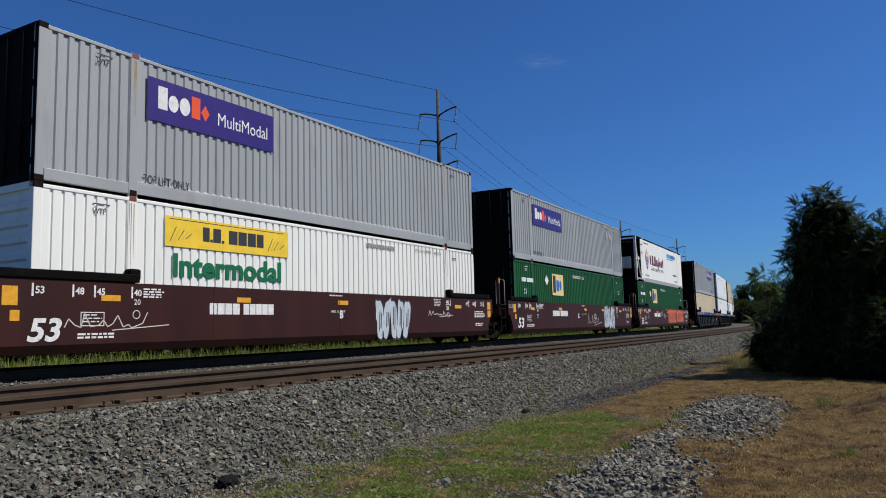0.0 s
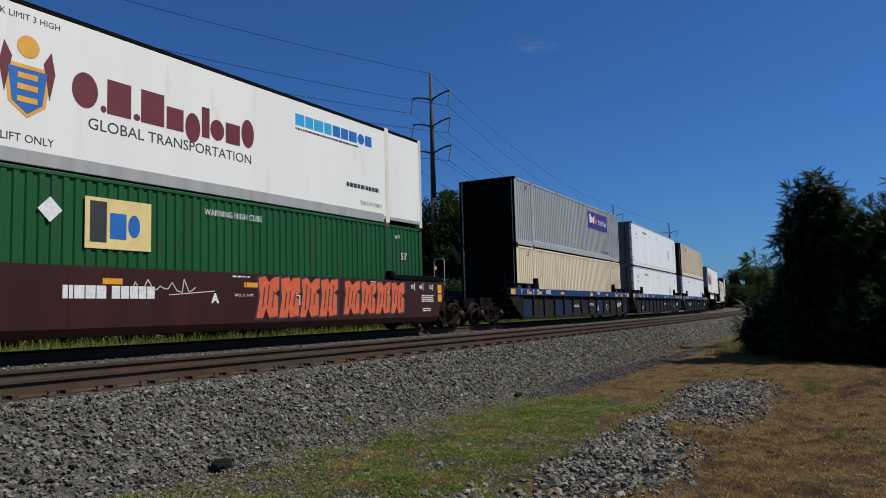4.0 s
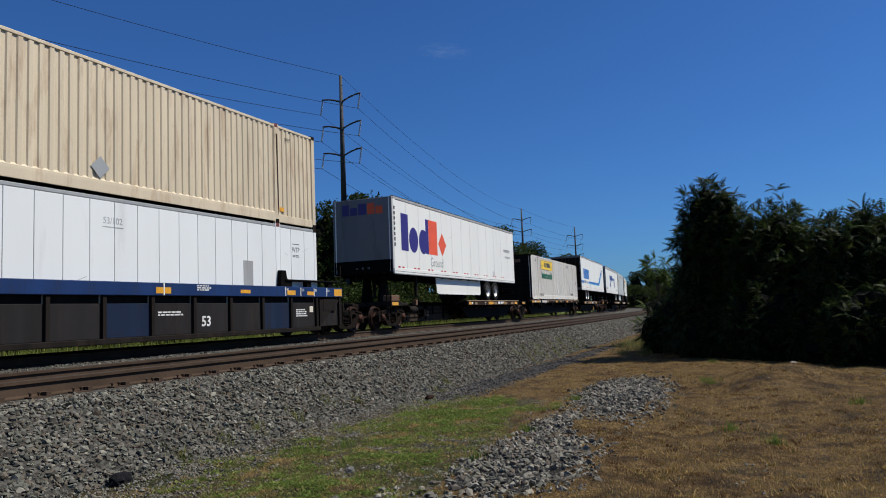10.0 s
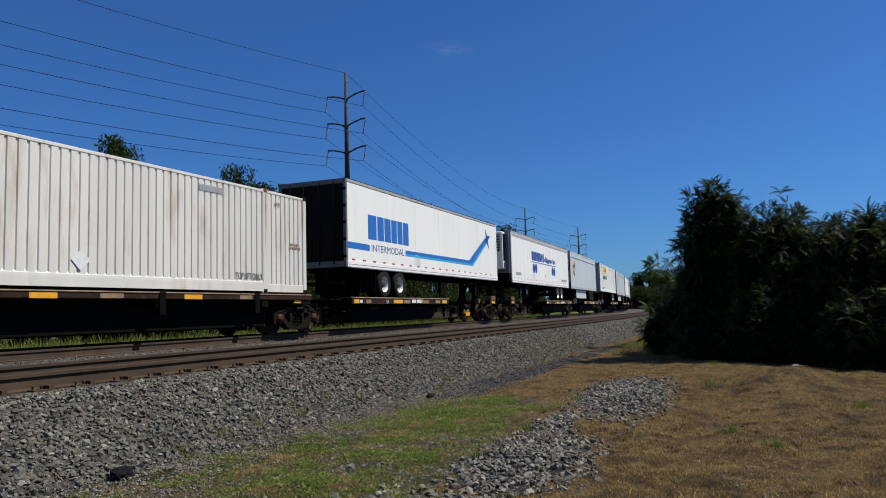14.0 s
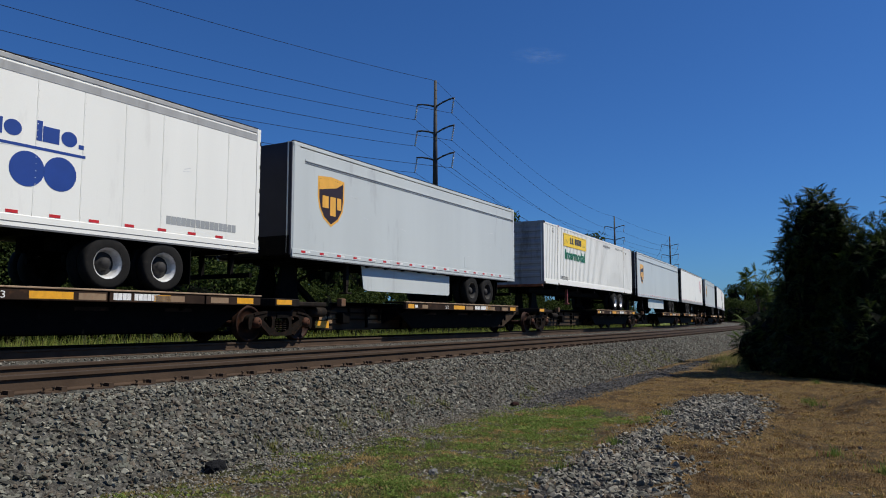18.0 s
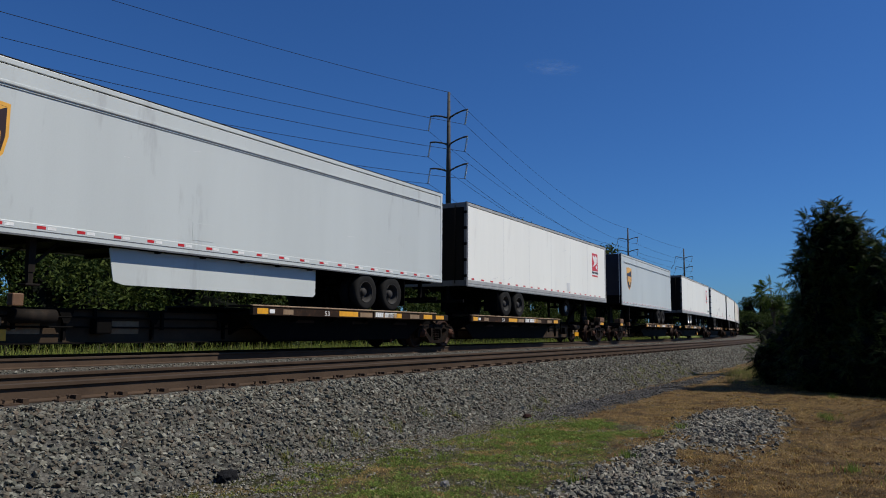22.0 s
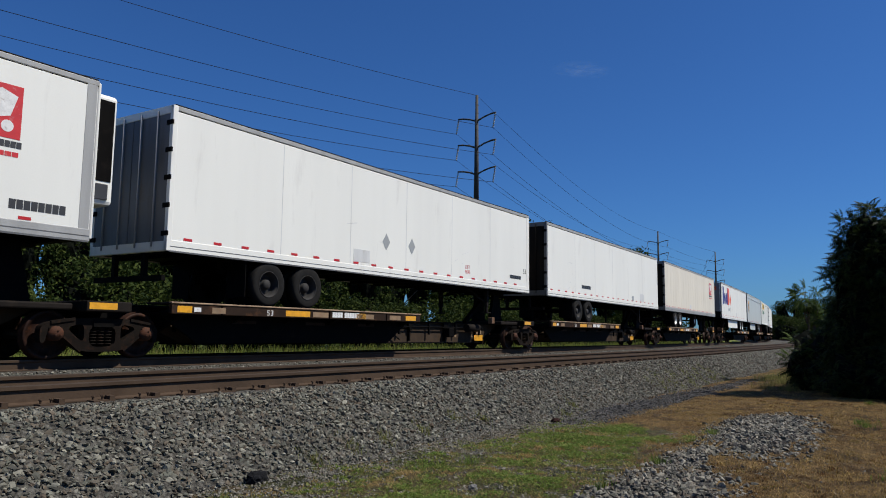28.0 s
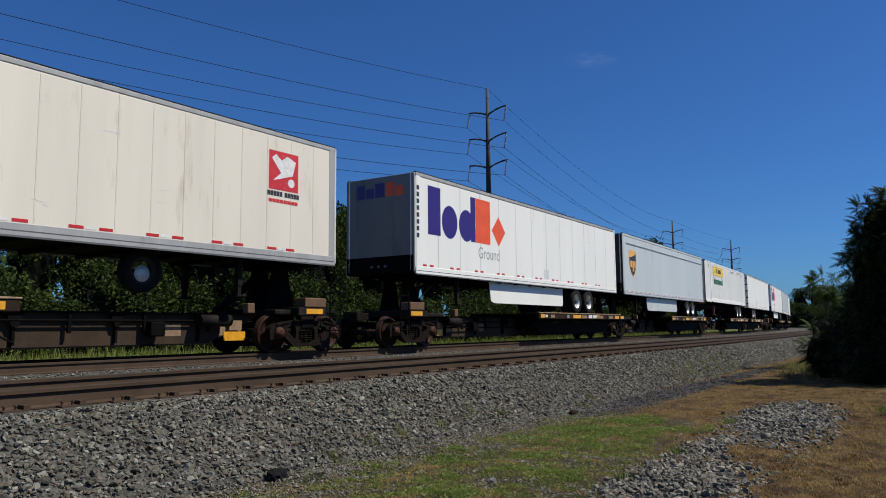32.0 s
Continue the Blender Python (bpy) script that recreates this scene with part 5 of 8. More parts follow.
    if reefer:
        u = one("cooling_unit", lambda bm: (rbox(bm, -0.95, 0.95, *sorted((f * hl, f * (hl + 0.55))), TZ0 + 0.75, TZ1 - 0.08, 0.08)), WHITE, c, "white cooling unit with dark grille")
        one("grille", lambda bm: [box(bm, -0.8, 0.8, *sorted((f * (hl + 0.55), f * (hl + 0.57))), TZ0 + 1.75 + k * 0.09, TZ0 + 1.80 + k * 0.09) for k in range(11)], BLACK, u)
        one("side_grille", lambda bm: rbox(bm, 0.945, 0.965, *sorted((f * (hl + 0.08), f * (hl + 0.48))), TZ0 + 1.2, TZ1 - 0.2, 0.01), BLACK, u)
        one("control_box", lambda bm: rbox(bm, 0.94, 0.98, *sorted((f * (hl + 0.12), f * (hl + 0.42))), TZ0 + 0.85, TZ0 + 1.15, 0.01), INK, u)
    if spare is not None:
        w = one("spare_tyre", lambda bm: lathe(bm, (0.62, spare, 1.72), (1, 0, 0), [(0.27, -0.11), (0.40, -0.13), (0.44, -0.08), (0.44, 0.08), (0.40, 0.13), (0.27, 0.11)], 24), TYRE, c)
        # spare's rim is coloured dark for the shadow it hangs in
        one("rim", lambda bm: lathe(bm, (0.62, spare, 1.72), (1, 0, 0), [(0.275, 0.115), (0.25, 0.09), (0.20, 0.06)], 24), RIM_DARK, w)
        one("hub", lambda bm: lathe(bm, (0.62, spare, 1.66), (1, 0, 0), [(0.17, 0.07), (0.15, 0.10), (0.001, 0.11)], 20), RIM, w)
        one("spare_carrier", lambda bm: (box(bm, -0.2, 0.55, spare - 0.05, spare + 0.05, 1.68, 1.76), box(bm, 0.1, 0.2, spare - 0.05, spare + 0.05, 1.7, TZ0 + 0.05)), BLACK, c)
    if not reefer:
        one("air_lines", lambda bm: [tube(bm, (x, f * (hl + 0.0), TZ0 + 0.25), (x, f * (hl + 0.06), TZ0 + 0.25), 0.04, n=8) for x in (-0.25, 0.0, 0.25)], DOOR, c)
    return ride(c, S + hl, min(7.0, hl - 1), 0.0)


def chassis_box(S):
    """A white corrugated container on a skeletal road chassis; they ride as one."""
    c = corrugated("intermodal_container", S, TZ0 + 0.06, WHITE, "white corrugated container on a road chassis, yellow sign", "ribs", dark_end=END_GREY)
    k = thing("container_chassis", "black skeletal road chassis with white wheels under a container", "trailer chassis", "trailers on the train")
    each("main_beam", BLACK, k, [lambda bm, s=s: rbox(bm, *sorted((s * 0.38, s * 0.52)), -8.0, 8.0, TZ0 - 0.32, TZ0 + 0.02, 0.02) for s in (1, -1)])
    each("cross_member", BLACK, k, [lambda bm, y=y: box(bm, -1.2, 1.2, y - 0.07, y + 0.07, TZ0 - 0.12, TZ0 + 0.05) for y in (-7.95, -6.1, -3, 0, 3, 6.1, 7.95)])
    for y in (4.0, 5.28):
        for s in (1, -1):
            road_wheel(k, s * 1.15, y, 1.60, s)
        one("axle", lambda bm: tube(bm, (-1.0, y, 1.60), (1.0, y, 1.60), 0.065, n=10), BLACK, k)
    each("landing_leg", CASTING, k, [lambda bm, s=s: (box(bm, s * 0.95 - 0.06, s * 0.95 + 0.06, -4.06, -3.94, 1.35, TZ0 - 0.05), rbox(bm, s * 0.95 - 0.12, s * 0.95 + 0.12, -4.12, -3.88, 1.30, 1.35, 0.01)) for s in (1, -1)])
    one("rear_sill", lambda bm: rbox(bm, -1.22, 1.22, -8.2, -7.9, TZ0 - 0.06, TZ0 + 0.055, 0.02), RUST_SILL, k)
    one("leg_reflector", lambda bm: plate(bm, 1.01, -4.05, -3.95, 1.75, 1.95), RED, k)
    one("corner_lamp", lambda bm: rbox(bm, 1.0, 1.22, -8.12, -7.95, TZ0 - 0.02, TZ0 + 0.05, 0.01), ORANGE_RUST, k)
    each("mud_flap", BLACK, k, [lambda bm, s=s: box(bm, s * 0.95 - 0.3, s * 0.95 + 0.3, 6.0, 6.02, 1.28, TZ0 - 0.05) for s in (-1, 1)])
    ride(k, S + L2, 7.0, 0.0)
    return c


# ---- spine cars ----
def spine(S, length, lead, tail, first, last, wheels_far=True, label="", box_load=False, deck=None):
    """One platform of an articulated spine car. lead, tail: from its middle to the pivots towards -y and +y."""
    k = thing("spine_car", label or "dark articulated spine car platform with faded yellow edge marks", "railway car", "spine cars")
    hl = length / 2
    w = 1 if wheels_far else -1
    one("centre_sill", lambda bm: (prism(bm, [(-lead + 0.9, 0.88), (tail - 0.9, 0.88), (tail - 1.4, 0.62), (tail - 2.3, 0.26), (-lead + 2.3, 0.26), (-lead + 1.4, 0.62)], "x", -0.36, 0.36)), SILL, k)
    each("sill_end", BLACK, k, [lambda bm, y0=y0, y1=y1: box(bm, -0.3, 0.3, y0, y1, 0.76, 1.0) for y0, y1 in ((-lead - 0.3, -lead + 1.3), (tail - 1.3, tail + 0.3))])
    one("sill_flange", lambda bm: (box(bm, -0.45, 0.45, -lead + 1.2, tail - 1.2, 0.88, 0.91), box(bm, -0.45, 0.45, -lead + 2.3, tail - 2.3, 0.23, 0.26)), BLACK, k)
    each("sill_rib", BLACK, k, [lambda bm, y=y: (box(bm, 0.36, 0.44, y - 0.025, y + 0.025, 0.3, 0.88), prism(bm, [(y - 0.16, 0.88), (y + 0.16, 0.88), (y + 0.05, 0.62), (y - 0.05, 0.62)], "x", 0.44, 0.48)) for y in np.linspace(-lead + 2.6, tail - 2.6, 7)])
    each("sill_patch", FADED, k, [lambda bm, y=y, q=q: plate(bm, 0.362, y, y + q, 0.42, 0.68) for y, q in ((-w * (hl - 4.6), 0.85), (-w * (hl - 2.75), 0.6))], "faded cream paint patch")
    each("pipe_bracket", BLACK, k, [lambda bm, y=y: box(bm, 0.44, 0.5, y - 0.03, y + 0.03, 0.5, 0.92) for y in np.linspace(-lead + 2.0, tail - 2.4, 9)])
    one("brake_pipe", lambda bm: (tube(bm, (0.47, -lead + 1.5, 0.74), (0.47, tail - 2.0, 0.74), 0.022, n=6), tube(bm, (0.47, -lead + 2.5, 0.55), (0.47, 0.5, 0.55), 0.02, n=6), tube(bm, (0.47, 0.5, 0.55), (0.47, 0.9, 0.34), 0.02, n=6)), BLACK, k)
    one("brake_valve", lambda bm: rbox(bm, 0.4, 0.65, -w * 3.6 - 0.17, -w * 3.6 + 0.17, 0.42, 0.72, 0.03), BLACK, k)
    one("air_tank", lambda bm: tube(bm, (0.6, -w * 5.0 - 0.4, 0.74), (0.6, -w * 5.0 + 0.4, 0.74), 0.13, n=16), SOOT, k)
    if box_load:
        # full-length edge beams under a container set down on the car
        for y0, y1 in ((-8.35, -5.9), (-5.7, 2.2), (2.4, 5.6), (5.8, 8.3)):
            one("edge_beam", lambda bm: rbox(bm, 1.05, 1.33, y0, y1, 0.99, 1.12, 0.015), DECK, k)
            one("edge_beam", lambda bm: rbox(bm, -1.33, -1.05, y0, y1, 0.96, 1.14, 0.015), SOOT, k)
        one("cross_beam", lambda bm: [rbox(bm, -1.3, 1.3, y - 0.15, y + 0.15, 0.78, 1.16, 0.02) for y in (-8.0, -6.1, -2, 2.3, 6.1, 8.0)], BLACK, k)
        marks("reflector", YELLOW, k, 1.33, [(-8.3, -7.7, 0.99, 1.10), (-6.9, -6.3, 0.99, 1.10), (-1.0, -0.4, 0.99, 1.10), (3.0, 3.6, 0.99, 1.10)], "yellow reflector strip")
        # inset sheet, black for the shade under the edge beams
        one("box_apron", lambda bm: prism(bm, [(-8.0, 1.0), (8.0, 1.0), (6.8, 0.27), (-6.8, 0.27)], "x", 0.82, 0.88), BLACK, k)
        one("edge_lip", lambda bm: rbox(bm, 1.2, 1.35, -8.3, 8.3, 1.12, 1.15, 0.008), LIP, k)
        marks("reflector", FADED, k, 1.33, [(-4.0, -3.3, 1.0, 1.1), (0.6, 1.2, 1.0, 1.1), (5.0, 5.5, 1.0, 1.1)])
        marks("reflector", PAINT_W, k, 1.33, [(-7.6, -7.1, 0.99, 1.10), (-6.2, -5.95, 0.99, 1.10)])
        blocks("number_bar", PAINT_W, k, 1.33, -5.4, 0.98, 0.15, [(0.7, 0, 1)] * 4 + [(0.6, 0, 0)] + [(0.7, 0, 1)] * 9)
        one("stake_pocket", lambda bm: [rbox(bm, 1.1, 1.36, y - 0.1, y + 0.1, 0.62, 1.17, 0.02) for y in (-5.8, 2.3, 5.7)], BLACK, k)
    else:
        a, b = sorted((w * (hl - 8.6), w * (hl - 0.05)))
        a, b = max(a, -lead + 0.7), min(b, tail - 0.7)
        deck0, deck1 = a, b
        each("wheel_deck", SOOT, k, [lambda bm, s=s: rbox(bm, *sorted((s * 0.72, s * 1.48)), a, b, 1.05, 1.09, 0.01) for s in (1, -1)])
        cut = [a, a + 1.25, a + 4.6, a + 6.9, b]
        for i, (y0, y1) in enumerate(zip(cut, cut[1:])):
            one("edge_beam", lambda bm: rbox(bm, 1.40, 1.5, y0 + 0.02, y1 - 0.02, 0.86, 1.05, 0.012), DECK, k)
        one("edge_beam", lambda bm: rbox(bm, -1.5, -1.40, a, b, 0.86, 1.05, 0.012), SOOT, k)
        one("edge_lip", lambda bm: rbox(bm, 1.42, 1.52, a, b, 1.06, 1.095, 0.01), LIP, k)
        each("deck_bracket", BLACK, k, [lambda bm, y=y: prism(bm, [(0.36, 0.4), (0.36, 0.88), (1.46, 1.04), (1.46, 0.88)], "y", y - 0.04, y + 0.04) for y in np.linspace(a + 0.4, b - 0.4, 6)])
        # black sheet that paints in the shade below the deck's overhang
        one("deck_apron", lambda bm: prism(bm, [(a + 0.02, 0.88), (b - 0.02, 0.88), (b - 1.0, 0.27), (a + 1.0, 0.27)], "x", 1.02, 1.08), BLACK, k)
        each("apron_patch", DECK, k, [lambda bm, y=y: plate(bm, 1.082, y, y + 0.7, 0.70, 0.77) for y in (a + 1.9, a + 4.2, a + 6.2)])
        marks("reflector", FADED, k, 1.5, [(a + 1.0, a + 1.35, 0.89, 1.01), (a + 4.0, a + 4.55, 0.89, 1.01), (b - 1.5, b - 1.0, 0.89, 1.01), (b - 2.9, b - 2.2, 0.89, 1.01)])
        marks("reflector", YELLOW, k, 1.5, [(a + 0.15, a + 0.5, 0.89, 1.02), (a + 3.1, a + 3.9, 0.89, 1.02), (a + 5.6, a + 6.0, 0.89, 1.02), (b - 0.75, b - 0.25, 0.89, 1.02)], "yellow reflector strip")
        marks("reflector", PAINT_W, k, 1.5, [(a + 0.55, a + 0.72, 0.91, 1.0)])
        words("53", 0.17, PAINT_W, k, (1.502, a + 2.5, 0.89), 90, 1.3)
        blocks("number_bar", PAINT_W, k, 1.5, a + 4.7, 0.9, 0.13, [(0.75, 0, 1)] * 4 + [(0.5, 0, 0)] + [(0.75, 0, 1)] * 6)
        # hitch under the trailer's kingpin
        yh = -w * (hl - 1.0)
        one("hitch", lambda bm: (prism(bm, [(yh - 0.45, 0.95), (yh + 0.45, 0.95), (yh + 0.2, 2.0), (yh - 0.2, 2.0)], "x", -0.42, -0.3), prism(bm, [(yh - 0.45, 0.95), (yh + 0.45, 0.95), (yh + 0.2, 2.0), (yh - 0.2, 2.0)], "x", 0.3, 0.42), rbox(bm, -0.5, 0.5, yh - 0.42, yh + 0.42, 1.98, 2.10, 0.03), beam(bm, (0, yh + w * 1.6, 0.95), (0, yh + w * 0.2, 1.9), 0.14, 0.14)), BLACK, k)
        one("hitch_base", lambda bm: rbox(bm, -1.0, 1.0, yh - 0.7, yh + 0.9, 0.88, 1.0, 0.03), SOOT, k)
        one("shim_box", lambda bm: rbox(bm, 0.95, 1.12, yh + w * 1.5 - 0.1, yh + w * 1.5 + 0.1, 0.9, 1.12, 0.02), ORANGE_RUST, k)
        marks("reflector", YELLOW, k, 0.45, [(-w * (hl - 2.4) - 0.3, -w * (hl - 2.4) + 0.3, 0.3, 0.5)], "yellow reflector strip")
        marks("reflector", FADED, k, 0.45, [(-w * (hl - 2.4) - 0.15, -w * (hl - 2.4) + 0.2, 0.53, 0.75)])
    ya, yb = -lead, tail
    truck(k, ya)
    one("end_beam", lambda bm: (rbox(bm, -1.25, 1.25, ya - 0.45, ya + 0.45, 0.86, 1.05, 0.02)), SOOT, k)
    marks("reflector", YELLOW, k, 1.25, [(ya - 0.4, ya + 0.15, 0.9, 1.02)], "yellow reflector strip")
    if last:
        truck(k, yb)
        one("end_beam", lambda bm: (rbox(bm, -1.25, 1.25, yb - 0.45, yb + 0.45, 0.86, 1.05, 0.02)), SOOT, k)
        marks("reflector", YELLOW, k, 1.25, [(yb - 0.2, yb + 0.35, 0.9, 1.02)], "yellow reflector strip")
    for e, on, y in ((-1, first, ya), (1, last, yb)):
        if on:
            coupler(k, y + e * 1.1, e)
            ladder(k, 1.28, y + e * 0.75, 0.35, 1.6, BLACK, 0.36, 4)
            one("end_step_box", lambda bm: rbox(bm, 0.9, 1.26, y + e * 0.1 - 0.35, y + e * 0.1 + 0.35, 1.06, 1.28, 0.02), ORANGE_RUST, k)
    return ride(k, S + hl, max(lead, tail) - 0.5)


# ---- the train, from its head on ----
X = W2 + 0.002
Z_LOW, Z_TOP = 0.385, 3.285


def purple_sign(c, y, z):
    one("sign_panel", lambda bm: plate(bm, X, y, y + 3.62, z, z + 0.9, 0.004), PURPLE, c, "purple sign panel with white and orange shapes")
    blocks("sign_block", PAINT_W, c, X + 0.004, y + 0.26, z + 0.28, 0.48, [(0.5, 0, 1, "n"), (0.55, 0, 0.75, "r"), (0.6, 0, 0.8, "r")], width=0.85)
    blocks("sign_block", ORANGE, c, X + 0.004, y + 1.12, z + 0.28, 0.48, [(0.5, 0, 1), (0.5, 0, 0.75, "x")], width=0.52)
    words("MultiModal", 0.42, PAINT_W, c, (X + 0.0045, y + 1.86, z + 0.28), 90, fit=1.55)


def yellow_sign(c, y=-5.33, z=1.98):
    one("sign_panel", lambda bm: plate(bm, X, y, y + 3.65, z, z + 0.63, 0.004), SIGN_Y, c, "yellow sign panel with dark shapes")
    blocks("sign_block", INK, c, X + 0.004, y + 0.98, z + 0.17, 0.31, [(0.5, 0, 1), (0.2, 0, 0.2), (0.6, 0, 1), (0.2, 0, 0.2), (0.3, 0, 0), (0.7, 0, 1, "n"), (0.7, 0, 1), (0.7, 0, 1, "t"), (0.6, 0, 1)], width=1.85)
    for u in (0.12, 2.95):
        for k in range(5):
            one("sign_scroll", lambda bm: beam(bm, (X + 0.005, y + u + 0.1 * k, z + 0.1 + 0.02 * k), (X + 0.005, y + u + 0.16 + 0.1 * k, z + 0.42 - 0.03 * k), 0.003, 0.018), GOLD if k % 2 else SIGN_G, c)
    one("sign_rule", lambda bm: plate(bm, X + 0.004, y + 0.1, y + 3.5, z + 0.57, z + 0.585), INK, c)
    words("Intermodal", 0.65, SIGN_G, c, (X, y + 0.21, z - 0.6), 90, bold=0.022, fit=3.2)


def square_sign(c, y, z):
    one("sign_panel", lambda bm: plate(bm, X, y, y + 1.45, z, z + 0.97, 0.004), PALE_Y, c, "pale yellow square sign with black and blue shapes")
    blocks("sign_block", INK, c, X + 0.004, y + 0.1, z + 0.12, 0.78, [(0.5, 0, 1, "n")])
    blocks("sign_block", BLUE, c, X + 0.004, y + 0.52, z + 0.2, 0.5, [(0.8, 0, 1, "t"), (0.6, 0.1, 1, "r")])


def parcel_sign(c, y, z):
    blocks("sign_block", PURPLE, c, TW + 0.002, y, z, 1.46, [(0.5, 0, 1, "n"), (0.66, -0.02, 0.68, "r"), (0.66, -0.02, 0.68, "r")], "big purple sign shape", 2.7)
    one("sign_block", lambda bm: plate(bm, TW + 0.002, y + 2.42, y + 2.72, z, z + 1.46, 0.003), PURPLE, c, "big purple sign shape")
    blocks("sign_block", ORANGE, c, TW + 0.002, y + 2.74, z, 1.46, [(0.5, 0, 1), (0.5, 0, 0.7, "x")], "big orange sign shape", 2.1)
    words("Ground", 0.55, GREY, c, (TW + 0.002, y + 2.9, z - 0.5), 90, fit=1.4)
    for x0, x1, z1, mat in ((-0.85, -0.55, 4.85, PURPLE), (-0.5, -0.2, 4.72, PURPLE), (-0.15, 0.2, 4.85, PURPLE), (0.25, 0.55, 4.85, ORANGE), (0.6, 0.9, 4.72, ORANGE)):
        one("front_sign_block", lambda bm: box(bm, x0, x1, -L2 - 0.010, -L2 - 0.003, 4.42, z1), mat, c)
    for k in range(8):
        one("number_bar", lambda bm: plate(bm, TW + 0.008, -L2 + 0.1, -L2 + 0.22, 4.55 - 0.2 * k, 4.68 - 0.2 * k), INK, c)


def red_sign(c, y, z):
    one("sign_panel", lambda bm: plate(bm, TW + 0.002, y, y + 0.9, z, z + 0.9, 0.003), CRIMSON, c, "red square sign with white swoosh")
    one("sign_swoosh", lambda bm: prism(bm, [(y + 0.08, z + 0.72), (y + 0.2, z + 0.82), (y + 0.38, z + 0.7), (y + 0.55, z + 0.82), (y + 0.82, z + 0.72), (y + 0.72, z + 0.38), (y + 0.12, z + 0.2), (y + 0.36, z + 0.4)], "x", TW + 0.005, TW + 0.007), PAINT_W, c)
    one("sign_dot", lambda bm: disc(bm, TW + 0.005, y + 0.68, z + 0.2, 0.1), PAINT_W, c)
    blocks("sign_block", INK, c, TW + 0.002, y - 0.04, z - 0.15, 0.11, [(0.8, 0, 1)] * 5 + [(0.5, 0, 0)] + [(0.8, 0, 1)] * 5, width=0.98)
    blocks("sign_block", CRIMSON, c, TW + 0.002, y, z - 0.3, 0.08, [(0.8, 0, 1)] * 8, width=0.9)


def number_bars(c, y, z, n=9, h=0.14, mat=INK):
    blocks("number_bar", mat, c, TW + 0.002, y, z, h, [(0.75, 0, 1)] * n)


for i, (S, first, last, letter) in enumerate(((6.97, True, False, "B"), (26.58, False, False, "C"), (46.25, False, True, "A"))):
    brown_well(S, first, last, i + 1, letter)
for i, (S, first, last) in enumerate(((70.0, True, False), (89.57, False, False), (108.93, False, True))):
    blue_well(S, first, last, i)

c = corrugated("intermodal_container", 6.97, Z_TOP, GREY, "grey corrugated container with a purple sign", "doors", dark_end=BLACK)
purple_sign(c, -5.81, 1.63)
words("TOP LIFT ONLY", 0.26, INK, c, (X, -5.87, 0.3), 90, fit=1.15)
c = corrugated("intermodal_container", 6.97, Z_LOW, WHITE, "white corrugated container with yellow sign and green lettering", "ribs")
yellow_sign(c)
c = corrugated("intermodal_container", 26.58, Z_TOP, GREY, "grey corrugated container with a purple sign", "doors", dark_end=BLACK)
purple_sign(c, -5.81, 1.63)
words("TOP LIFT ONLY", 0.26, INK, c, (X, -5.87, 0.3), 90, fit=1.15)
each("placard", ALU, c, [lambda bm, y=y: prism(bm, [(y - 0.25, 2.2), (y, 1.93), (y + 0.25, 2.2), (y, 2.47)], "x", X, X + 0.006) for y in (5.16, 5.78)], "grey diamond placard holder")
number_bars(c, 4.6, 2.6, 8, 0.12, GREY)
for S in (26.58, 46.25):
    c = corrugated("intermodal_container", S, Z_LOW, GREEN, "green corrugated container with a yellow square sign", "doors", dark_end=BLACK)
    square_sign(c, -3.78, 1.52)
    words("53'", 0.3, PAINT_W, c, (X, -7.1, 1.5), 90)
    words("53'", 0.3, PAINT_W, c, (X, 6.8, 1.82), 90)
    words("WARNING HIGH CUBE", 0.2, PAINT_W, c, (X, -0.95, 2.42), 90, fit=1.75)
    blocks("number_bar", PAINT_W, c, X, -7.3, 2.0, 0.17, [(0.7, 0, 1)] * 4 + [(0.5, 0, 0)] + [(0.7, 0, 1)] * 6)
    one("placard", lambda bm: prism(bm, [(-4.45, 1.93), (-4.22, 2.16), (-4.45, 2.39), (-4.68, 2.16)], "x", X, X + 0.004), PAINT_W, c, "white diamond placard")


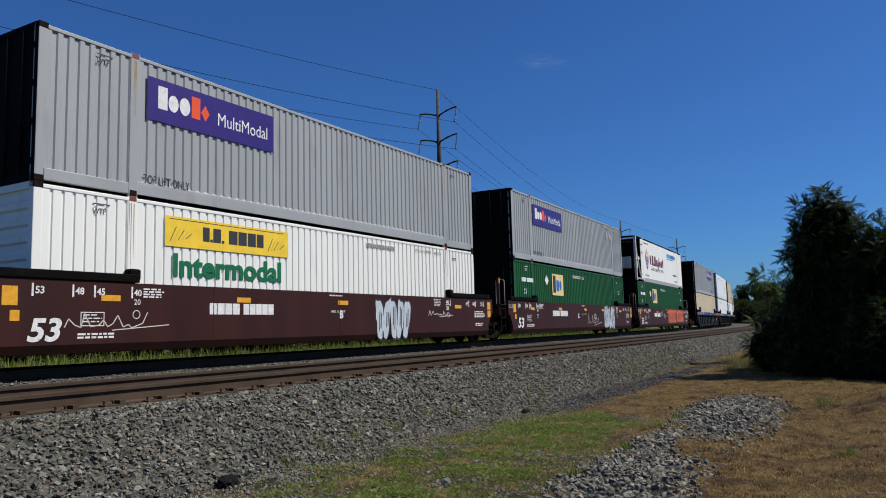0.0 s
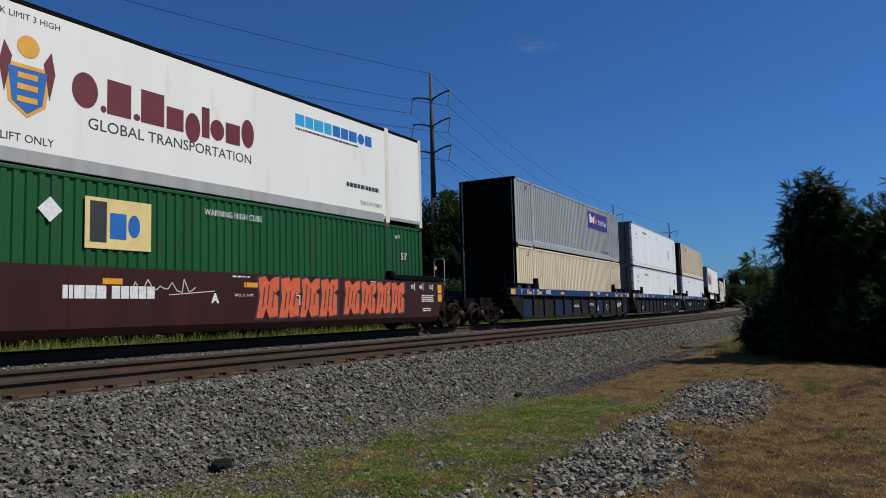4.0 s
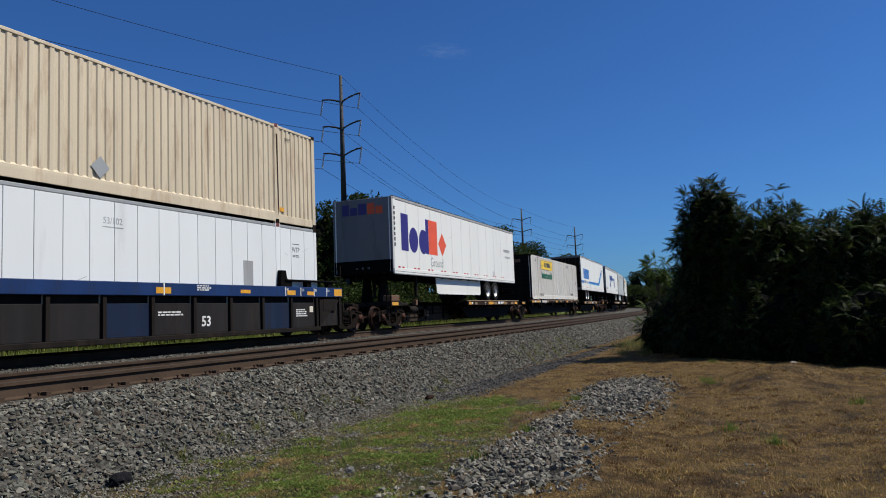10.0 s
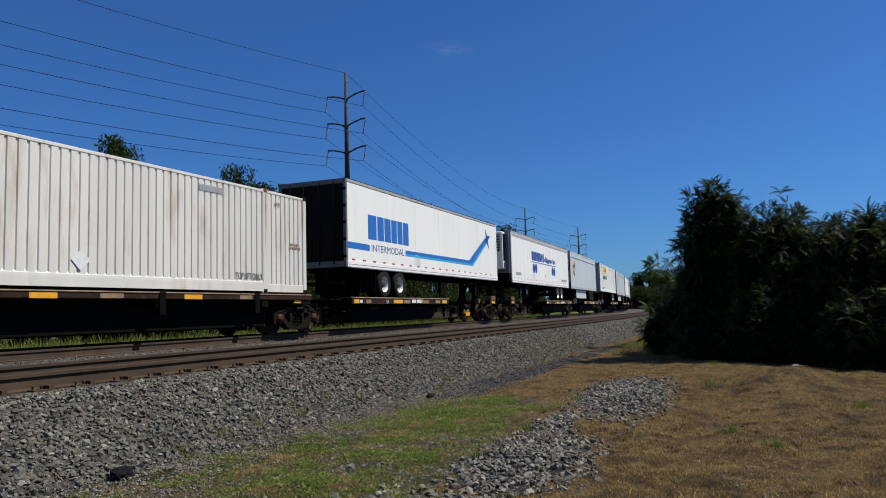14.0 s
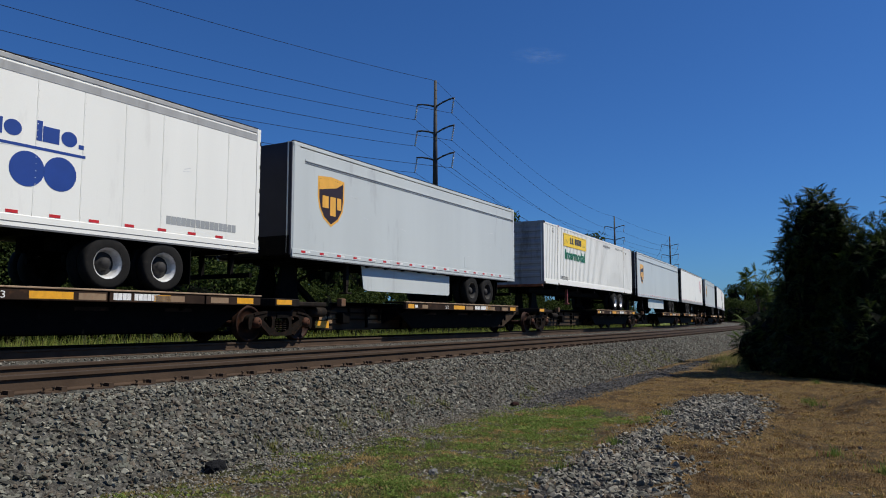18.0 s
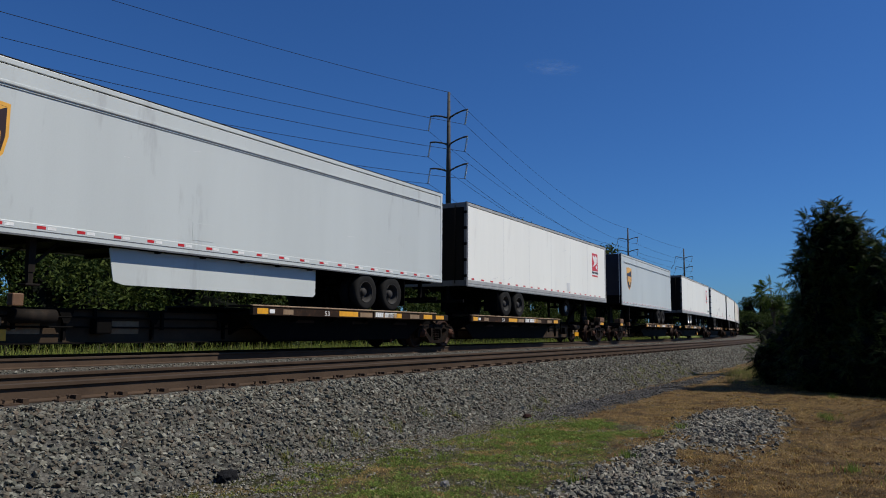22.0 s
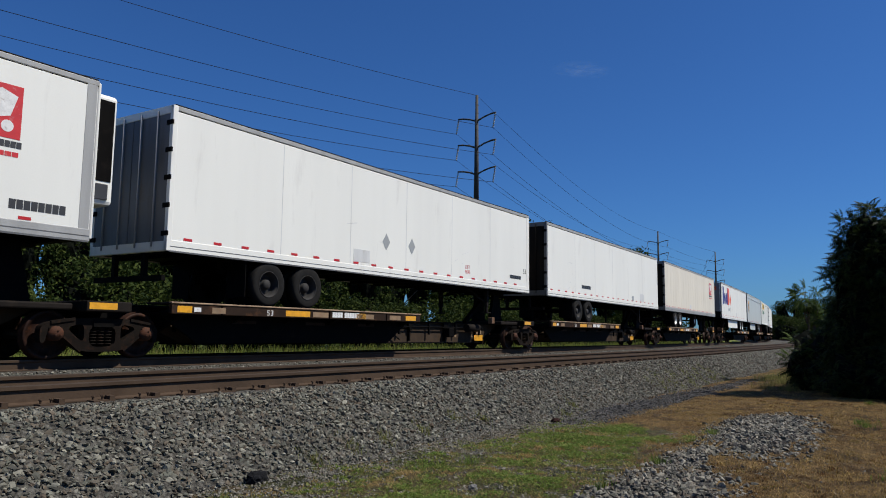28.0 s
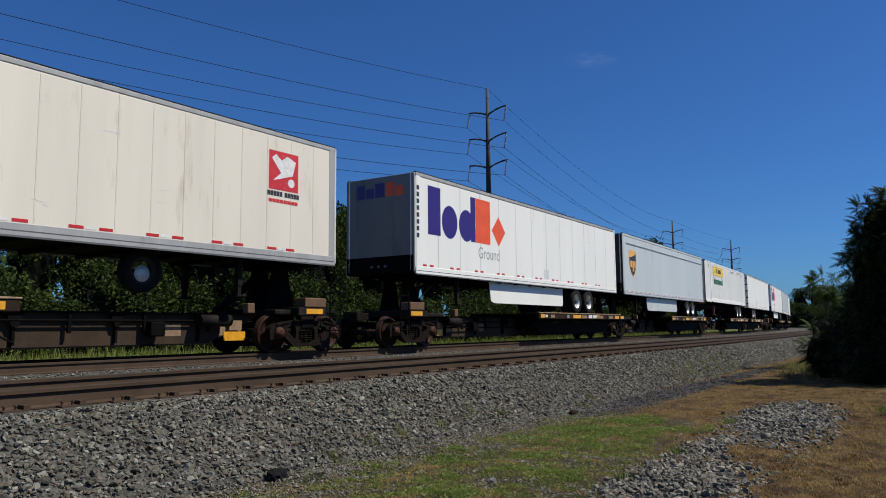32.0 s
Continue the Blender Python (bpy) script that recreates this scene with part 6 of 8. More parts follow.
def cold_box(S, z):
    c = thing("refrigerated_container", "white refrigerated container, cooling unit in an open end frame", "container", "containers on the train")
    Y0 = -6.75
    for s in (1, -1):
        one("side_wall", lambda bm: rbox(bm, *sorted((s * (W2 - 0.03), s * W2)), Y0, L2 - 0.1, 0.2, H - 0.1, 0.005), WHITE, c)
        one("bottom_rail", lambda bm: (rbox(bm, *sorted((s * (W2 - 0.07), s * (W2 + 0.004))), -5.9, 5.9, 0.0, 0.26, 0.012), rbox(bm, *sorted((s * (W2 - 0.07), s * W2)), -L2 + 0.1, L2 - 0.1, 0.1, 0.2, 0.01)), ALU, c)
        one("top_rail", lambda bm: rbox(bm, *sorted((s * (W2 - 0.08), s * W2)), -L2 + 0.05, L2 - 0.05, H - 0.1, H, 0.012), BLACK, c)
        # far posts and braces coloured as shaded, near ones as sunlit white
        for e in (-1, 1):
            one("corner_post", lambda bm: rbox(bm, *sorted((s * (W2 - 0.14), s * W2)), *sorted((e * (L2 - 0.15), e * L2)), 0.0, H, 0.015), SHUT if s < 0 else DIRTY, c)
            one("lifting_post", lambda bm: rbox(bm, *sorted((s * (W2 - 0.08), s * (W2 + 0.006))), *sorted((e * 5.99, e * 6.2)), 0.0, H + 0.03, 0.015), CREAM, c)
        one("frame_brace", lambda bm: (beam(bm, (s * (W2 - 0.08), -L2 + 0.1, 2.7), (s * (W2 - 0.08), Y0, 0.3), 0.06, 0.06), beam(bm, (s * (W2 - 0.08), -L2 + 0.1, 0.4), (s * (W2 - 0.08), Y0 - 0.3, 1.6), 0.06, 0.06), beam(bm, (s * (W2 - 0.08), -L2 + 0.1, 1.45), (s * (W2 - 0.08), Y0, 1.45), 0.05, 0.05)), DIRTY if s > 0 else SHUT, c)
    castings(c, DIRTY)
    one("roof", lambda bm: box(bm, -W2 + 0.05, W2 - 0.05, Y0, L2 - 0.1, H - 0.06, H - 0.02), WHITE, c)
    one("floor", lambda bm: box(bm, -W2 + 0.05, W2 - 0.05, -L2 + 0.1, L2 - 0.1, 0.1, 0.2), BLACK, c)
    one("front_wall", lambda bm: box(bm, -W2 + 0.03, W2 - 0.03, Y0, Y0 + 0.04, 0.2, H - 0.1), BLACK, c)
    each("end_beam", BLACK, c, [lambda bm, lo=lo, hi=hi: rbox(bm, -W2, W2, -L2, -L2 + 0.1, lo, hi, 0.012) for lo, hi in ((H - 0.12, H), (0.0, 0.14))])
    u = one("cooling_unit", lambda bm: rbox(bm, -0.9, 0.78, Y0 - 0.62, Y0, 0.85, 1.62, 0.06), DIRTY, c, "white cooling unit under a dark hood")
    one("unit_hood", lambda bm: rbox(bm, -0.9, 0.75, Y0 - 0.62, Y0, 1.85, 2.65, 0.12), BLACK, u)
    one("unit_panel", lambda bm: rbox(bm, -0.5, 0.2, Y0 - 0.64, Y0 - 0.6, 2.0, 2.4, 0.02), NIGHT, u)
    one("unit_middle", lambda bm: rbox(bm, -0.92, 0.82, Y0 - 0.6, Y0, 1.62, 1.85, 0.03), BLACK, u)
    one("unit_side", lambda bm: rbox(bm, 0.75, 0.95, Y0 - 0.55, Y0, 0.55, 2.6, 0.03), BLACK, u)
    one("control_box", lambda bm: rbox(bm, 0.85, 1.0, Y0 - 0.5, Y0 - 0.15, 0.9, 1.5, 0.02), WHITE, u)
    one("rear_doors", lambda bm: [rbox(bm, *sorted((s * 0.01, s * 1.18)), L2 - 0.05, L2 - 0.01, 0.14, H - 0.12, 0.01) for s in (1, -1)], WHITE, c)
    # crest, lettering and emblem
    one("crest_shield", lambda bm: prism(bm, [(-4.95, 0.88), (-4.68, 1.08), (-4.6, 1.68), (-5.3, 1.68), (-5.22, 1.08)], "x", X, X + 0.004), BLUE, c, "blue crest with gold bars and red sides")
    one("crest_rim", lambda bm: prism(bm, [(-4.95, 0.81), (-4.62, 1.05), (-4.53, 1.75), (-5.37, 1.75), (-5.28, 1.05)], "x", X, X + 0.002), GOLD, c)
    for z0 in (1.08, 1.3, 1.5):
        one("crest_bar", lambda bm: plate(bm, X + 0.004, -5.13, -4.77, z0, z0 + 0.1), GOLD, c)
    each("crest_side", MAROON, c, [lambda bm, s=s: prism(bm, [(-4.95 + s * 0.40, 1.2), (-4.95 + s * 0.5, 1.7), (-4.95 + s * 0.42, 2.1), (-4.95 + s * 0.28, 1.85)], "x", X, X + 0.003) for s in (1, -1)])
    one("crest_top", lambda bm: disc(bm, X, -4.95, 2.08, 0.2), GOLD, c)
    blocks("sign_block", MAROON, c, X, -4.13, 1.24, 0.68, [(0.85, 0, 1, "r"), (0.2, 0, 0.2, "o"), (0.85, 0, 1, "n"), (0.25, 0, 0.2, "o"), (0.9, 0, 1, "n"), (0.7, 0, 0.7, "t"), (0.65, -0.25, 0.7, "r"), (0.35, 0, 1), (0.65, 0, 0.7, "r"), (0.7, 0, 0.7, "t"), (0.65, 0, 1, "r")], "dark red sign shape", 4.68)
    words("GLOBAL TRANSPORTATION", 0.31, INK, c, (X, -3.79, 0.87), 90, fit=4.2)
    blocks("sign_block", CYAN, c, X, 1.98, 2.17, 0.3, [(0.9, 0, 1, "n"), (0.8, 0, 1), (1.0, 0, 1, "t"), (0.8, 0, 1, "n")], width=1.5)
    blocks("sign_block", BLUE, c, X, 3.5, 2.17, 0.3, [(0.8, 0, 1), (0.8, 0, 1, "n"), (0.9, 0, 1, "t"), (0.8, 0, 1, "r"), (0.8, 0, 1, "n")], width=1.85)
    fine_print(c, X, 1.98, 2.05, 3.3, 1, INK, 0.05, 0.07, 4)
    fine_print(c, X, 4.08, 0.86, 1.75, 1, INK, 0.12, 0.07, 5)
    words("TOP LIFT ONLY", 0.17, INK, c, (X, 4.7, 0.4), 90, fit=1.1)
    words("TOP LIFT ONLY", 0.2, INK, c, (X, -5.85, 0.38), 90)
    words("WTP", 0.2, INK, c, (X, -6.7, 2.35), 90)
    words("53'", 0.16, INK, c, (X, -6.6, 0.4), 90)
    words("STACK LIMIT 3 HIGH", 0.16, INK, c, (X, -5.85, 2.55), 90)
    fine_print(c, X, -6.7, 1.9, 0.5, 2, INK, 0.06, 0.1, 6)
    return ride(c, S + L2, 7.0, z)


cold_box(46.3, Z_TOP)
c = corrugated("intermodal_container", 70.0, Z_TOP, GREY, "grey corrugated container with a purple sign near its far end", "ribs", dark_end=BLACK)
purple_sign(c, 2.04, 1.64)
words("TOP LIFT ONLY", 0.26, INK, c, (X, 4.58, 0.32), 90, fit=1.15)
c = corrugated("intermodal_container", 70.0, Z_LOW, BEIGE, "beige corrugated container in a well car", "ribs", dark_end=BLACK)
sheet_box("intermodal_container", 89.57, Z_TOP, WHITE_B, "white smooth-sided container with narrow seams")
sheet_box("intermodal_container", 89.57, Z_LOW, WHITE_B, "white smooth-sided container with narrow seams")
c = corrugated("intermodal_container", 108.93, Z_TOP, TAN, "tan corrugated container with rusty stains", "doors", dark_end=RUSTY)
one("placard_holder", lambda bm: prism(bm, [(-0.3, 0.57), (-0.06, 0.33), (0.18, 0.57), (-0.06, 0.81)], "x", X, X + 0.006), GREY, c)
words("53", 0.26, GREY, c, (X, -7.85, 0.27), 90)
marks("reflector", YELLOW, c, X, [(-6.5, -6.28, 0.33, 0.45), (6.2, 6.42, 0.35, 0.47)], "yellow reflector strip")
number_bars(c, -5.3, 2.36, 7, 0.14)
for e in (-1, 1):
    one("rust_streak", lambda bm: prism(bm, [(e * 6.1 - 0.02, 2.6), (e * 6.1 + 0.05, 2.6), (e * 6.1 + 0.08, 0.5), (e * 6.1 + 0.03, 0.2)], "x", X, X + 0.002), RUSTY, c)
c = sheet_box("intermodal_container", 108.93, Z_LOW, WHITE_B, "white smooth-sided container with narrow seams")

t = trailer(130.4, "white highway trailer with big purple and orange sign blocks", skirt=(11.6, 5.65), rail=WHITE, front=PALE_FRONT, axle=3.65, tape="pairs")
parcel_sign(t, -7.33, 3.02)
fine_print(t, TW + 0.002, 6.15, 3.78, 1.3, 1, GREY, 0.16, 0.2, 9)
fine_print(t, TW + 0.002, 6.35, 3.46, 1.1, 1, GREY, 0.1, 0.2, 5)
c = corrugated("intermodal_container", 150.6, 1.17, DIRTY, "off-white corrugated container with yellow sign and green lettering", "ribs", dark_end=SHUT)
one("end_sign", lambda bm: box(bm, -0.6, 0.6, -L2 - 0.004, -L2 + 0.002, 2.4, 2.62), ORANGE_RUST, c)
yellow_sign(c, -5.3, 2.05)
one("placard", lambda bm: prism(bm, [(-0.1, 0.59), (0.12, 0.37), (0.34, 0.59), (0.12, 0.81)], "x", X, X + 0.006), PAINT_W, c, "white diamond placard")
number_bars(c, 3.5, 2.5, 8, 0.15, GREY)
words("TOP LIFT ONLY", 0.24, INK, c, (X, 4.85, 0.36), 90, fit=1.1)
fine_print(c, X, 7.2, 1.4, 0.6, 2, FADED, 0.06, 0.1, 4)
words("TOP LIFT ONLY", 0.26, INK, c, (X, -5.93, 0.24), 90, fit=1.1)
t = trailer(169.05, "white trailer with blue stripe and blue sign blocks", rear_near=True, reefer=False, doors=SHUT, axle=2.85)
blocks("sign_block", BLUE, t, TW + 0.002, -6.5, 3.14, 0.87, [(0.95, 0, 1, "n"), (0.75, 0, 1, "t"), (0.75, 0, 1, "n"), (0.7, 0, 1), (0.65, 0, 1, "n"), (0.75, 0, 1)], "blue sign shape", 3.42)
words("INTERMODAL", 0.36, DEEP, t, (TW + 0.002, -6.25, 2.72), 90, fit=2.7)
one("stripe", lambda bm: prism(bm, [(-7.95, 2.95), (-7.95, 2.73), (-6.4, 2.72), (-6.4, 2.94)], "x", TW + 0.001, TW + 0.003), BLUE, t, "blue stripe")
one("stripe", lambda bm: prism(bm, [(-3.45, 2.94), (-3.45, 2.72), (4.2, 2.70), (6.5, 4.0), (6.2, 4.25), (3.7, 2.95)], "x", TW + 0.001, TW + 0.003), BLUE, t, "blue stripe")
one("stripe_edge", lambda bm: prism(bm, [(-3.45, 2.80), (-3.45, 2.72), (4.2, 2.70), (6.5, 4.0), (6.4, 4.08), (4.1, 2.79)], "x", TW + 0.003, TW + 0.005), CYAN, t)
one("bird_sign", lambda bm: prism(bm, [(5.9, 4.1), (6.3, 4.25), (6.15, 4.7), (6.5, 4.35), (7.0, 4.4), (6.6, 4.15), (6.7, 3.7), (6.35, 4.0)], "x", TW + 0.005, TW + 0.007), DEEP, t, "dark blue bird emblem")
t = trailer(187.9, "white refrigerated trailer with blue blocks and paired blue discs", reefer=True, ribs=18, top_band=0.16, front=PALE_FRONT, axle=2.62, spare=-2.6)
blocks("sign_block", DEEP, t, TW + 0.002, -3.36, 3.62, 0.57, [(0.85, 0, 1, "t"), (0.5, 0, 1, "n"), (0.5, 0, 1, "n"), (0.25, 0, 1), (0.85, 0, 1, "t"), (0.7, 0, 1, "n"), (0.65, 0, 1, "r"), (0.6, 0, 1)], "dark blue sign shape", 3.4)
blocks("sign_block", DEEP, t, TW + 0.002, 0.12, 3.66, 0.4, [(0.6, 0, 0.7, "r"), (0.5, 0, 1, "n"), (0.2, 0, 0.9), (0.6, -0.2, 0.7, "r"), (0.6, -0.2, 0.7, "r"), (0.6, 0, 0.7, "r"), (0.4, 0, 0.7), (0.6, 0, 0.7, "r"), (0.4, 0, 0), (0.2, 0, 0.9), (0.6, 0, 0.7, "n"), (0.6, 0, 0.7, "r"), (0.2, 0, 0.2)], width=3.45)
one("sign_rule", lambda bm: plate(bm, TW + 0.002, -3.36, 3.6, 3.50, 3.55), DEEP, t)
for y in (-2.9, -2.27, 2.53, 3.13):
    one("disc_sign", lambda bm: disc(bm, TW + 0.002, y, 3.13, 0.31), DEEP, t, "dark blue disc")
words("53'", 0.3, INK, t, (TW + 0.002, 0.1, 2.6), 90)
number_bars(t, -7.27, 2.55, 10, 0.17, GREY)
number_bars(t, 5.45, 2.5, 15, 0.17, GREY)
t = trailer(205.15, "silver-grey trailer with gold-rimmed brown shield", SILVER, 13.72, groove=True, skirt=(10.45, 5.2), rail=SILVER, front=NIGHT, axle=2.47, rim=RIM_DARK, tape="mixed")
shield(t, TW + 0.002, -5.26, 3.7, 1.14, 1.36)
c = chassis_box(222.25)
yellow_sign(c)
words("TOP LIFT ONLY", 0.26, INK, c, (X, -5.81, 0.3), 90, fit=1.14)
t = trailer(239.95, "silver-grey trailer with gold-rimmed brown shield", SILVER, groove=True, skirt=(12.0, 6.05), rail=SILVER, front=NIGHT, axle=2.8, rim=RIM_DARK, tape="mixed")
shield(t, TW + 0.002, -6.6, 3.65, 1.14, 1.36)
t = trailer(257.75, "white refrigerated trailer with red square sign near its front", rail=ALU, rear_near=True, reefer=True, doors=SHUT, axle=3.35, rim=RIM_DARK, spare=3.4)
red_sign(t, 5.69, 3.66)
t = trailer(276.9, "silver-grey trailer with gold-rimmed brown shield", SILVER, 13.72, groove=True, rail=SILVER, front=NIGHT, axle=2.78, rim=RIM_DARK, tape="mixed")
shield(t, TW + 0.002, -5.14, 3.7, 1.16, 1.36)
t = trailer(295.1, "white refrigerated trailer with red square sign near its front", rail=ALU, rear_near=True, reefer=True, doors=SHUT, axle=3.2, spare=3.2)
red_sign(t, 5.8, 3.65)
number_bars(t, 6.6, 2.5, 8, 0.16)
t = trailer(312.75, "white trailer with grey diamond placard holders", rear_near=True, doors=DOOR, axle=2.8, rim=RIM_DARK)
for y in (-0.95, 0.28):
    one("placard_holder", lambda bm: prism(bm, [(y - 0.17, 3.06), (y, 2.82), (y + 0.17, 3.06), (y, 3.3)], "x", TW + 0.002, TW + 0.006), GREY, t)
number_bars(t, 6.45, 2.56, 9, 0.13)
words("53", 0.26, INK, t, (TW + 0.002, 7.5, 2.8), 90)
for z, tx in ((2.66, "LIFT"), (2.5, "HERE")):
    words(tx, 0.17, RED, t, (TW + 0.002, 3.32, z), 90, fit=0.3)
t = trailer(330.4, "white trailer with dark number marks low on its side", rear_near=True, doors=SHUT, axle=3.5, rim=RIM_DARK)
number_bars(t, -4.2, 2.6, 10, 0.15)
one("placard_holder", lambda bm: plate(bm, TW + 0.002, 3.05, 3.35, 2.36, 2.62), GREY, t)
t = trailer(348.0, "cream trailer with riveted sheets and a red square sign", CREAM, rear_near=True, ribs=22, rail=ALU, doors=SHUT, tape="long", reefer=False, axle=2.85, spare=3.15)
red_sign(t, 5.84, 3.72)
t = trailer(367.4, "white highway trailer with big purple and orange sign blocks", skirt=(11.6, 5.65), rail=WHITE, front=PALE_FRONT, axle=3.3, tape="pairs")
parcel_sign(t, -7.4, 3.3)
t = trailer(384.6, "silver-grey trailer with gold-rimmed brown shield", SILVER, groove=True, skirt=(12.0, 6.05), rail=SILVER, front=NIGHT, axle=2.8, tape="mixed")
shield(t, TW + 0.002, -6.6, 3.65, 1.14, 1.36)
c = chassis_box(401.6)
yellow_sign(c)
trailer(419.3, "white trailer far back in the train", rear_near=True)
t = trailer(438.3, "white highway trailer with big purple and orange sign blocks", skirt=(11.6, 5.65), rail=WHITE, tape="pairs")
parcel_sign(t, -7.4, 3.3)
trailer(456.0, "silver-grey trailer far back in the train", SILVER)
trailer(473.7, "white trailer far back in the train", rear_near=True)
trailer(491.4, "silver-grey trailer far back in the train", SILVER)
trailer(509.1, "white trailer far back in the train", rear_near=True)

# start, length, first, last platform, wheels at the far end, container set down on the car
PLATFORMS = [(130.4, 16.15, 1, 0, 1, 0), (150.6, 16.15, 0, 0, 1, 1), (169.05, 16.15, 0, 1, 0, 0),
             (187.9, 16.15, 1, 0, 1, 0), (205.15, 13.72, 0, 0, 1, 0), (222.25, 16.15, 0, 0, 1, 0), (239.95, 16.15, 0, 0, 1, 0), (257.75, 16.15, 0, 1, 0, 0),
             (276.9, 13.72, 1, 0, 1, 0), (295.1, 16.15, 0, 0, 0, 0), (312.75, 16.15, 0, 0, 0, 0), (330.4, 16.15, 0, 0, 0, 0), (348.0, 16.15, 0, 1, 0, 0),
             (367.4, 16.15, 1, 0, 1, 0), (384.6, 16.15, 0, 0, 1, 0), (401.6, 16.15, 0, 0, 1, 0), (419.3, 16.15, 0, 1, 0, 0),
             (438.3, 16.15, 1, 0, 1, 0), (456.0, 16.15, 0, 0, 1, 0), (473.7, 16.15, 0, 0, 0, 0), (491.4, 16.15, 0, 0, 1, 0), (509.1, 16.15, 0, 1, 0, 0)]
PIVOT_SHIFT = {348.0: 0.6}          # this joint lies a little farther back
begin = 0
for i, row in enumerate(PLATFORMS):
    if row[3]:
        # pivots at even steps through each articulated car
        chain = PLATFORMS[begin:i + 1]
        pivots = np.linspace(chain[0][0] + 0.3, row[0] + row[1] - 0.75, len(chain) + 1)
        pivots += [PIVOT_SHIFT.get(q[0], 0.0) for q in chain] + [0.0]
        for (S, ln, first, last, far, boxed), pa, pb in zip(chain, pivots, pivots[1:]):
            mid = S + ln / 2
            spine(S, ln, mid - pa, pb - mid, first, last, bool(far), box_load=bool(boxed))
        begin = i + 1


# ---- stones, grass and leaves: many small pieces in one mesh ----
RNG = np.random.default_rng(7)


def island_material(name, colours, rough=0.85, through=0.0, spec=0.3, grain=60.0):
    """One colour of a ramp for each loose piece, with grain; through: light let through thin leaves."""
    m = bpy.data.materials.new(name)
    m.use_nodes = True
    n, l = m.node_tree.nodes, m.node_tree.links
    bsdf = n["Principled BSDF"]
    geo, ramp = n.new("ShaderNodeNewGeometry"), n.new("ShaderNodeValToRGB")
    e = ramp.color_ramp.elements
    for i, c in enumerate(colours):
        el = e[i] if i < 2 else e.new(0.5)
        el.color = (*c, 1)
    for i in range(len(colours)):
        e[i].position = i / (len(colours) - 1)
    for i, c in enumerate(colours):
        e[i].color = (*c, 1)
    l.new(geo.outputs["Random Per Island"], ramp.inputs["Fac"])
    tc, nz, mx = n.new("ShaderNodeTexCoord"), n.new("ShaderNodeTexNoise"), n.new("ShaderNodeMix")
    nz.inputs["Scale"].default_value, nz.inputs["Detail"].default_value = grain, 3
    l.new(tc.outputs["Object"], nz.inputs["Vector"])
    mr = n.new("ShaderNodeMapRange")
    mr.inputs["To Min"].default_value, mr.inputs["To Max"].default_value = 0.7, 1.25
    l.new(nz.outputs["Fac"], mr.inputs["Value"])
    mx.data_type, mx.blend_type = "RGBA", "MULTIPLY"
    mx.inputs["Factor"].default_value = 1.0
    l.new(ramp.outputs[0], mx.inputs["A"])
    l.new(mr.outputs[0], mx.inputs["B"])
    l.new(mx.outputs["Result"], bsdf.inputs["Base Color"])
    bsdf.inputs["Roughness"].default_value = rough
    bsdf.inputs["Specular IOR Level"].default_value = spec
    if through:
        tr, mix = n.new("ShaderNodeBsdfTranslucent"), n.new("ShaderNodeMixShader")
        l.new(mx.outputs["Result"], tr.inputs["Color"])
        mix.inputs["Fac"].default_value = through
        l.new(bsdf.outputs[0], mix.inputs[1])
        l.new(tr.outputs[0], mix.inputs[2])
        l.new(mix.outputs[0], n["Material Output"].inputs["Surface"])
    return m


STONE = island_material("ballast_stone", [(0.046, 0.043, 0.034), (0.105, 0.107, 0.085), (0.141, 0.132, 0.102), (0.085, 0.062, 0.042), (0.113, 0.113, 0.090), (0.262, 0.247, 0.197), (0.081, 0.075, 0.060), (0.131, 0.104, 0.074)], 0.85, grain=45)
SPILL = island_material("spilled_stone", [(0.050, 0.047, 0.038), (0.116, 0.113, 0.091), (0.166, 0.151, 0.119), (0.096, 0.074, 0.054), (0.272, 0.252, 0.202), (0.096, 0.089, 0.070)], 0.85, grain=45)
FINES = island_material("dark_fine_stone", [(0.025, 0.024, 0.023), (0.075, 0.072, 0.068), (0.13, 0.123, 0.115), (0.05, 0.043, 0.037)], 0.9, grain=60)
BLADE = island_material("green_grass", [(0.135, 0.158, 0.045), (0.185, 0.200, 0.060), (0.26, 0.255, 0.085), (0.23, 0.19, 0.080), (0.125, 0.155, 0.042)], 0.7, 0.4, 0.12)
FRESH = island_material("fresh_green_grass", [(0.105, 0.165, 0.035), (0.155, 0.215, 0.045), (0.215, 0.26, 0.065)], 0.7, 0.4, 0.12)
STRAW = island_material("dry_grass", [(0.38, 0.235, 0.075), (0.56, 0.39, 0.16), (0.27, 0.16, 0.052), (0.21, 0.18, 0.055), (0.46, 0.29, 0.10)], 0.8, 0.25)
RUSSET = island_material("brown_dead_grass", [(0.15, 0.080, 0.029), (0.22, 0.115, 0.040), (0.10, 0.060, 0.026), (0.18, 0.11, 0.046)], 0.85, 0.2)
TALL = island_material("tall_meadow_grass", [(0.16, 0.21, 0.035), (0.25, 0.28, 0.055), (0.11, 0.15, 0.025), (0.30, 0.28, 0.08)], 0.7, 0.4)
STALK = island_material("dark_weed_stalk", [(0.03, 0.04, 0.012), (0.05, 0.06, 0.018), (0.045, 0.032, 0.016)], 0.8, 0.1)
# shrub leaves: dark tones hold the backlit shade, the third tone the sun
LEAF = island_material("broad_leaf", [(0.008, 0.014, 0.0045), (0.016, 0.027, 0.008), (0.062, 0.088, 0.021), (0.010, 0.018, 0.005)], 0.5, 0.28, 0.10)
# near-black filling added inside crowns in place of their inner shade
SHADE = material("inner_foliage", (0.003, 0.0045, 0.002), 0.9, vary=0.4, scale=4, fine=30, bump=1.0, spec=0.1)
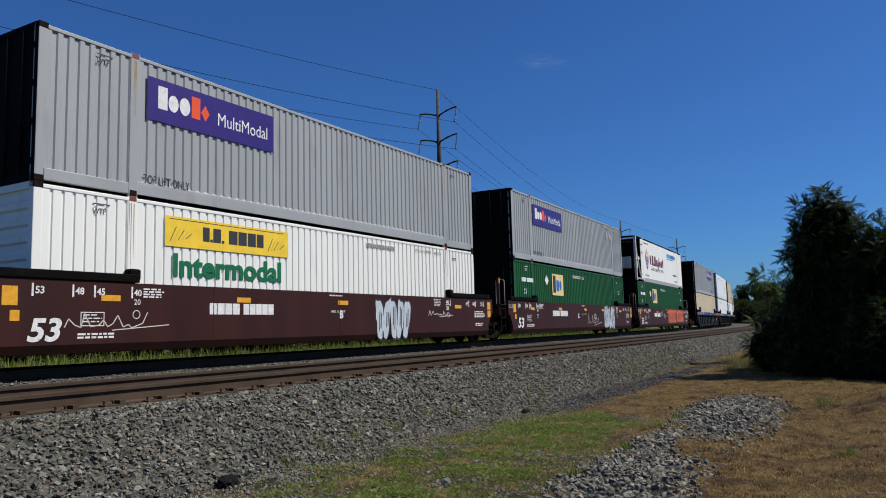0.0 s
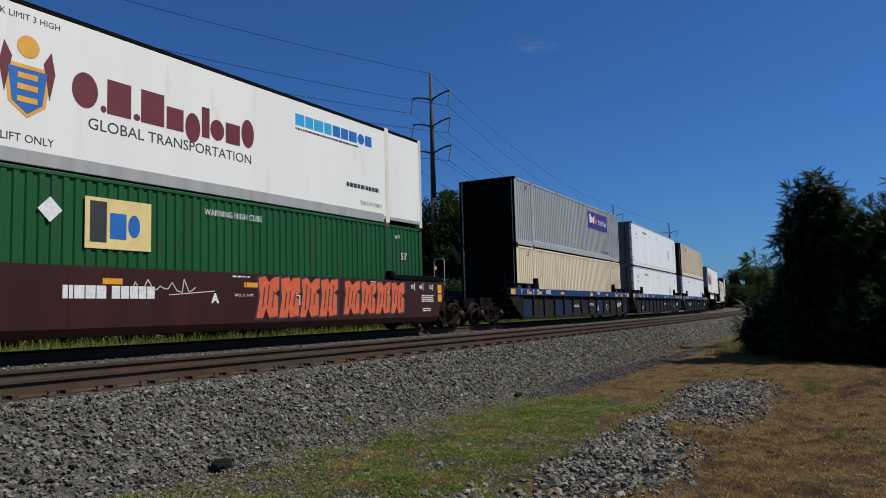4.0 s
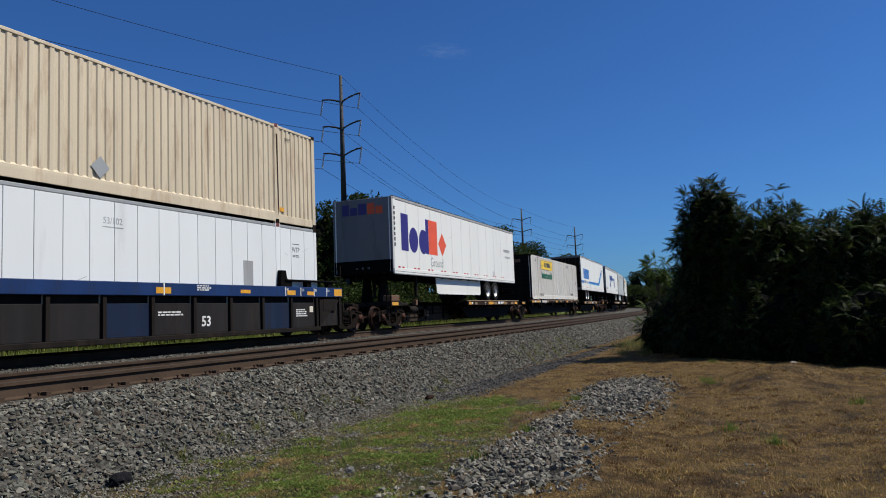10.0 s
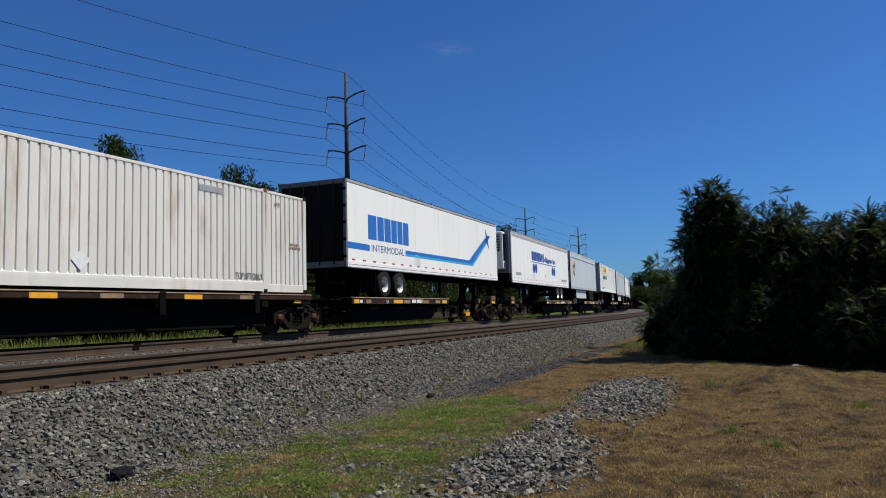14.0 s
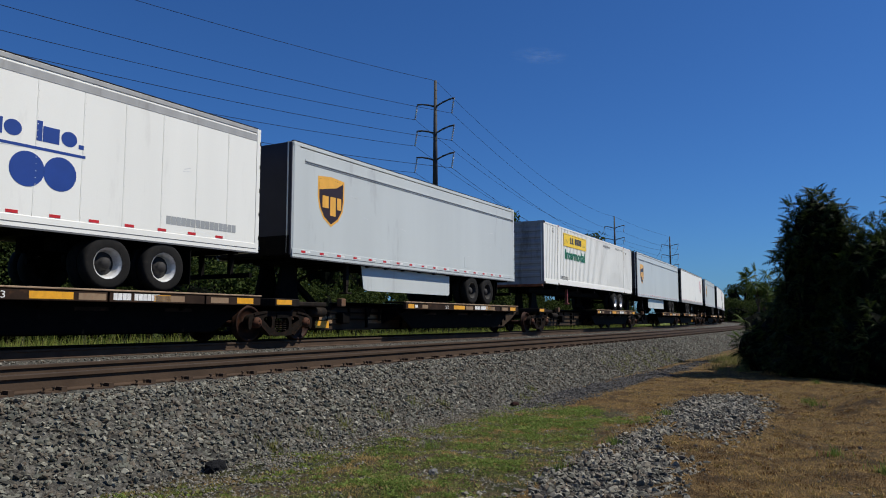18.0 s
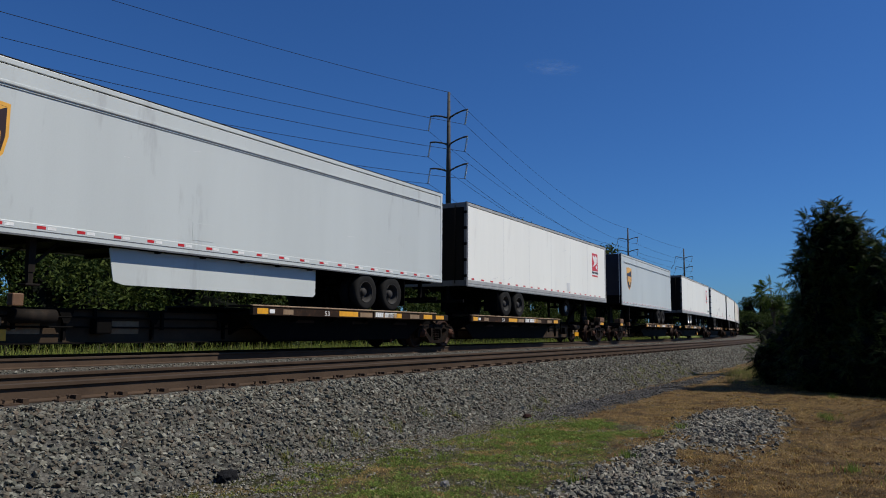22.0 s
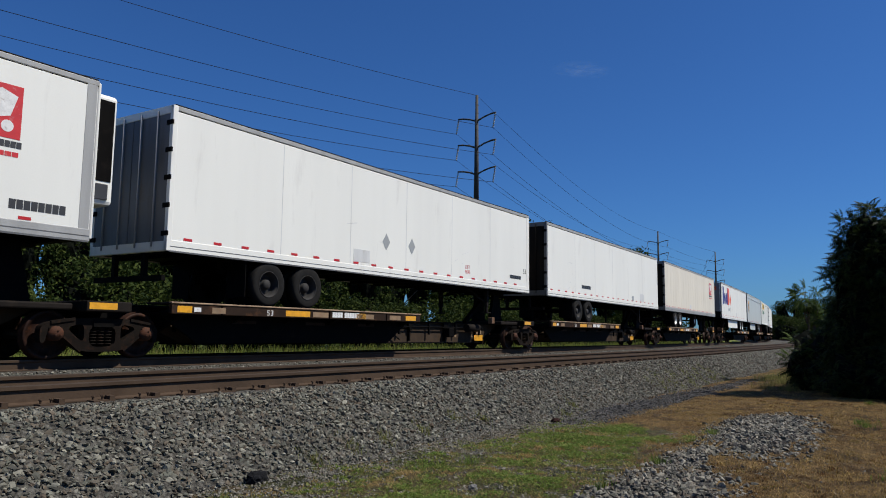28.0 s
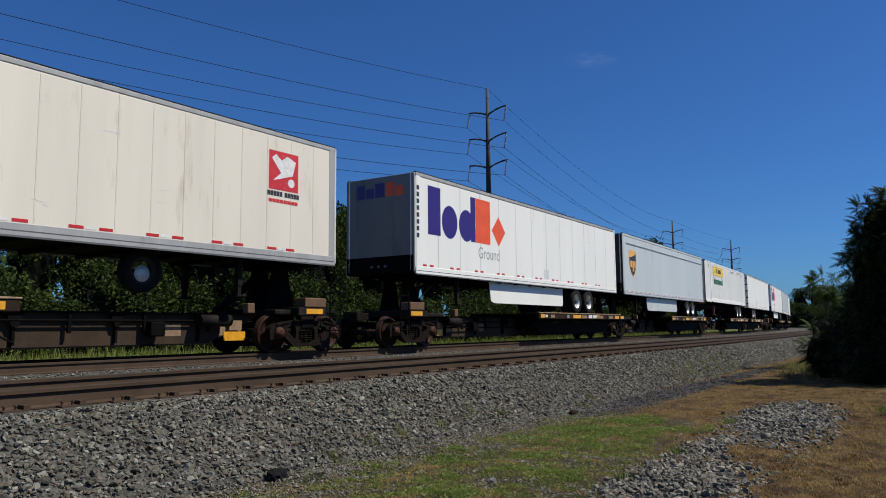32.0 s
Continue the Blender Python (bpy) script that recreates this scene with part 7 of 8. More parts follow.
# lighter leaf colours: sunlight painted onto sprays and the sapling
LEAF_LIT = island_material("sunlit_leaf", [(0.035, 0.065, 0.010), (0.075, 0.115, 0.016), (0.022, 0.042, 0.008)], 0.5, 0.35, 0.15)
LEAF_FAR = island_material("woodland_leaf", [(0.012, 0.023, 0.006), (0.026, 0.044, 0.010), (0.068, 0.088, 0.018), (0.016, 0.029, 0.007)], 0.7, 0.25, 0.08)


def heap(name, verts, faces, mat, label="", category="", parent=None, kind="stuff"):
    me = bpy.data.meshes.new(name)
    me.vertices.add(len(verts))
    me.vertices.foreach_set("co", np.ascontiguousarray(verts, dtype=np.float32).ravel())
    k = faces.shape[1]
    me.loops.add(faces.size)
    me.loops.foreach_set("vertex_index", faces.astype(np.int32).ravel())
    me.polygons.add(len(faces))
    me.polygons.foreach_set("loop_start", np.arange(0, faces.size, k, dtype=np.int32))
    me.update(calc_edges=True)
    me.shade_flat()
    me.materials.append(mat)
    ob = new(name, me)
    ob.parent = parent
    return tagged(ob, label, category, "", kind) if label else tagged(ob, kind=kind)


def spin(n):
    """Random turns as n matrices."""
    q = RNG.normal(size=(n, 4))
    q /= np.linalg.norm(q, axis=1)[:, None]
    w, x, y, z = q.T
    return np.stack([np.stack([1 - 2 * (y * y + z * z), 2 * (x * y - w * z), 2 * (x * z + w * y)], -1), np.stack([2 * (x * y + w * z), 1 - 2 * (x * x + z * z), 2 * (y * z - w * x)], -1), np.stack([2 * (x * z - w * y), 2 * (y * z + w * x), 1 - 2 * (x * x + y * y)], -1)], 1)


def rest(n, tilt=0.65):
    """Random headings with a tilt, as things lie on a heap, as n matrices."""
    a, b = RNG.uniform(0, 2 * math.pi, (2, n))
    t = np.abs(RNG.normal(0, tilt, n))
    up = np.stack([np.sin(t) * np.cos(b), np.sin(t) * np.sin(b), np.cos(t)], -1)
    x = np.stack([np.cos(a), np.sin(a), np.zeros(n)], -1)
    x -= up * (x * up).sum(1)[:, None]
    x /= np.linalg.norm(x, axis=1)[:, None]
    return np.stack([x, np.cross(up, x), up], -1)


GOLDEN = (1 + math.sqrt(5)) / 2
ICO_V = np.array([(0, a, b * GOLDEN) for a in (-1, 1) for b in (-1, 1)] + [(a, b * GOLDEN, 0) for a in (-1, 1) for b in (-1, 1)] + [(b * GOLDEN, 0, a) for a in (-1, 1) for b in (-1, 1)]) / math.hypot(1, GOLDEN)
ICO_F = np.array([(i, j, k) if np.dot(np.cross(ICO_V[j] - ICO_V[i], ICO_V[k] - ICO_V[i]), ICO_V[i]) > 0 else (i, k, j) for i, j, k in itertools.combinations(range(12), 3) if max(np.linalg.norm(ICO_V[i] - ICO_V[j]), np.linalg.norm(ICO_V[j] - ICO_V[k]), np.linalg.norm(ICO_V[i] - ICO_V[k])) < 1.1])
OCT_V = np.array([(1, 0, 0), (-1, 0, 0), (0, 1, 0), (0, -1, 0), (0, 0, 1), (0, 0, -1)], float)
OCT_F = np.array([(0, 2, 4), (2, 1, 4), (1, 3, 4), (3, 0, 4), (2, 0, 5), (1, 2, 5), (3, 1, 5), (0, 3, 5)])


def stones(name, pts, size, mat, label, category="gravel", tiny=False):
    """Crushed stones of about the given width: lumps broken off along flat faces; tiny ones are simpler."""
    n = len(pts)
    base, tri = (OCT_V, OCT_F) if tiny else (ICO_V, ICO_F)
    body = base[None] * RNG.uniform(0.78, 1.25, (n, len(base), 1))
    if not tiny:
        for _ in range(5):
            d = RNG.normal(size=(n, 1, 3))
            d /= np.linalg.norm(d, axis=2)[..., None]
            over = np.maximum(0, (body * d).sum(2) - RNG.uniform(0.22, 0.6, (n, 1)))
            body = body - over[..., None] * d
    width = np.broadcast_to(size, (n,)) * np.exp(np.clip(RNG.normal(0, 0.3, n), -0.6, 0.5)) * 0.62
    body = body * RNG.uniform((0.75, 0.6, 0.45), (1.35, 1.1, 0.9), (n, 1, 3)) * width[:, None, None]
    body = np.einsum("nij,nkj->nki", rest(n), body)
    v = (body + pts[:, None]).reshape(-1, 3)
    f = (tri[None] + (np.arange(n) * len(base))[:, None, None]).reshape(-1, 3)
    return heap(name, v, f, mat, label, category)


def bend_points(s, x):
    """Places on the curving course for arrays of s and x."""
    a = np.maximum(s, 0) / BEND
    c = TRAIN_X - BEND
    return np.where(s <= 0, x, c + (x - c) * np.cos(a)), np.where(s <= 0, s, (x - c) * np.sin(a))


def shoulder_z(x):
    return np.interp(x, [-17.6, -16.2, -15.4, -12.2, -11.2, -10.2, -6.45, -6.2, -5.05], [-1.1, -0.24, -0.19, -0.19, -0.26, -0.19, -0.19, -0.22, -0.95])


# ballast: dense on the near shoulder, thinner away from the eye
def ballast(bands, x0, x1):
    """Stones between two lines beside the tracks: from, to, how many on a square metre."""
    n = [int((b - a) * (x1 - x0) * per) for a, b, per in bands]
    s = np.concatenate([RNG.uniform(a, b, k) for (a, b, per), k in zip(bands, n)])
    x = RNG.uniform(x0, x1, len(s))
    keep = (np.abs(np.abs(x - NEAR_X) - 0.7525) > 0.11) & (np.abs(x - TRAIN_X - 0.7525) > 0.12)
    s, x = s[keep], x[keep]
    px, py = bend_points(s, x)
    width = np.interp(x, [-12.6, -7.0, -6.6, -5.55, -5.05], [0.034, 0.034, 0.044, 0.048, 0.030]) * np.interp(s, [18, 60], [1.0, 1.3])
    z = shoulder_z(x) + RNG.uniform(-0.018, 0.022, len(s))
    return np.stack([px, py, z], -1), width


stones("ballast_stones", *ballast(((0.5, 9, 1150), (9, 18, 850), (18, 27, 560)), -6.75, -5.0), STONE, "grey angular crushed-stone ballast on the track shoulder")
stones("far_ballast_stones", *ballast(((27, 40, 420), (40, 60, 190), (60, 120, 55)), -6.75, -5.0), STONE, "grey crushed-stone ballast far along the track shoulder", tiny=True)
stones("track_ballast_stones", *ballast(((0.5, 14, 130), (14, 34, 70), (34, 80, 22)), -12.6, -7.1), STONE, "grey crushed stones between and beside the rails", tiny=True)


def ground_z(x, y):
    return np.array([rise(a, b) for a, b in zip(x, y)])


def spill():
    n = 30000
    x, y = RNG.uniform(-3.5, -0.9, n), RNG.uniform(2.6, 15.0, n)
    w = np.array([spilled(a, b) + 0.32 * noise.noise((a * 3.1, b * 2.3, 8)) for a, b in zip(x, y)]) + RNG.normal(0, 0.15, n)
    keep = (w < 1.05) & (RNG.uniform(size=n) < np.clip(1.75 - 1.5 * w, 0.12, 1.0))
    return x[keep], y[keep]


def toe():
    """Fines between the ballast's foot and the grass."""
    n = 30000
    x, y = RNG.uniform(-5.6, -4.3, n), 3.0 + 9.4 * RNG.uniform(size=n)
    keep = RNG.uniform(size=n) < np.exp(-np.maximum(0, x + 5.1) * 2.6) * (0.55 + 0.7 * np.array([noise.noise((a * 2, b * 2, 1)) for a, b in zip(x, y)]))
    return x[keep], y[keep]


def turf_gravel():
    """Bits of gravel showing through thin turf."""
    n = 26000
    x, y = RNG.uniform(-5.2, -2.4, n), RNG.uniform(3, 10.8, n)
    keep = np.array([noise.noise((a * 1.7, b * 1.7, 9)) + noise.noise((a * 5.5, b * 5.5, 10)) for a, b in zip(x, y)]) < RNG.uniform(-0.75, 0.0, n)
    return x[keep], y[keep]


def cinders():
    n = 16000
    x, y = RNG.uniform(-6.2, -4.2, n), 10.3 + 20 * RNG.uniform(size=n) ** 1.4
    keep = np.array([cindered(a + 0.25 * noise.noise((a * 2, b * 2, 6)), b) for a, b in zip(x, y)]) > RNG.normal(0, 0.06, n)
    return x[keep], y[keep]


def strewn(n):
    x, y = RNG.uniform(-5.1, 1.6, n), RNG.uniform(3, 15, n)
    keep = np.array([noise.noise((a * 1.6, b * 1.6, 17)) for a, b in zip(x, y)]) > 0.1
    return x[keep], y[keep]


def lay(xy, sink=0.008, top=0.018):
    x, y = xy
    return np.stack([x, y, ground_z(x, y) + RNG.uniform(-sink, top, len(x))], -1)


stones("gravel_spill", lay(spill(), 0.016, 0.012), 0.050, SPILL, "loose grey gravel spilled on dry grass")
stones("toe_gravel", lay(toe()), 0.021, SPILL, "small loose stones at the foot of the ballast", tiny=True)
stones("turf_gravel", lay(turf_gravel(), 0.006, 0.006), 0.020, SPILL, "small stones showing through thin turf", tiny=True)
stones("dark_gravel_strip", lay(cinders()), 0.030, FINES, "dark fine gravel strip along the ballast's foot", tiny=True)
stones("strewn_pebbles", lay(strewn(3600), 0.010, 0.006), 0.022, SPILL, "few small pebbles strewn in grass", tiny=True)


def boulder(label, x, y, r, mat, seed):
    """A single rough stone half sunk in the ground."""
    def body(bm):
        rnd = random.Random(seed)
        bmesh.ops.create_icosphere(bm, subdivisions=3, radius=r)
        for v in bm.verts:
            d = v.co.normalized()
            v.co *= 1 + 0.28 * noise.noise(d * 1.7 + Vector((seed, 0, 0))) + 0.14 * noise.noise(d * 5 + Vector((0, seed, 0)))
            v.co.z *= 0.72
    ob = part("rock", built(body), mat, None)
    ob.location = (x, y, rise(x, y) + 0.25 * r)
    tagged(ob, label, "rock", "rocks beside the track")


boulder("dark lump of rough asphalt rock in grass", -5.2, 4.72, 0.10, material("dark_rock", (0.012, 0.012, 0.013), 0.9, vary=0.4, scale=9, fine=70, bump=1.0, spec=0.1), 3)
boulder("dark rust-brown stone at the ballast's foot", -5.15, 10.85, 0.075, material("rust_brown_rock", (0.030, 0.014, 0.011), 0.9, vary=0.4, scale=9, fine=70, bump=1.0, spec=0.1), 8)
boulder("pale stone lying on the dry bank", 0.26, 13.9, 0.07, material("pale_rock", (0.3, 0.28, 0.26), 0.9, vary=0.3, scale=9, fine=70, bump=1.0, spec=0.1), 5)
boulder("small grey stone in green grass", -3.45, 5.6, 0.045, material("grey_rock", (0.16, 0.155, 0.15), 0.9, vary=0.3, scale=9, fine=70, bump=1.0, spec=0.1), 6)


def blades(name, x, y, z, height, width, mat, label, lean=0.5, category="grass", simple=False):
    n = len(x)
    a, b = RNG.uniform(0, 2 * math.pi, n), RNG.uniform(0, 2 * math.pi, n)
    h = height * np.exp(RNG.normal(0, 0.35, n))
    ln = RNG.uniform(0.05, 1.0, n) * lean * h
    dx, dy = np.cos(a) * width / 2, np.sin(a) * width / 2
    tx, ty = np.cos(b) * ln, np.sin(b) * ln
    v = np.stack([np.stack([x - dx, y - dy, z - 0.01], -1), np.stack([x + dx, y + dy, z - 0.01], -1),
                  np.stack([x + tx * 0.4 + dx * 0.7, y + ty * 0.4 + dy * 0.7, z + h * 0.6], -1), np.stack([x + tx * 0.4 - dx * 0.7, y + ty * 0.4 - dy * 0.7, z + h * 0.6], -1),
                  np.stack([x + tx, y + ty, z + h], -1)], 1)
    if simple:
        v = v[:, [0, 1, 4]]
        f = np.arange(n * 3).reshape(-1, 1, 3)
    else:
        f = np.arange(n)[:, None, None] * 5 + np.array([[0, 1, 2], [0, 2, 3], [3, 2, 4]])[None]
    return heap(name, v.reshape(-1, 3), f.reshape(-1, 3), mat, label, category)


def patchy(x, y, f, seed):
    return np.array([noise.noise((a * f, b * f, seed)) for a, b in zip(x, y)])


def leaflets(name, x, y, z, size, mat, label, category="grass"):
    """Small flat leaves lying every way, low over the ground."""
    n = len(x)
    a, up, roll = RNG.uniform(0, 2 * math.pi, n), RNG.uniform(-0.1, 0.95, n), RNG.normal(0, 0.5, n)
    ln = size * np.exp(RNG.normal(0, 0.3, n))
    d = np.stack([np.cos(a) * np.cos(up), np.sin(a) * np.cos(up), np.sin(up)], -1)
    w = np.stack([-np.sin(a) * np.cos(roll), np.cos(a) * np.cos(roll), np.sin(roll)], -1)
    p, ln = np.stack([x, y, z], -1), ln[:, None]
    v = np.stack([p, p + d * ln * 0.5 + w * ln * 0.3, p + d * ln - np.array((0, 0, 0.15)) * ln, p + d * ln * 0.5 - w * ln * 0.3], 1)
    f = np.arange(n)[:, None, None] * 4 + np.array([[0, 1, 2], [0, 2, 3]])[None]
    return heap(name, v.reshape(-1, 3), f.reshape(-1, 3), mat, label, category)


def green_strip():
    n = 430000
    y = 2.6 + 8.8 * RNG.uniform(size=n) ** 1.15
    x = RNG.uniform(-5.8, -2.0, n)
    rough = np.minimum(np.where(y > 6.5, -3.3 + 0.16 * (10.8 - y), -2.6 + 0.1 * (6.5 - y)) - x, x + 5.25) > -0.75
    x, y = x[rough], y[rough]
    n = len(x)
    w = patchy(x, y, 1.3, 3) * 0.8 + patchy(x, y, 4.0, 4) * 0.45 + RNG.normal(0, 0.07, n)
    depth = np.array([turfed(a, b) for a, b in zip(x, y)]) + w - 0.05
    clump = 0.9 * patchy(x, y, 1.7, 9) + 0.9 * patchy(x, y, 5.5, 10) + 0.35 * patchy(x, y, 14.0, 11)
    lush = np.clip((y - 7.2) / 1.8, 0, 1) * np.clip((x + 4.9) / 0.8, 0, 1)
    keep = (depth > 0) & (clump + 0.9 * lush > RNG.uniform(-0.45, 0.8, n))
    return x[keep], y[keep], (clump + 0.5 * lush)[keep]


gx, gy, gc = green_strip()
pick = RNG.uniform(size=len(gx))
hue = patchy(gx, gy, 2.4, 77) + 0.7 * patchy(gx, gy, 6.0, 78) + RNG.normal(0, 0.12, len(gx))
gz = ground_z(gx, gy)
lift = np.clip(gc, 0, 1) * 0.022 * RNG.uniform(size=len(gx))
dead = (hue > 0.32) & (gc < 0.75) | (pick < 0.08)
fresh = ~dead & ((gc > 0.3) & (pick < 0.75) | (pick > 0.85))
green = ~fresh & ~dead
broad = RNG.uniform(size=len(gx)) < 0.55
for q, nm, mat, h, label in ((green, "green", BLADE, 0.021, "short patchy green turf beside the ballast"), (fresh, "fresh", FRESH, 0.026, "fresh green tufts in the turf strip")):
    leaflets(nm + "_weeds", gx[q & broad], gy[q & broad], (gz + lift)[q & broad], 0.024, mat, label + ", small broad leaves")
    blades(nm + "_grass", gx[q & ~broad], gy[q & ~broad], gz[q & ~broad], h, 0.006, mat, label, 1.5, simple=True)
blades("dead_grass", gx[dead], gy[dead], gz[dead], 0.018, 0.006, STRAW, "yellowed grass among green tufts", 2.6, simple=True)


def dry_field():
    n = 720000
    y = 3.0 + 27 * RNG.uniform(size=n) ** 1.5
    x = RNG.uniform(-1, 1, n) * (3.2 + y * 0.28) + 1.0
    ok = (x > -5.6) & (x < 0.62 * y + 1.5)
    x, y = x[ok], y[ok]
    n = len(x)
    w = patchy(x, y, 1.6, 31) * 0.35 + RNG.normal(0, 0.08, n)
    zone = np.array([(turfed(a, b), spilled(a, b), cindered(a, b), bare(a, b)) for a, b in zip(x, y)])
    clump = patchy(x, y, 1.7, 44) + 0.8 * patchy(x, y, 5.2, 45)
    keep = (zone[:, 0] + w < 0.05) & (zone[:, 1] + w > 0.9) & ((zone[:, 2] + w < 0) | (RNG.uniform(size=n) < 0.06)) & (clump > RNG.uniform(-0.9, 0.8, n))
    keep &= (zone[:, 3] + w > 1) | (RNG.uniform(size=n) < 0.22)
    tone = 1.1 * patchy(x, y, 0.9, 51) + 1.3 * patchy(x, y, 3.0, 52) + 0.5 * patchy(x, y, 9.0, 53) + RNG.normal(0, 0.14, n) - 0.5 * (zone[:, 3] < 1.25)
    return x[keep], y[keep], tone[keep]


dx_, dy_, dt_ = dry_field()
pale = dt_ > -0.2
blades("dry_grass", dx_[pale], dy_[pale], ground_z(dx_[pale], dy_[pale]), 0.019, 0.008, STRAW, "sun-bleached dry grass on a low bank", 2.0, simple=True)
blades("brown_grass", dx_[~pale], dy_[~pale], ground_z(dx_[~pale], dy_[~pale]), 0.016, 0.008, RUSSET, "brown dead grass in patches on a low bank", 2.0, simple=True)


def tussocks():
    """Middles of the coarser dry clumps."""
    n = 1500
    y = 3.4 + 14 * RNG.uniform(size=n) ** 1.2
    x = RNG.uniform(-3.4, 4.5, n)
    keep = np.array([spilled(a, b) > 1.1 and turfed(a, b) < -0.15 and cindered(a, b) < 0 and noise.noise((a * 1.1, b * 1.1, 60)) > -0.15 for a, b in zip(x, y)])
    return list(zip(x[keep], y[keep]))


def tufts(spots, per, spread, height, mat, name, label, lean=0.9):
    """Small separate weeds, each a burst of blades."""
    xs, ys = [], []
    for x, y in spots:
        r = np.abs(RNG.normal(0, spread, per))
        a = RNG.uniform(0, 6.28, per)
        xs.append(x + r * np.cos(a))
        ys.append(y + r * np.sin(a))
    xs, ys = np.concatenate(xs), np.concatenate(ys)
    z = np.maximum(shoulder_z(xs + ys * ys / (2 * (BEND + 8.8))), ground_z(xs, ys))
    blades(name, xs, ys, z, height, 0.009, mat, label, lean, "weeds")


clumps = tussocks()
tufts(clumps[::2], 26, 0.05, 0.022, STRAW, "straw_tussocks", "coarse pale tussocks of dry grass", 1.7)
tufts(clumps[1::2], 26, 0.06, 0.020, RUSSET, "brown_tussocks", "coarse brown tussocks of dead grass", 1.7)
tufts([(-2.62, 10.3), (-1.12, 13.0), (-1.0, 12.7), (-0.49, 8.35), (-0.06, 7.57), (-2.62, 8.0), (-2.55, 6.3), (-4.2, 6.7), (1.3, 8.2), (0.9, 10.5), (-1.2, 16.2)], 60, 0.07, 0.07, FRESH, "weeds", "small green weeds in dry grass")
tufts([(-5.5, 7.7), (-5.45, 6.9), (-5.4, 6.3), (-5.6, 8.6), (-5.5, 9.2), (-5.35, 5.6), (-5.3, 11.6), (-5.5, 12.3)], 110, 0.10, 0.05, BLADE, "ballast_weeds", "low green weeds in the ballast's foot")
tufts([(-5.6 - 0.0006 * q * q + 0.25 * math.sin(q * 5), q) for q in np.arange(17.5, 24.5, 0.35)], 70, 0.16, 0.06, BLADE, "toe_grass", "green grass patch at the ballast's foot")
tufts([(-4.3 + 0.5 * math.sin(q * 9), q) for q in np.arange(24, 36, 0.35)] + [(-3.6 + 0.4 * math.sin(q * 7), q) for q in np.arange(21, 26, 0.3)], 70, 0.22, 0.16, BLADE, "tall_weeds", "tall yellow-green weeds before the shrubs")


def meadow_blades():
    n = 60000
    s, x = 4 + 116 * RNG.uniform(size=n) ** 1.3, RNG.uniform(-30, -18.2, n)
    px, py = bend_points(s, x)
    return px, py


mx_, my_ = meadow_blades()
sk = RNG.uniform(size=len(mx_)) < 0.03
blades("meadow_stalks", mx_[sk], my_[sk], ground_z(mx_[sk], my_[sk]), 0.62, 0.05, STALK, "dark weed stalks standing in the meadow", 0.25)
blades("meadow_grass", mx_, my_, ground_z(mx_, my_), 0.42, 0.03, TALL, "sunlit yellow-green meadow grass beyond the tracks", 0.5)


# ---- leaves ----
def frond():
    """A drooping feathered leaf along +x, about one metre long, as vertices and triangles."""
    v, f = [], []
    for k in range(7):
        t = (k + 1) / 7.5
        p = Vector((t * 0.92, 0, 0.10 * math.sin(2.2 * t) - 0.34 * t * t))
        for s in (-1, 1):
            ln = 0.30 * math.sin(math.pi * (0.22 + 0.62 * t))
            d = Vector((0.40, s * 0.75, -0.55)).normalized()
            n = Vector((0.85, -s * 0.45, 0.0)).normalized() * ln * 0.17
            i = len(v)
            v += [p, p + d * ln * 0.4 + n, p + d * ln + Vector((0, 0, -0.06 * ln)), p + d * ln * 0.4 - n]
            f += [(i, i + 1, i + 2), (i, i + 2, i + 3)]
    i = len(v)
    v += [Vector((0, 0.008, 0)), Vector((0, -0.008, 0)), Vector((0.92, 0, -0.26))]
    f += [(i, i + 1, i + 2)]
    return np.array(v), np.array(f)


FR_V, FR_F = frond()


def aim(out):
    """Matrices whose x axes follow the given directions."""
    x = out / np.linalg.norm(out, axis=1)[:, None]
    up = np.tile([0.0, 0.0, 1.0], (len(x), 1)) + RNG.normal(0, 0.35, x.shape)
    y = np.cross(up, x)
    y /= np.linalg.norm(y, axis=1)[:, None]
    return np.stack([x, y, np.cross(x, y)], -1)


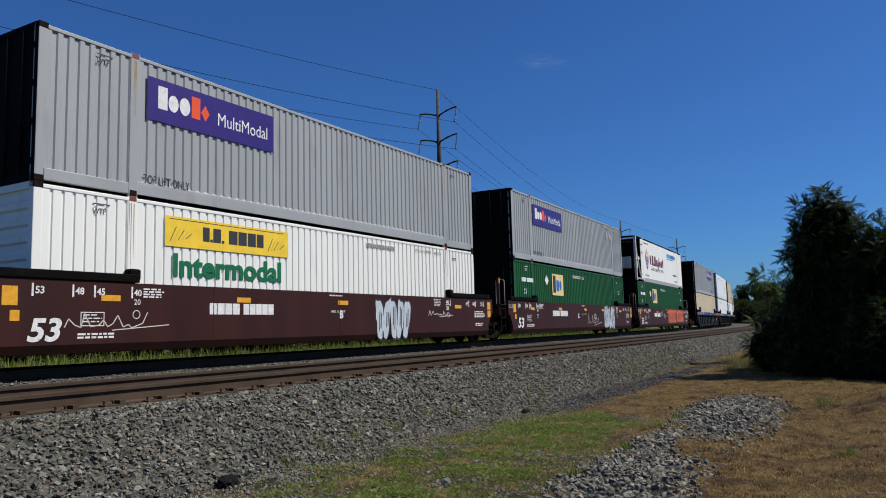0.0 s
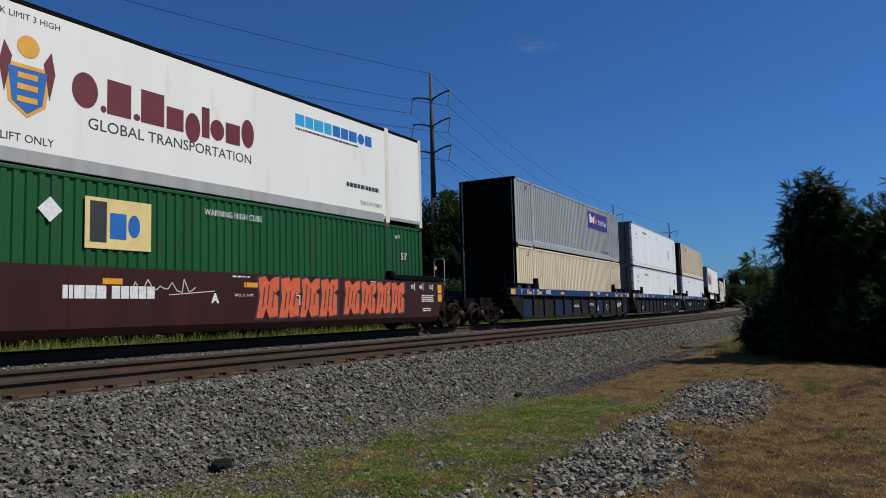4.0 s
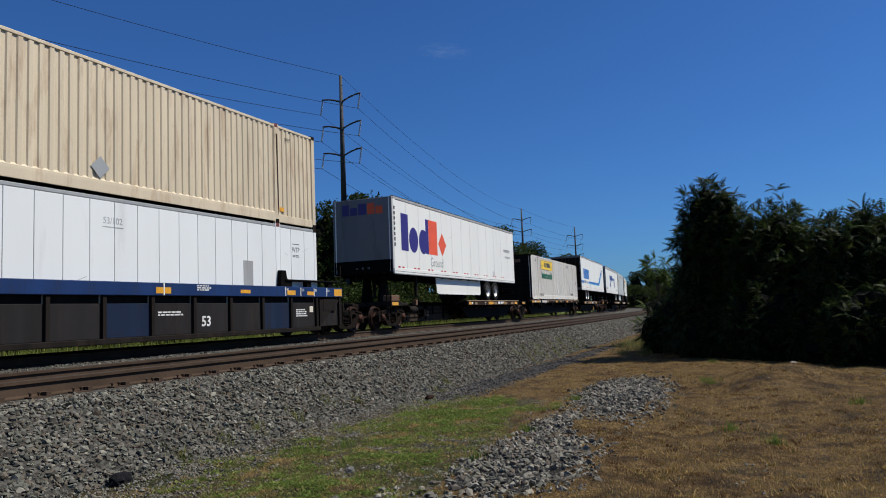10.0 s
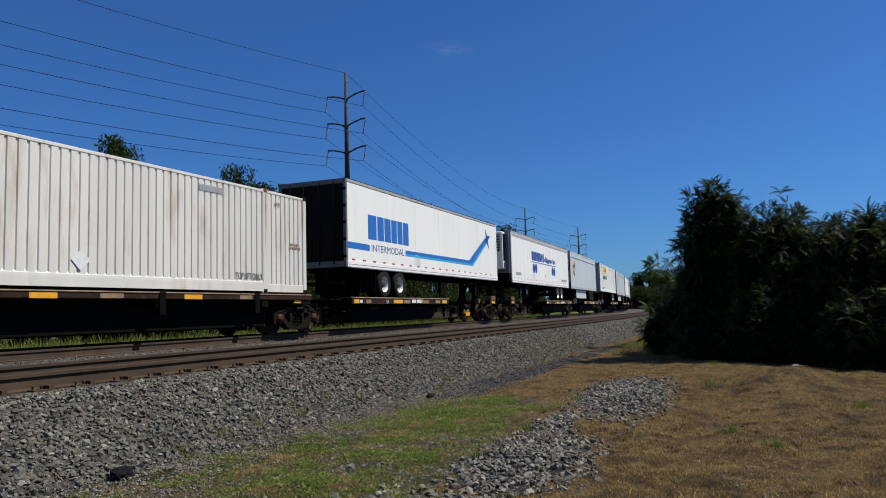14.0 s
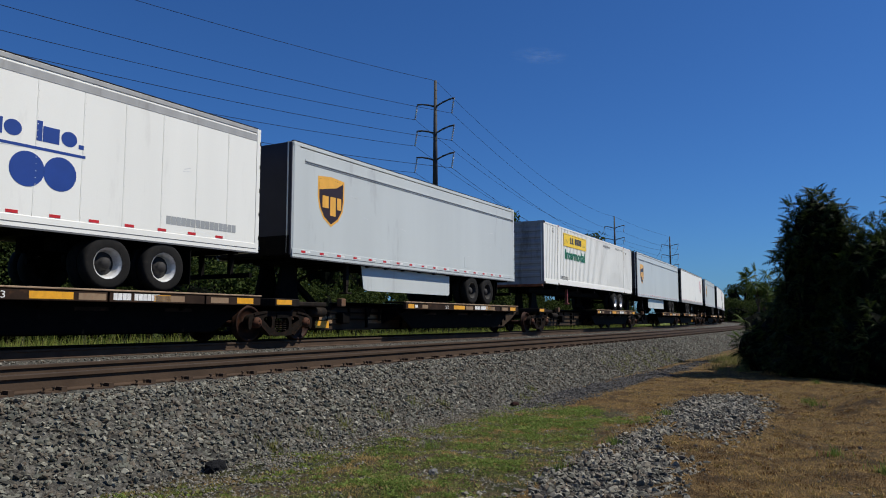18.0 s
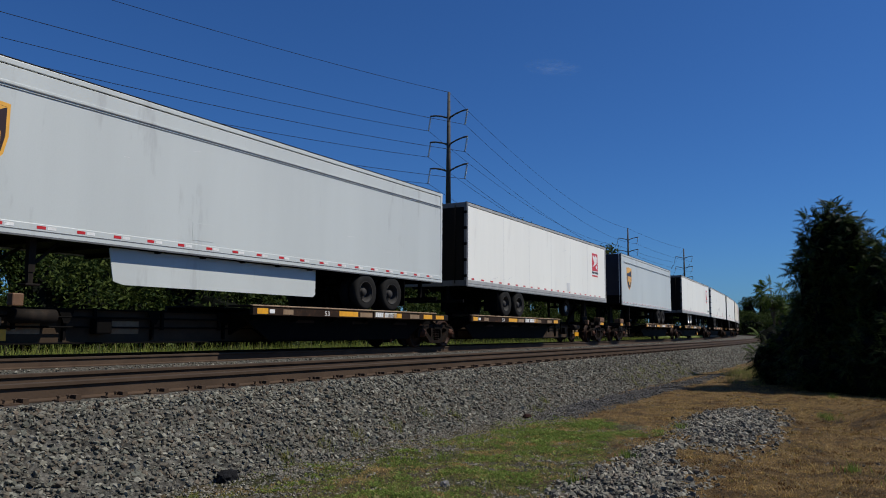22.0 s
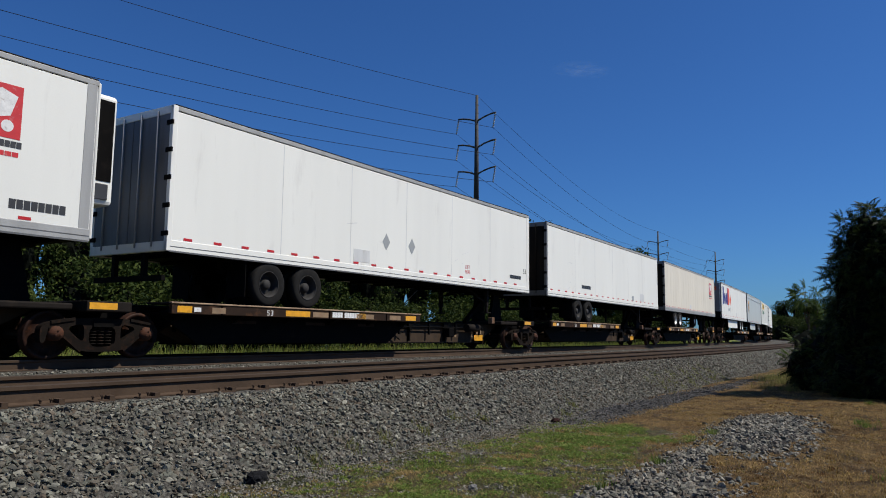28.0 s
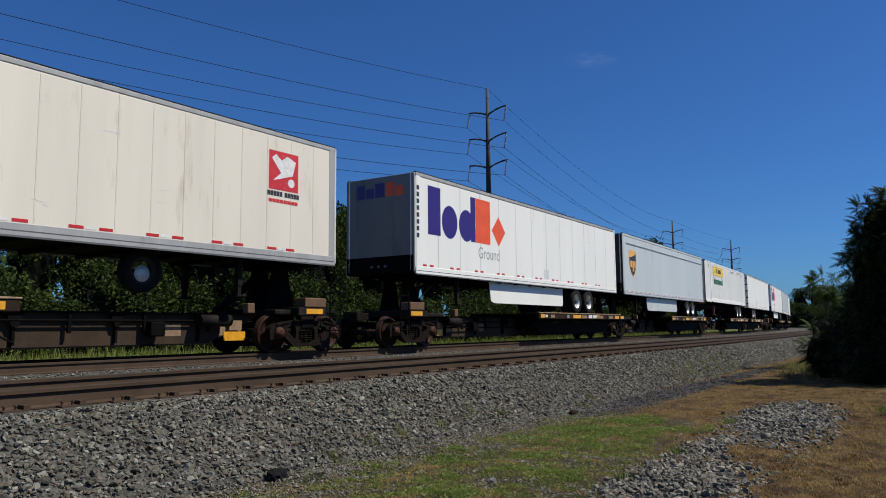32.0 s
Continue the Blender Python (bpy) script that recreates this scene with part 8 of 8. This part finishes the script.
def leafage(blobs, per, size, shell=0.55):
    """Rosettes of fronds through a set of ellipsoids (centre, radii), denser to their outsides."""
    V, F, k = [], [], 0
    for (cx, cy, cz), (rx, ry, rz) in blobs:
        n = max(3, int(per * (rx * ry + ry * rz + rx * rz) / 3))
        d = RNG.normal(size=(n, 3))
        d /= np.linalg.norm(d, axis=1)[:, None]
        lump = np.array([1 + 0.26 * noise.noise((a * 2.2 + cx, b * 2.2 + cy, c * 2.2)) + 0.16 * noise.noise((a * 5 + cx, b * 5, c * 5 + cz)) for a, b, c in d])
        r = (shell + (1 - shell) * RNG.uniform(size=n) ** 0.5) * lump
        tip = np.array((cx, cy, cz)) + d * r[:, None] * np.maximum(np.array((rx, ry, rz)) - 0.35 * size, 0.15)
        tip = tip[tip[:, 2] > -0.75]
        out = (tip - np.array((cx, cy, cz - 0.2 * rz))) / np.array((rx, ry, rz))
        out /= np.linalg.norm(out, axis=1)[:, None]
        p, out = np.repeat(tip, 7, 0), np.repeat(out, 7, 0)
        n = len(p)
        p = p + RNG.normal(0, 0.05 * size, (n, 3))
        side = RNG.normal(size=(n, 3))
        side /= np.linalg.norm(side, axis=1)[:, None]
        out = out * 0.75 + side + np.array((0, 0, -0.1))
        m = aim(out)
        sc = size * RNG.uniform(0.55, 1.15, n)
        v = np.einsum("nij,kj->nki", m, FR_V) * sc[:, None, None] + p[:, None]
        V.append(v.reshape(-1, 3))
        F.append((FR_F[None] + (np.arange(n) * len(FR_V))[:, None, None] + k).reshape(-1, 3))
        k += n * len(FR_V)
    return np.concatenate(V), np.concatenate(F)


def stems(bm, base, blobs, r):
    """Stems from the base into the ellipsoids, forking once."""
    rnd = random.Random(int(abs(base[0]) * 100 + base[1] * 7))
    for (cx, cy, cz), (rx, ry, rz) in blobs:
        b = Vector(base) + Vector((rnd.uniform(-0.25, 0.25), rnd.uniform(-0.25, 0.25), 0))
        m = b.lerp(Vector((cx, cy, cz)), 0.55) + Vector((rnd.uniform(-0.15, 0.15), rnd.uniform(-0.15, 0.15), 0.15))
        tube(bm, b, m, r, r * 0.7, 7)
        for k in range(5):
            t = Vector((cx + rnd.uniform(-0.7, 0.7) * rx, cy + rnd.uniform(-0.7, 0.7) * ry, cz + rnd.uniform(-0.1, 0.85) * rz))
            tube(bm, m, t, r * 0.6, r * 0.15, 6)


def lump(bm, c, r, k):
    """An uneven closed mass that fills the inside of a crown; its near-black stands for the shade there."""
    rows = []
    for i in range(13):
        th = math.pi * i / 12
        row = []
        for j in range(20):
            ph = 2 * math.pi * j / 20
            d = Vector((math.sin(th) * math.cos(ph), math.sin(th) * math.sin(ph), math.cos(th)))
            q = k * (1 + 0.3 * noise.noise((d.x * 2.2 + c[0], d.y * 2.2 + c[1], d.z * 2.2)) + 0.22 * noise.noise((d.x * 7 + c[0], d.y * 7, d.z * 7 + c[2])))
            row.append(bm.verts.new((c[0] + d.x * r[0] * q, c[1] + d.y * r[1] * q, max(-0.95, c[2] + d.z * r[2] * q * (1.0 if d.z > 0 else 1.3)))))
        rows.append(row)
    for a, b in zip(rows, rows[1:]):
        for j in range(20):
            bm.faces.new((a[j], a[(j + 1) % 20], b[(j + 1) % 20], b[j]))


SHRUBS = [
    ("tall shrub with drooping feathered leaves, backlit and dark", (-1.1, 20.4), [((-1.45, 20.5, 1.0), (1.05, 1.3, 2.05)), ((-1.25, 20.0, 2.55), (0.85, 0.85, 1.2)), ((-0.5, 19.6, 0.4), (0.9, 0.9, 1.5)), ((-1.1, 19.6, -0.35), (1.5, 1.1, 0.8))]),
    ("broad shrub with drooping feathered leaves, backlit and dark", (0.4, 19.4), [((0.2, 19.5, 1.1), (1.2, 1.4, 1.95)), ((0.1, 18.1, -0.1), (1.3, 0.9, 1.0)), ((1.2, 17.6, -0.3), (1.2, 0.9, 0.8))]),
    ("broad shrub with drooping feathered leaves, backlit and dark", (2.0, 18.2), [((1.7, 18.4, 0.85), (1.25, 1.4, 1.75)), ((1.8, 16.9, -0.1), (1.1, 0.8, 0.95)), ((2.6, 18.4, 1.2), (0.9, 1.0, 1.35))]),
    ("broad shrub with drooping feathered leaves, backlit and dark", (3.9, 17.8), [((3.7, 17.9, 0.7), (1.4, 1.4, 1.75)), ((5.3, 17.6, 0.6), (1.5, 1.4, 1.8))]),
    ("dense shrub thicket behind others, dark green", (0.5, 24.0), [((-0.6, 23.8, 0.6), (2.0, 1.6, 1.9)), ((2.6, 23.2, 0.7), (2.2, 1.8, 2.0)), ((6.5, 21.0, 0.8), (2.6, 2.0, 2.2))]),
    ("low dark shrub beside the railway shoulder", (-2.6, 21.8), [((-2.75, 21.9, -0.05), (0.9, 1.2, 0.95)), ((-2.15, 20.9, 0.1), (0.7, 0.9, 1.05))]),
    ("slender sapling with feathered pale green leaves", (-3.2, 25.5), [((-3.45, 25.4, 1.8), (0.55, 0.55, 0.42)), ((-3.2, 25.4, 1.3), (0.3, 0.3, 0.4))]),
]
for i, (label, (bx, by), blobs) in enumerate(SHRUBS):
    sh = thing("shrub", label, "shrub", "shrubs beside the track")
    sh.location = (0, 0, 0)
    each("stem", BARK, sh, [lambda bm, b=b: stems(bm, (bx, by, -0.85), [b], 0.035) for b in blobs])
    per = (190, 190, 190, 170, 70, 100, 60)[i]
    high, low = [b for b in blobs if b[0][2] > 0.3 or i == 6], [b for b in blobs if b[0][2] <= 0.3 and i != 6]
    leaves = ([leafage(high, per, 0.36 if i == 6 else 0.33)] if high else []) + ([leafage(low, per * 0.8, 0.33)] if low else [])
    v = np.concatenate([q[0] for q in leaves])
    f = np.concatenate([leaves[0][1]] + [q[1] + len(leaves[0][0]) for q in leaves[1:]])
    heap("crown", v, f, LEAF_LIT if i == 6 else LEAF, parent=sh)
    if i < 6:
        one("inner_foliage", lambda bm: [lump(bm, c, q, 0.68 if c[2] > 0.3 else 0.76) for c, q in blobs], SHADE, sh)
    # sprays in the sunlit leaf colour, scattered over the upper crowns
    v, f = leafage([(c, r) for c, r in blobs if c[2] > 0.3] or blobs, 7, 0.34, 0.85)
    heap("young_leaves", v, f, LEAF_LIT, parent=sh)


# ---- woodland behind the train ----
LEAF_V = np.array([(-0.5, 0, 0), (0, -0.28, 0.05), (0.55, 0, -0.08), (0, 0.28, 0.05)])
LEAF_F = np.array([(0, 1, 2), (0, 2, 3)])


def crown(height, spread, base, n, size, seed):
    """Leaf positions in uneven clumps round a tree's limbs."""
    rg = np.random.default_rng(seed)
    tips, P = [], []
    for k in range(26):
        a, t = rg.uniform(0, 2 * math.pi), rg.uniform(0.1, 1.0)
        rad = spread * (0.25 + 0.75 * math.sin(math.pi * min(0.95, 0.25 + 0.7 * t))) * rg.uniform(0.45, 1.0)
        tips.append(((math.cos(a) * rad, math.sin(a) * rad, base + (height - base) * t), spread * rg.uniform(0.22, 0.42)))
    tips.append(((0, 0, height - spread * 0.25), spread * 0.3))
    for c, r in tips:
        d = rg.normal(size=(n // len(tips), 3))
        d /= np.linalg.norm(d, axis=1)[:, None]
        P.append(np.array(c) + d * (r * (0.4 + 0.6 * rg.uniform(size=len(d)) ** 0.6) * rg.uniform(0.75, 1.2, len(d)))[:, None] * np.array((1, 1, 0.75)))
    P = np.concatenate(P)
    v = np.einsum("nij,kj->nki", spin(len(P)), LEAF_V) * (size * rg.uniform(0.6, 1.3, len(P)))[:, None, None] + P[:, None]
    f = LEAF_F[None] + (np.arange(len(P)) * 4)[:, None, None]
    return tips, v.reshape(-1, 3), f.reshape(-1, 3)


def tree(label, height, spread, base, seed, n=7800, size=0.30):
    t = thing("tree", label, "tree", "woodland behind the tracks")
    tips, v, f = crown(height, spread, base, n, size, seed)
    def wood(bm):
        tube(bm, (0, 0, -0.3), (0.1, 0.05, height * 0.45), 0.028 * height * 0.8, 0.016 * height * 0.8, 9)
        tube(bm, (0.1, 0.05, height * 0.45), (0, 0, height * 0.9), 0.013 * height, 0.004 * height, 8)
        for (x, y, z), r in tips[::2]:
            tube(bm, (0.05, 0.02, max(height * 0.2, z - 0.35 * height)), (x, y, z), 0.006 * height, 0.002 * height, 5)
    one("trunk", wood, BARK, t)
    heap("crown", v, f, LEAF_FAR, parent=t)
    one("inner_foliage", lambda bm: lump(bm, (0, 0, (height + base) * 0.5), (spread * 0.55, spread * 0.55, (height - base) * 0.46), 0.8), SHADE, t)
    return t


TREES = [tree("broad leafy tree in full summer leaf", 13.0, 4.2, 2.0, 1), tree("tall leafy tree with an uneven crown", 14.0, 3.4, 3.0, 2), tree("leafy tree with a rounded crown", 12.0, 4.8, 1.2, 3)]
SPOTS = [(58, 47, 10.0), (55.3, 50, 9.9), (52.6, 49, 10.0), (50.6, 50, 10.2), (48.3, 47, 13.2), (46.3, 49, 10.0), (44.0, 60, 9.2), (42.0, 64, 9.6), (40.1, 61, 11.0), (38.3, 66, 9.6), (36.0, 74, 8.4), (33.2, 78, 8.6), (30.2, 76, 9.1), (28.2, 78, 9.0), (26.4, 82, 8.2), (24.0, 92, 6.2), (21.6, 96, 5.6), (19.6, 98, 6.3), (17.2, 110, 5.0), (14.6, 125, 4.2), (13.4, 150, 3.0), (9.3, 292, 2.5), (8.3, 300, 2.75), (7.3, 288, 2.6), (6.2, 296, 2.8), (5.0, 290, 2.9), (3.9, 300, 2.7), (61, 44, 10.8), (64.5, 42, 11.5)]
for i, (az, rng_, el) in enumerate(SPOTS):
    src = TREES[i % 3]
    x, y = -rng_ * math.sin(radians(az)), rng_ * math.cos(radians(az))
    z0 = rise(x, y)
    hgt = 0.53 + rng_ * math.tan(radians(el)) - z0
    k = hgt / (13.0, 14.0, 12.0)[i % 3]
    m = Matrix.Translation((x, y, z0)) @ Matrix.Rotation(i * 1.9, 4, "Z")
    ob = src if i < 3 else copy_thing(src, m)
    ob.matrix_basis = m
    wide = max(k, 0.62) * (0.6 if az in (48.3, 40.1) else 1.0)
    ob.scale = (wide, wide, k)


def undergrowth(label, seed, spread, height):
    t = thing("shrub", label, "shrub", "undergrowth behind the tracks")
    tips, v, f = crown(height, spread, 0.3, 5200, 0.19, seed)
    each("stem", BARK, t, [lambda bm, p=p: tube(bm, (p[0] * 0.1, p[1] * 0.1, -0.2), p, 0.04, 0.012, 5) for p, r in tips[::3]])
    heap("crown", v, f, LEAF_FAR, parent=t)
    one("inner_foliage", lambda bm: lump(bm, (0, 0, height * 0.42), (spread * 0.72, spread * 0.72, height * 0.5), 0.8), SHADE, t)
    return t


UNDER = [undergrowth("dense leafy undergrowth shrub", 11, 2.6, 3.6), undergrowth("low spreading leafy shrub", 12, 3.0, 2.8)]
rnd = random.Random(5)
for i in range(46):
    s = 2 + i * 3.1 + rnd.uniform(-0.8, 0.8)
    p, _ = course(s, -32.5 + rnd.uniform(-2.0, 3.0))
    m = Matrix.Translation((p.x, p.y, rise(p.x, p.y) - 0.1)) @ Matrix.Rotation(rnd.uniform(0, 6.28), 4, "Z")
    ob = UNDER[i % 2] if i < 2 else copy_thing(UNDER[i % 2], m)
    ob.matrix_basis = m
    sc = rnd.uniform(0.8, 1.35)
    ob.scale = (sc, sc, sc)


for i in range(15):
    az, far = radians(1.5 + 0.62 * i), 235 + 40 * rnd.random()
    x, y = -far * math.sin(az), far * math.cos(az)
    m = Matrix.Translation((x, y, rise(x, y) - 0.6)) @ Matrix.Rotation(rnd.uniform(0, 6.28), 4, "Z")
    ob = copy_thing(UNDER[i % 2], m)
    ob.matrix_basis = m
    k = rnd.uniform(2.0, 2.7)
    ob.scale = (k * 1.2, k * 1.2, k)


# ---- power line ----
DISC_MESH = mesh("insulator_disc", built(lathe, (0, 0, 0), (0, 0, 1), [(0.02, -0.07), (0.11, -0.03), (0.12, 0.0), (0.04, 0.04), (0.02, 0.07)], 8), GLASSY)


def power_pole(x, y, top, face, label, arms=3):
    """A tall steel pole with pairs of upswept arms; face: heading of the wires in degrees."""
    p = thing("power_pole", label, "power pole", "power poles")
    z0 = rise(x, y)
    p.matrix_basis = Matrix.Translation((x, y, z0)) @ Matrix.Rotation(radians(face), 4, "Z")
    h = top - z0
    one("shaft", lambda bm: (tube(bm, (0, 0, -0.5), (0, 0, h * 0.5), 0.42, 0.31, 14), tube(bm, (0, 0, h * 0.5), (0, 0, h), 0.30, 0.15, 14)), POLE, p)
    ends = [Vector((0, 0, h))]
    for k in range(arms):
        zr = h - 2.75 - 2.85 * k
        for s in (-1, 1):
            def arm(bm):
                pts = [Vector((s * 0.15, 0, zr)), Vector((s * 0.9, 0, zr + 0.28)), Vector((s * 1.7, 0, zr + 0.47)), Vector((s * 2.35, 0, zr + 0.52))]
                for a, b in zip(pts, pts[1:]):
                    tube(bm, a, b, 0.10, 0.08, 8)
            one("cross_arm", arm, POLE, p)
            tip, end = Vector((s * 2.3, 0, zr + 0.45)), Vector((s * 2.3 - 0.28, 0, zr - 1.05))
            rod = one("insulator_string", lambda bm: tube(bm, tip, end, 0.022, n=6), GLASSY, p)
            for j in range(9):
                d = part("insulator_disc", DISC_MESH, None, rod)
                d.matrix_basis = Matrix.Translation(tip.lerp(end, (j + 0.5) / 9)) @ (tip - end).to_track_quat("Z", "Y").to_matrix().to_4x4()
            ends.append(end)
    one("ground_wire_peg", lambda bm: [tube(bm, (0.15, -0.2, z), (0.15, 0.2, z), 0.02, n=5) for z in np.arange(h * 0.55, h - 1, 0.9)], POLE, p)
    m = p.matrix_basis
    return [m @ e for e in ends]


POLES = [power_pole(-60.0, -34.0, 26.5, -8, "weathered steel power pole with upswept arms"), power_pole(-39.2, 63.9, 25.5, -2, "weathered steel power pole with upswept arms"),
         power_pole(-53.4, 167.7, 24.75, 6, "weathered steel power pole far along the tracks"), power_pole(-51.2, 210.9, 24.1, 4, "weathered steel power pole far along the tracks"), power_pole(-97, 330, 23.0, 10, "weathered steel power pole far along the tracks")]
wires = thing("power_line", "thin dark overhead conductors strung between steel poles", "power line")
for a, b in zip(POLES, POLES[1:]):
    for p, q in zip(a, b):
        sag = 0.00026 * (q - p).length ** 2 * 0.9
        one("conductor", lambda bm: pipe(bm, [p.lerp(q, k / 20) - Vector((0, 0, 4 * sag * (k / 20) * (1 - k / 20))) for k in range(21)], 0.022, 4), WIRE, wires)

# ---- ties and fastenings ----
TIE_MESH = mesh("tie", built(rbox, -1.3, 1.3, -0.11, 0.11, -0.40, -0.187, 0.01), TIE)


def fastening(bm):
    box(bm, -0.19, 0.19, -0.09, 0.09, -0.187, -0.172)
    for x in (-0.11, 0.11):
        for y in (-0.05, 0.05):
            tube(bm, (x, y, -0.175), (x, y, -0.14), 0.012, n=6)
            tube(bm, (x, y, -0.142), (x, y, -0.13), 0.02, n=6)
    box(bm, 0.03, 0.16, 0.10, 0.16, -0.20, -0.135)


FAST_MESH = mesh("fastening", built(fastening), RAIL_SIDE)
for tr, cx in zip([o for o in bpy.data.objects if o.name.startswith("railway_track")], (TRAIN_X, NEAR_X)):
    for i in range(130):
        s = -2.5 + i * 0.52
        p, a = course(s, cx)
        t = part("tie", TIE_MESH, None, tr)
        t.matrix_basis = Matrix.Translation(p) @ Matrix.Rotation(a, 4, "Z")
        if cx == NEAR_X:
            for sx in (0.7525, -0.7525):
                q = part("rail_fastening", FAST_MESH, None, tr)
                q.matrix_basis = t.matrix_basis @ Matrix.Translation((sx, 0, 0))


# ---- a faint wisp of cloud far off ----
def wisp_material():
    m = bpy.data.materials.new("thin_cloud")
    m.use_nodes = True
    n, l = m.node_tree.nodes, m.node_tree.links
    tc, nz, ramp, mul, mr = n.new("ShaderNodeTexCoord"), n.new("ShaderNodeTexNoise"), n.new("ShaderNodeTexGradient"), n.new("ShaderNodeMath"), n.new("ShaderNodeMapRange")
    mp = n.new("ShaderNodeMapping")
    mp.inputs["Scale"].default_value = (1 / 120.0, 1 / 120.0, 1 / 38.0)
    l.new(tc.outputs["Object"], mp.inputs["Vector"])
    ramp.gradient_type = "SPHERICAL"
    l.new(mp.outputs[0], ramp.inputs["Vector"])
    nz.inputs["Scale"].default_value, nz.inputs["Detail"].default_value = 2.6, 6
    l.new(mp.outputs[0], nz.inputs["Vector"])
    mr.inputs["From Min"].default_value, mr.inputs["From Max"].default_value = 0.35, 0.7
    l.new(nz.outputs["Fac"], mr.inputs["Value"])
    mul.operation = "MULTIPLY"
    l.new(mr.outputs[0], mul.inputs[0])
    l.new(ramp.outputs["Fac"], mul.inputs[1])
    cap = n.new("ShaderNodeMath")
    cap.operation = "MULTIPLY"
    cap.inputs[1].default_value = 0.12
    l.new(mul.outputs[0], cap.inputs[0])
    mix, clear, white = n.new("ShaderNodeMixShader"), n.new("ShaderNodeBsdfTransparent"), n.new("ShaderNodeBsdfTranslucent")
    white.inputs["Color"].default_value = (0.82, 0.9, 0.98, 1)
    l.new(cap.outputs[0], mix.inputs["Fac"])
    l.new(clear.outputs[0], mix.inputs[1])
    top, both = n.new("ShaderNodeBsdfDiffuse"), n.new("ShaderNodeMixShader")
    top.inputs["Color"].default_value = (0.82, 0.9, 0.98, 1)
    l.new(white.outputs[0], both.inputs[1])
    l.new(top.outputs[0], both.inputs[2])
    l.new(both.outputs[0], mix.inputs[2])
    l.new(mix.outputs[0], n["Material Output"].inputs["Surface"])
    return m


def wisp(bm):
    rows = [[bm.verts.new((120 * u, 3 * noise.noise((u, w, 0)), 38 * w)) for u in np.linspace(-1, 1, 17)] for w in np.linspace(-1, 1, 9)]
    for a, b in zip(rows, rows[1:]):
        for i in range(16):
            bm.faces.new((a[i], a[i + 1], b[i + 1], b[i])).smooth = True


cloud = part("cloud", built(wisp), wisp_material(), None)
CLOUD_FAR = 3000.0


def hang(ob, turn, up):
    """Sets a cloud far off at an azimuth (to the left of +y) and a height in degrees."""
    ct, cu = radians(turn), radians(up)
    ob.matrix_basis = Matrix.Translation((-CLOUD_FAR * math.sin(ct) * math.cos(cu), CLOUD_FAR * math.cos(ct) * math.cos(cu), CLOUD_FAR * math.sin(cu))) @ Matrix.Rotation(ct, 4, "Z") @ Matrix.Rotation(radians(6), 4, "Y") @ Matrix.Rotation(radians(40), 4, "X")
    tagged(ob, "thin faint wisp of white cloud", "cloud", kind="structure")


hang(cloud, 23.2, 20.1)
second = part("cloud", cloud.data, None, None)
hang(second, -8.0, 21.3)
second.scale = (1.6, 1.0, 2.2)


# ---- motion ----
def motions():
    steps = [i * 1.0 for i in range(33)]
    place = {}
    for ob, s, half, lift in RIDERS:
        place[ob] = s
        walk(ob, [(t, on_track(s - run(t), half) @ Matrix.Translation((0, 0, lift))) for t in steps])
    # wheels turn while they roll past; far off nobody sees them turn
    for w in WHEELS:
        at = place[w.parent.parent] + w.parent.location.y
        y, rows = w.location.y, []
        for k in range(32 * FPS + 1):
            t = k / FPS
            if k in (0, 32 * FPS) or -14 < at - run(t) < 42:
                m = pose(0, y, 0.433) @ Matrix.Rotation(min(max(run(t), at - 42), at + 14) / 0.433, 4, "X")
                rows.append((t, m))
        walk(w, rows)


motions()
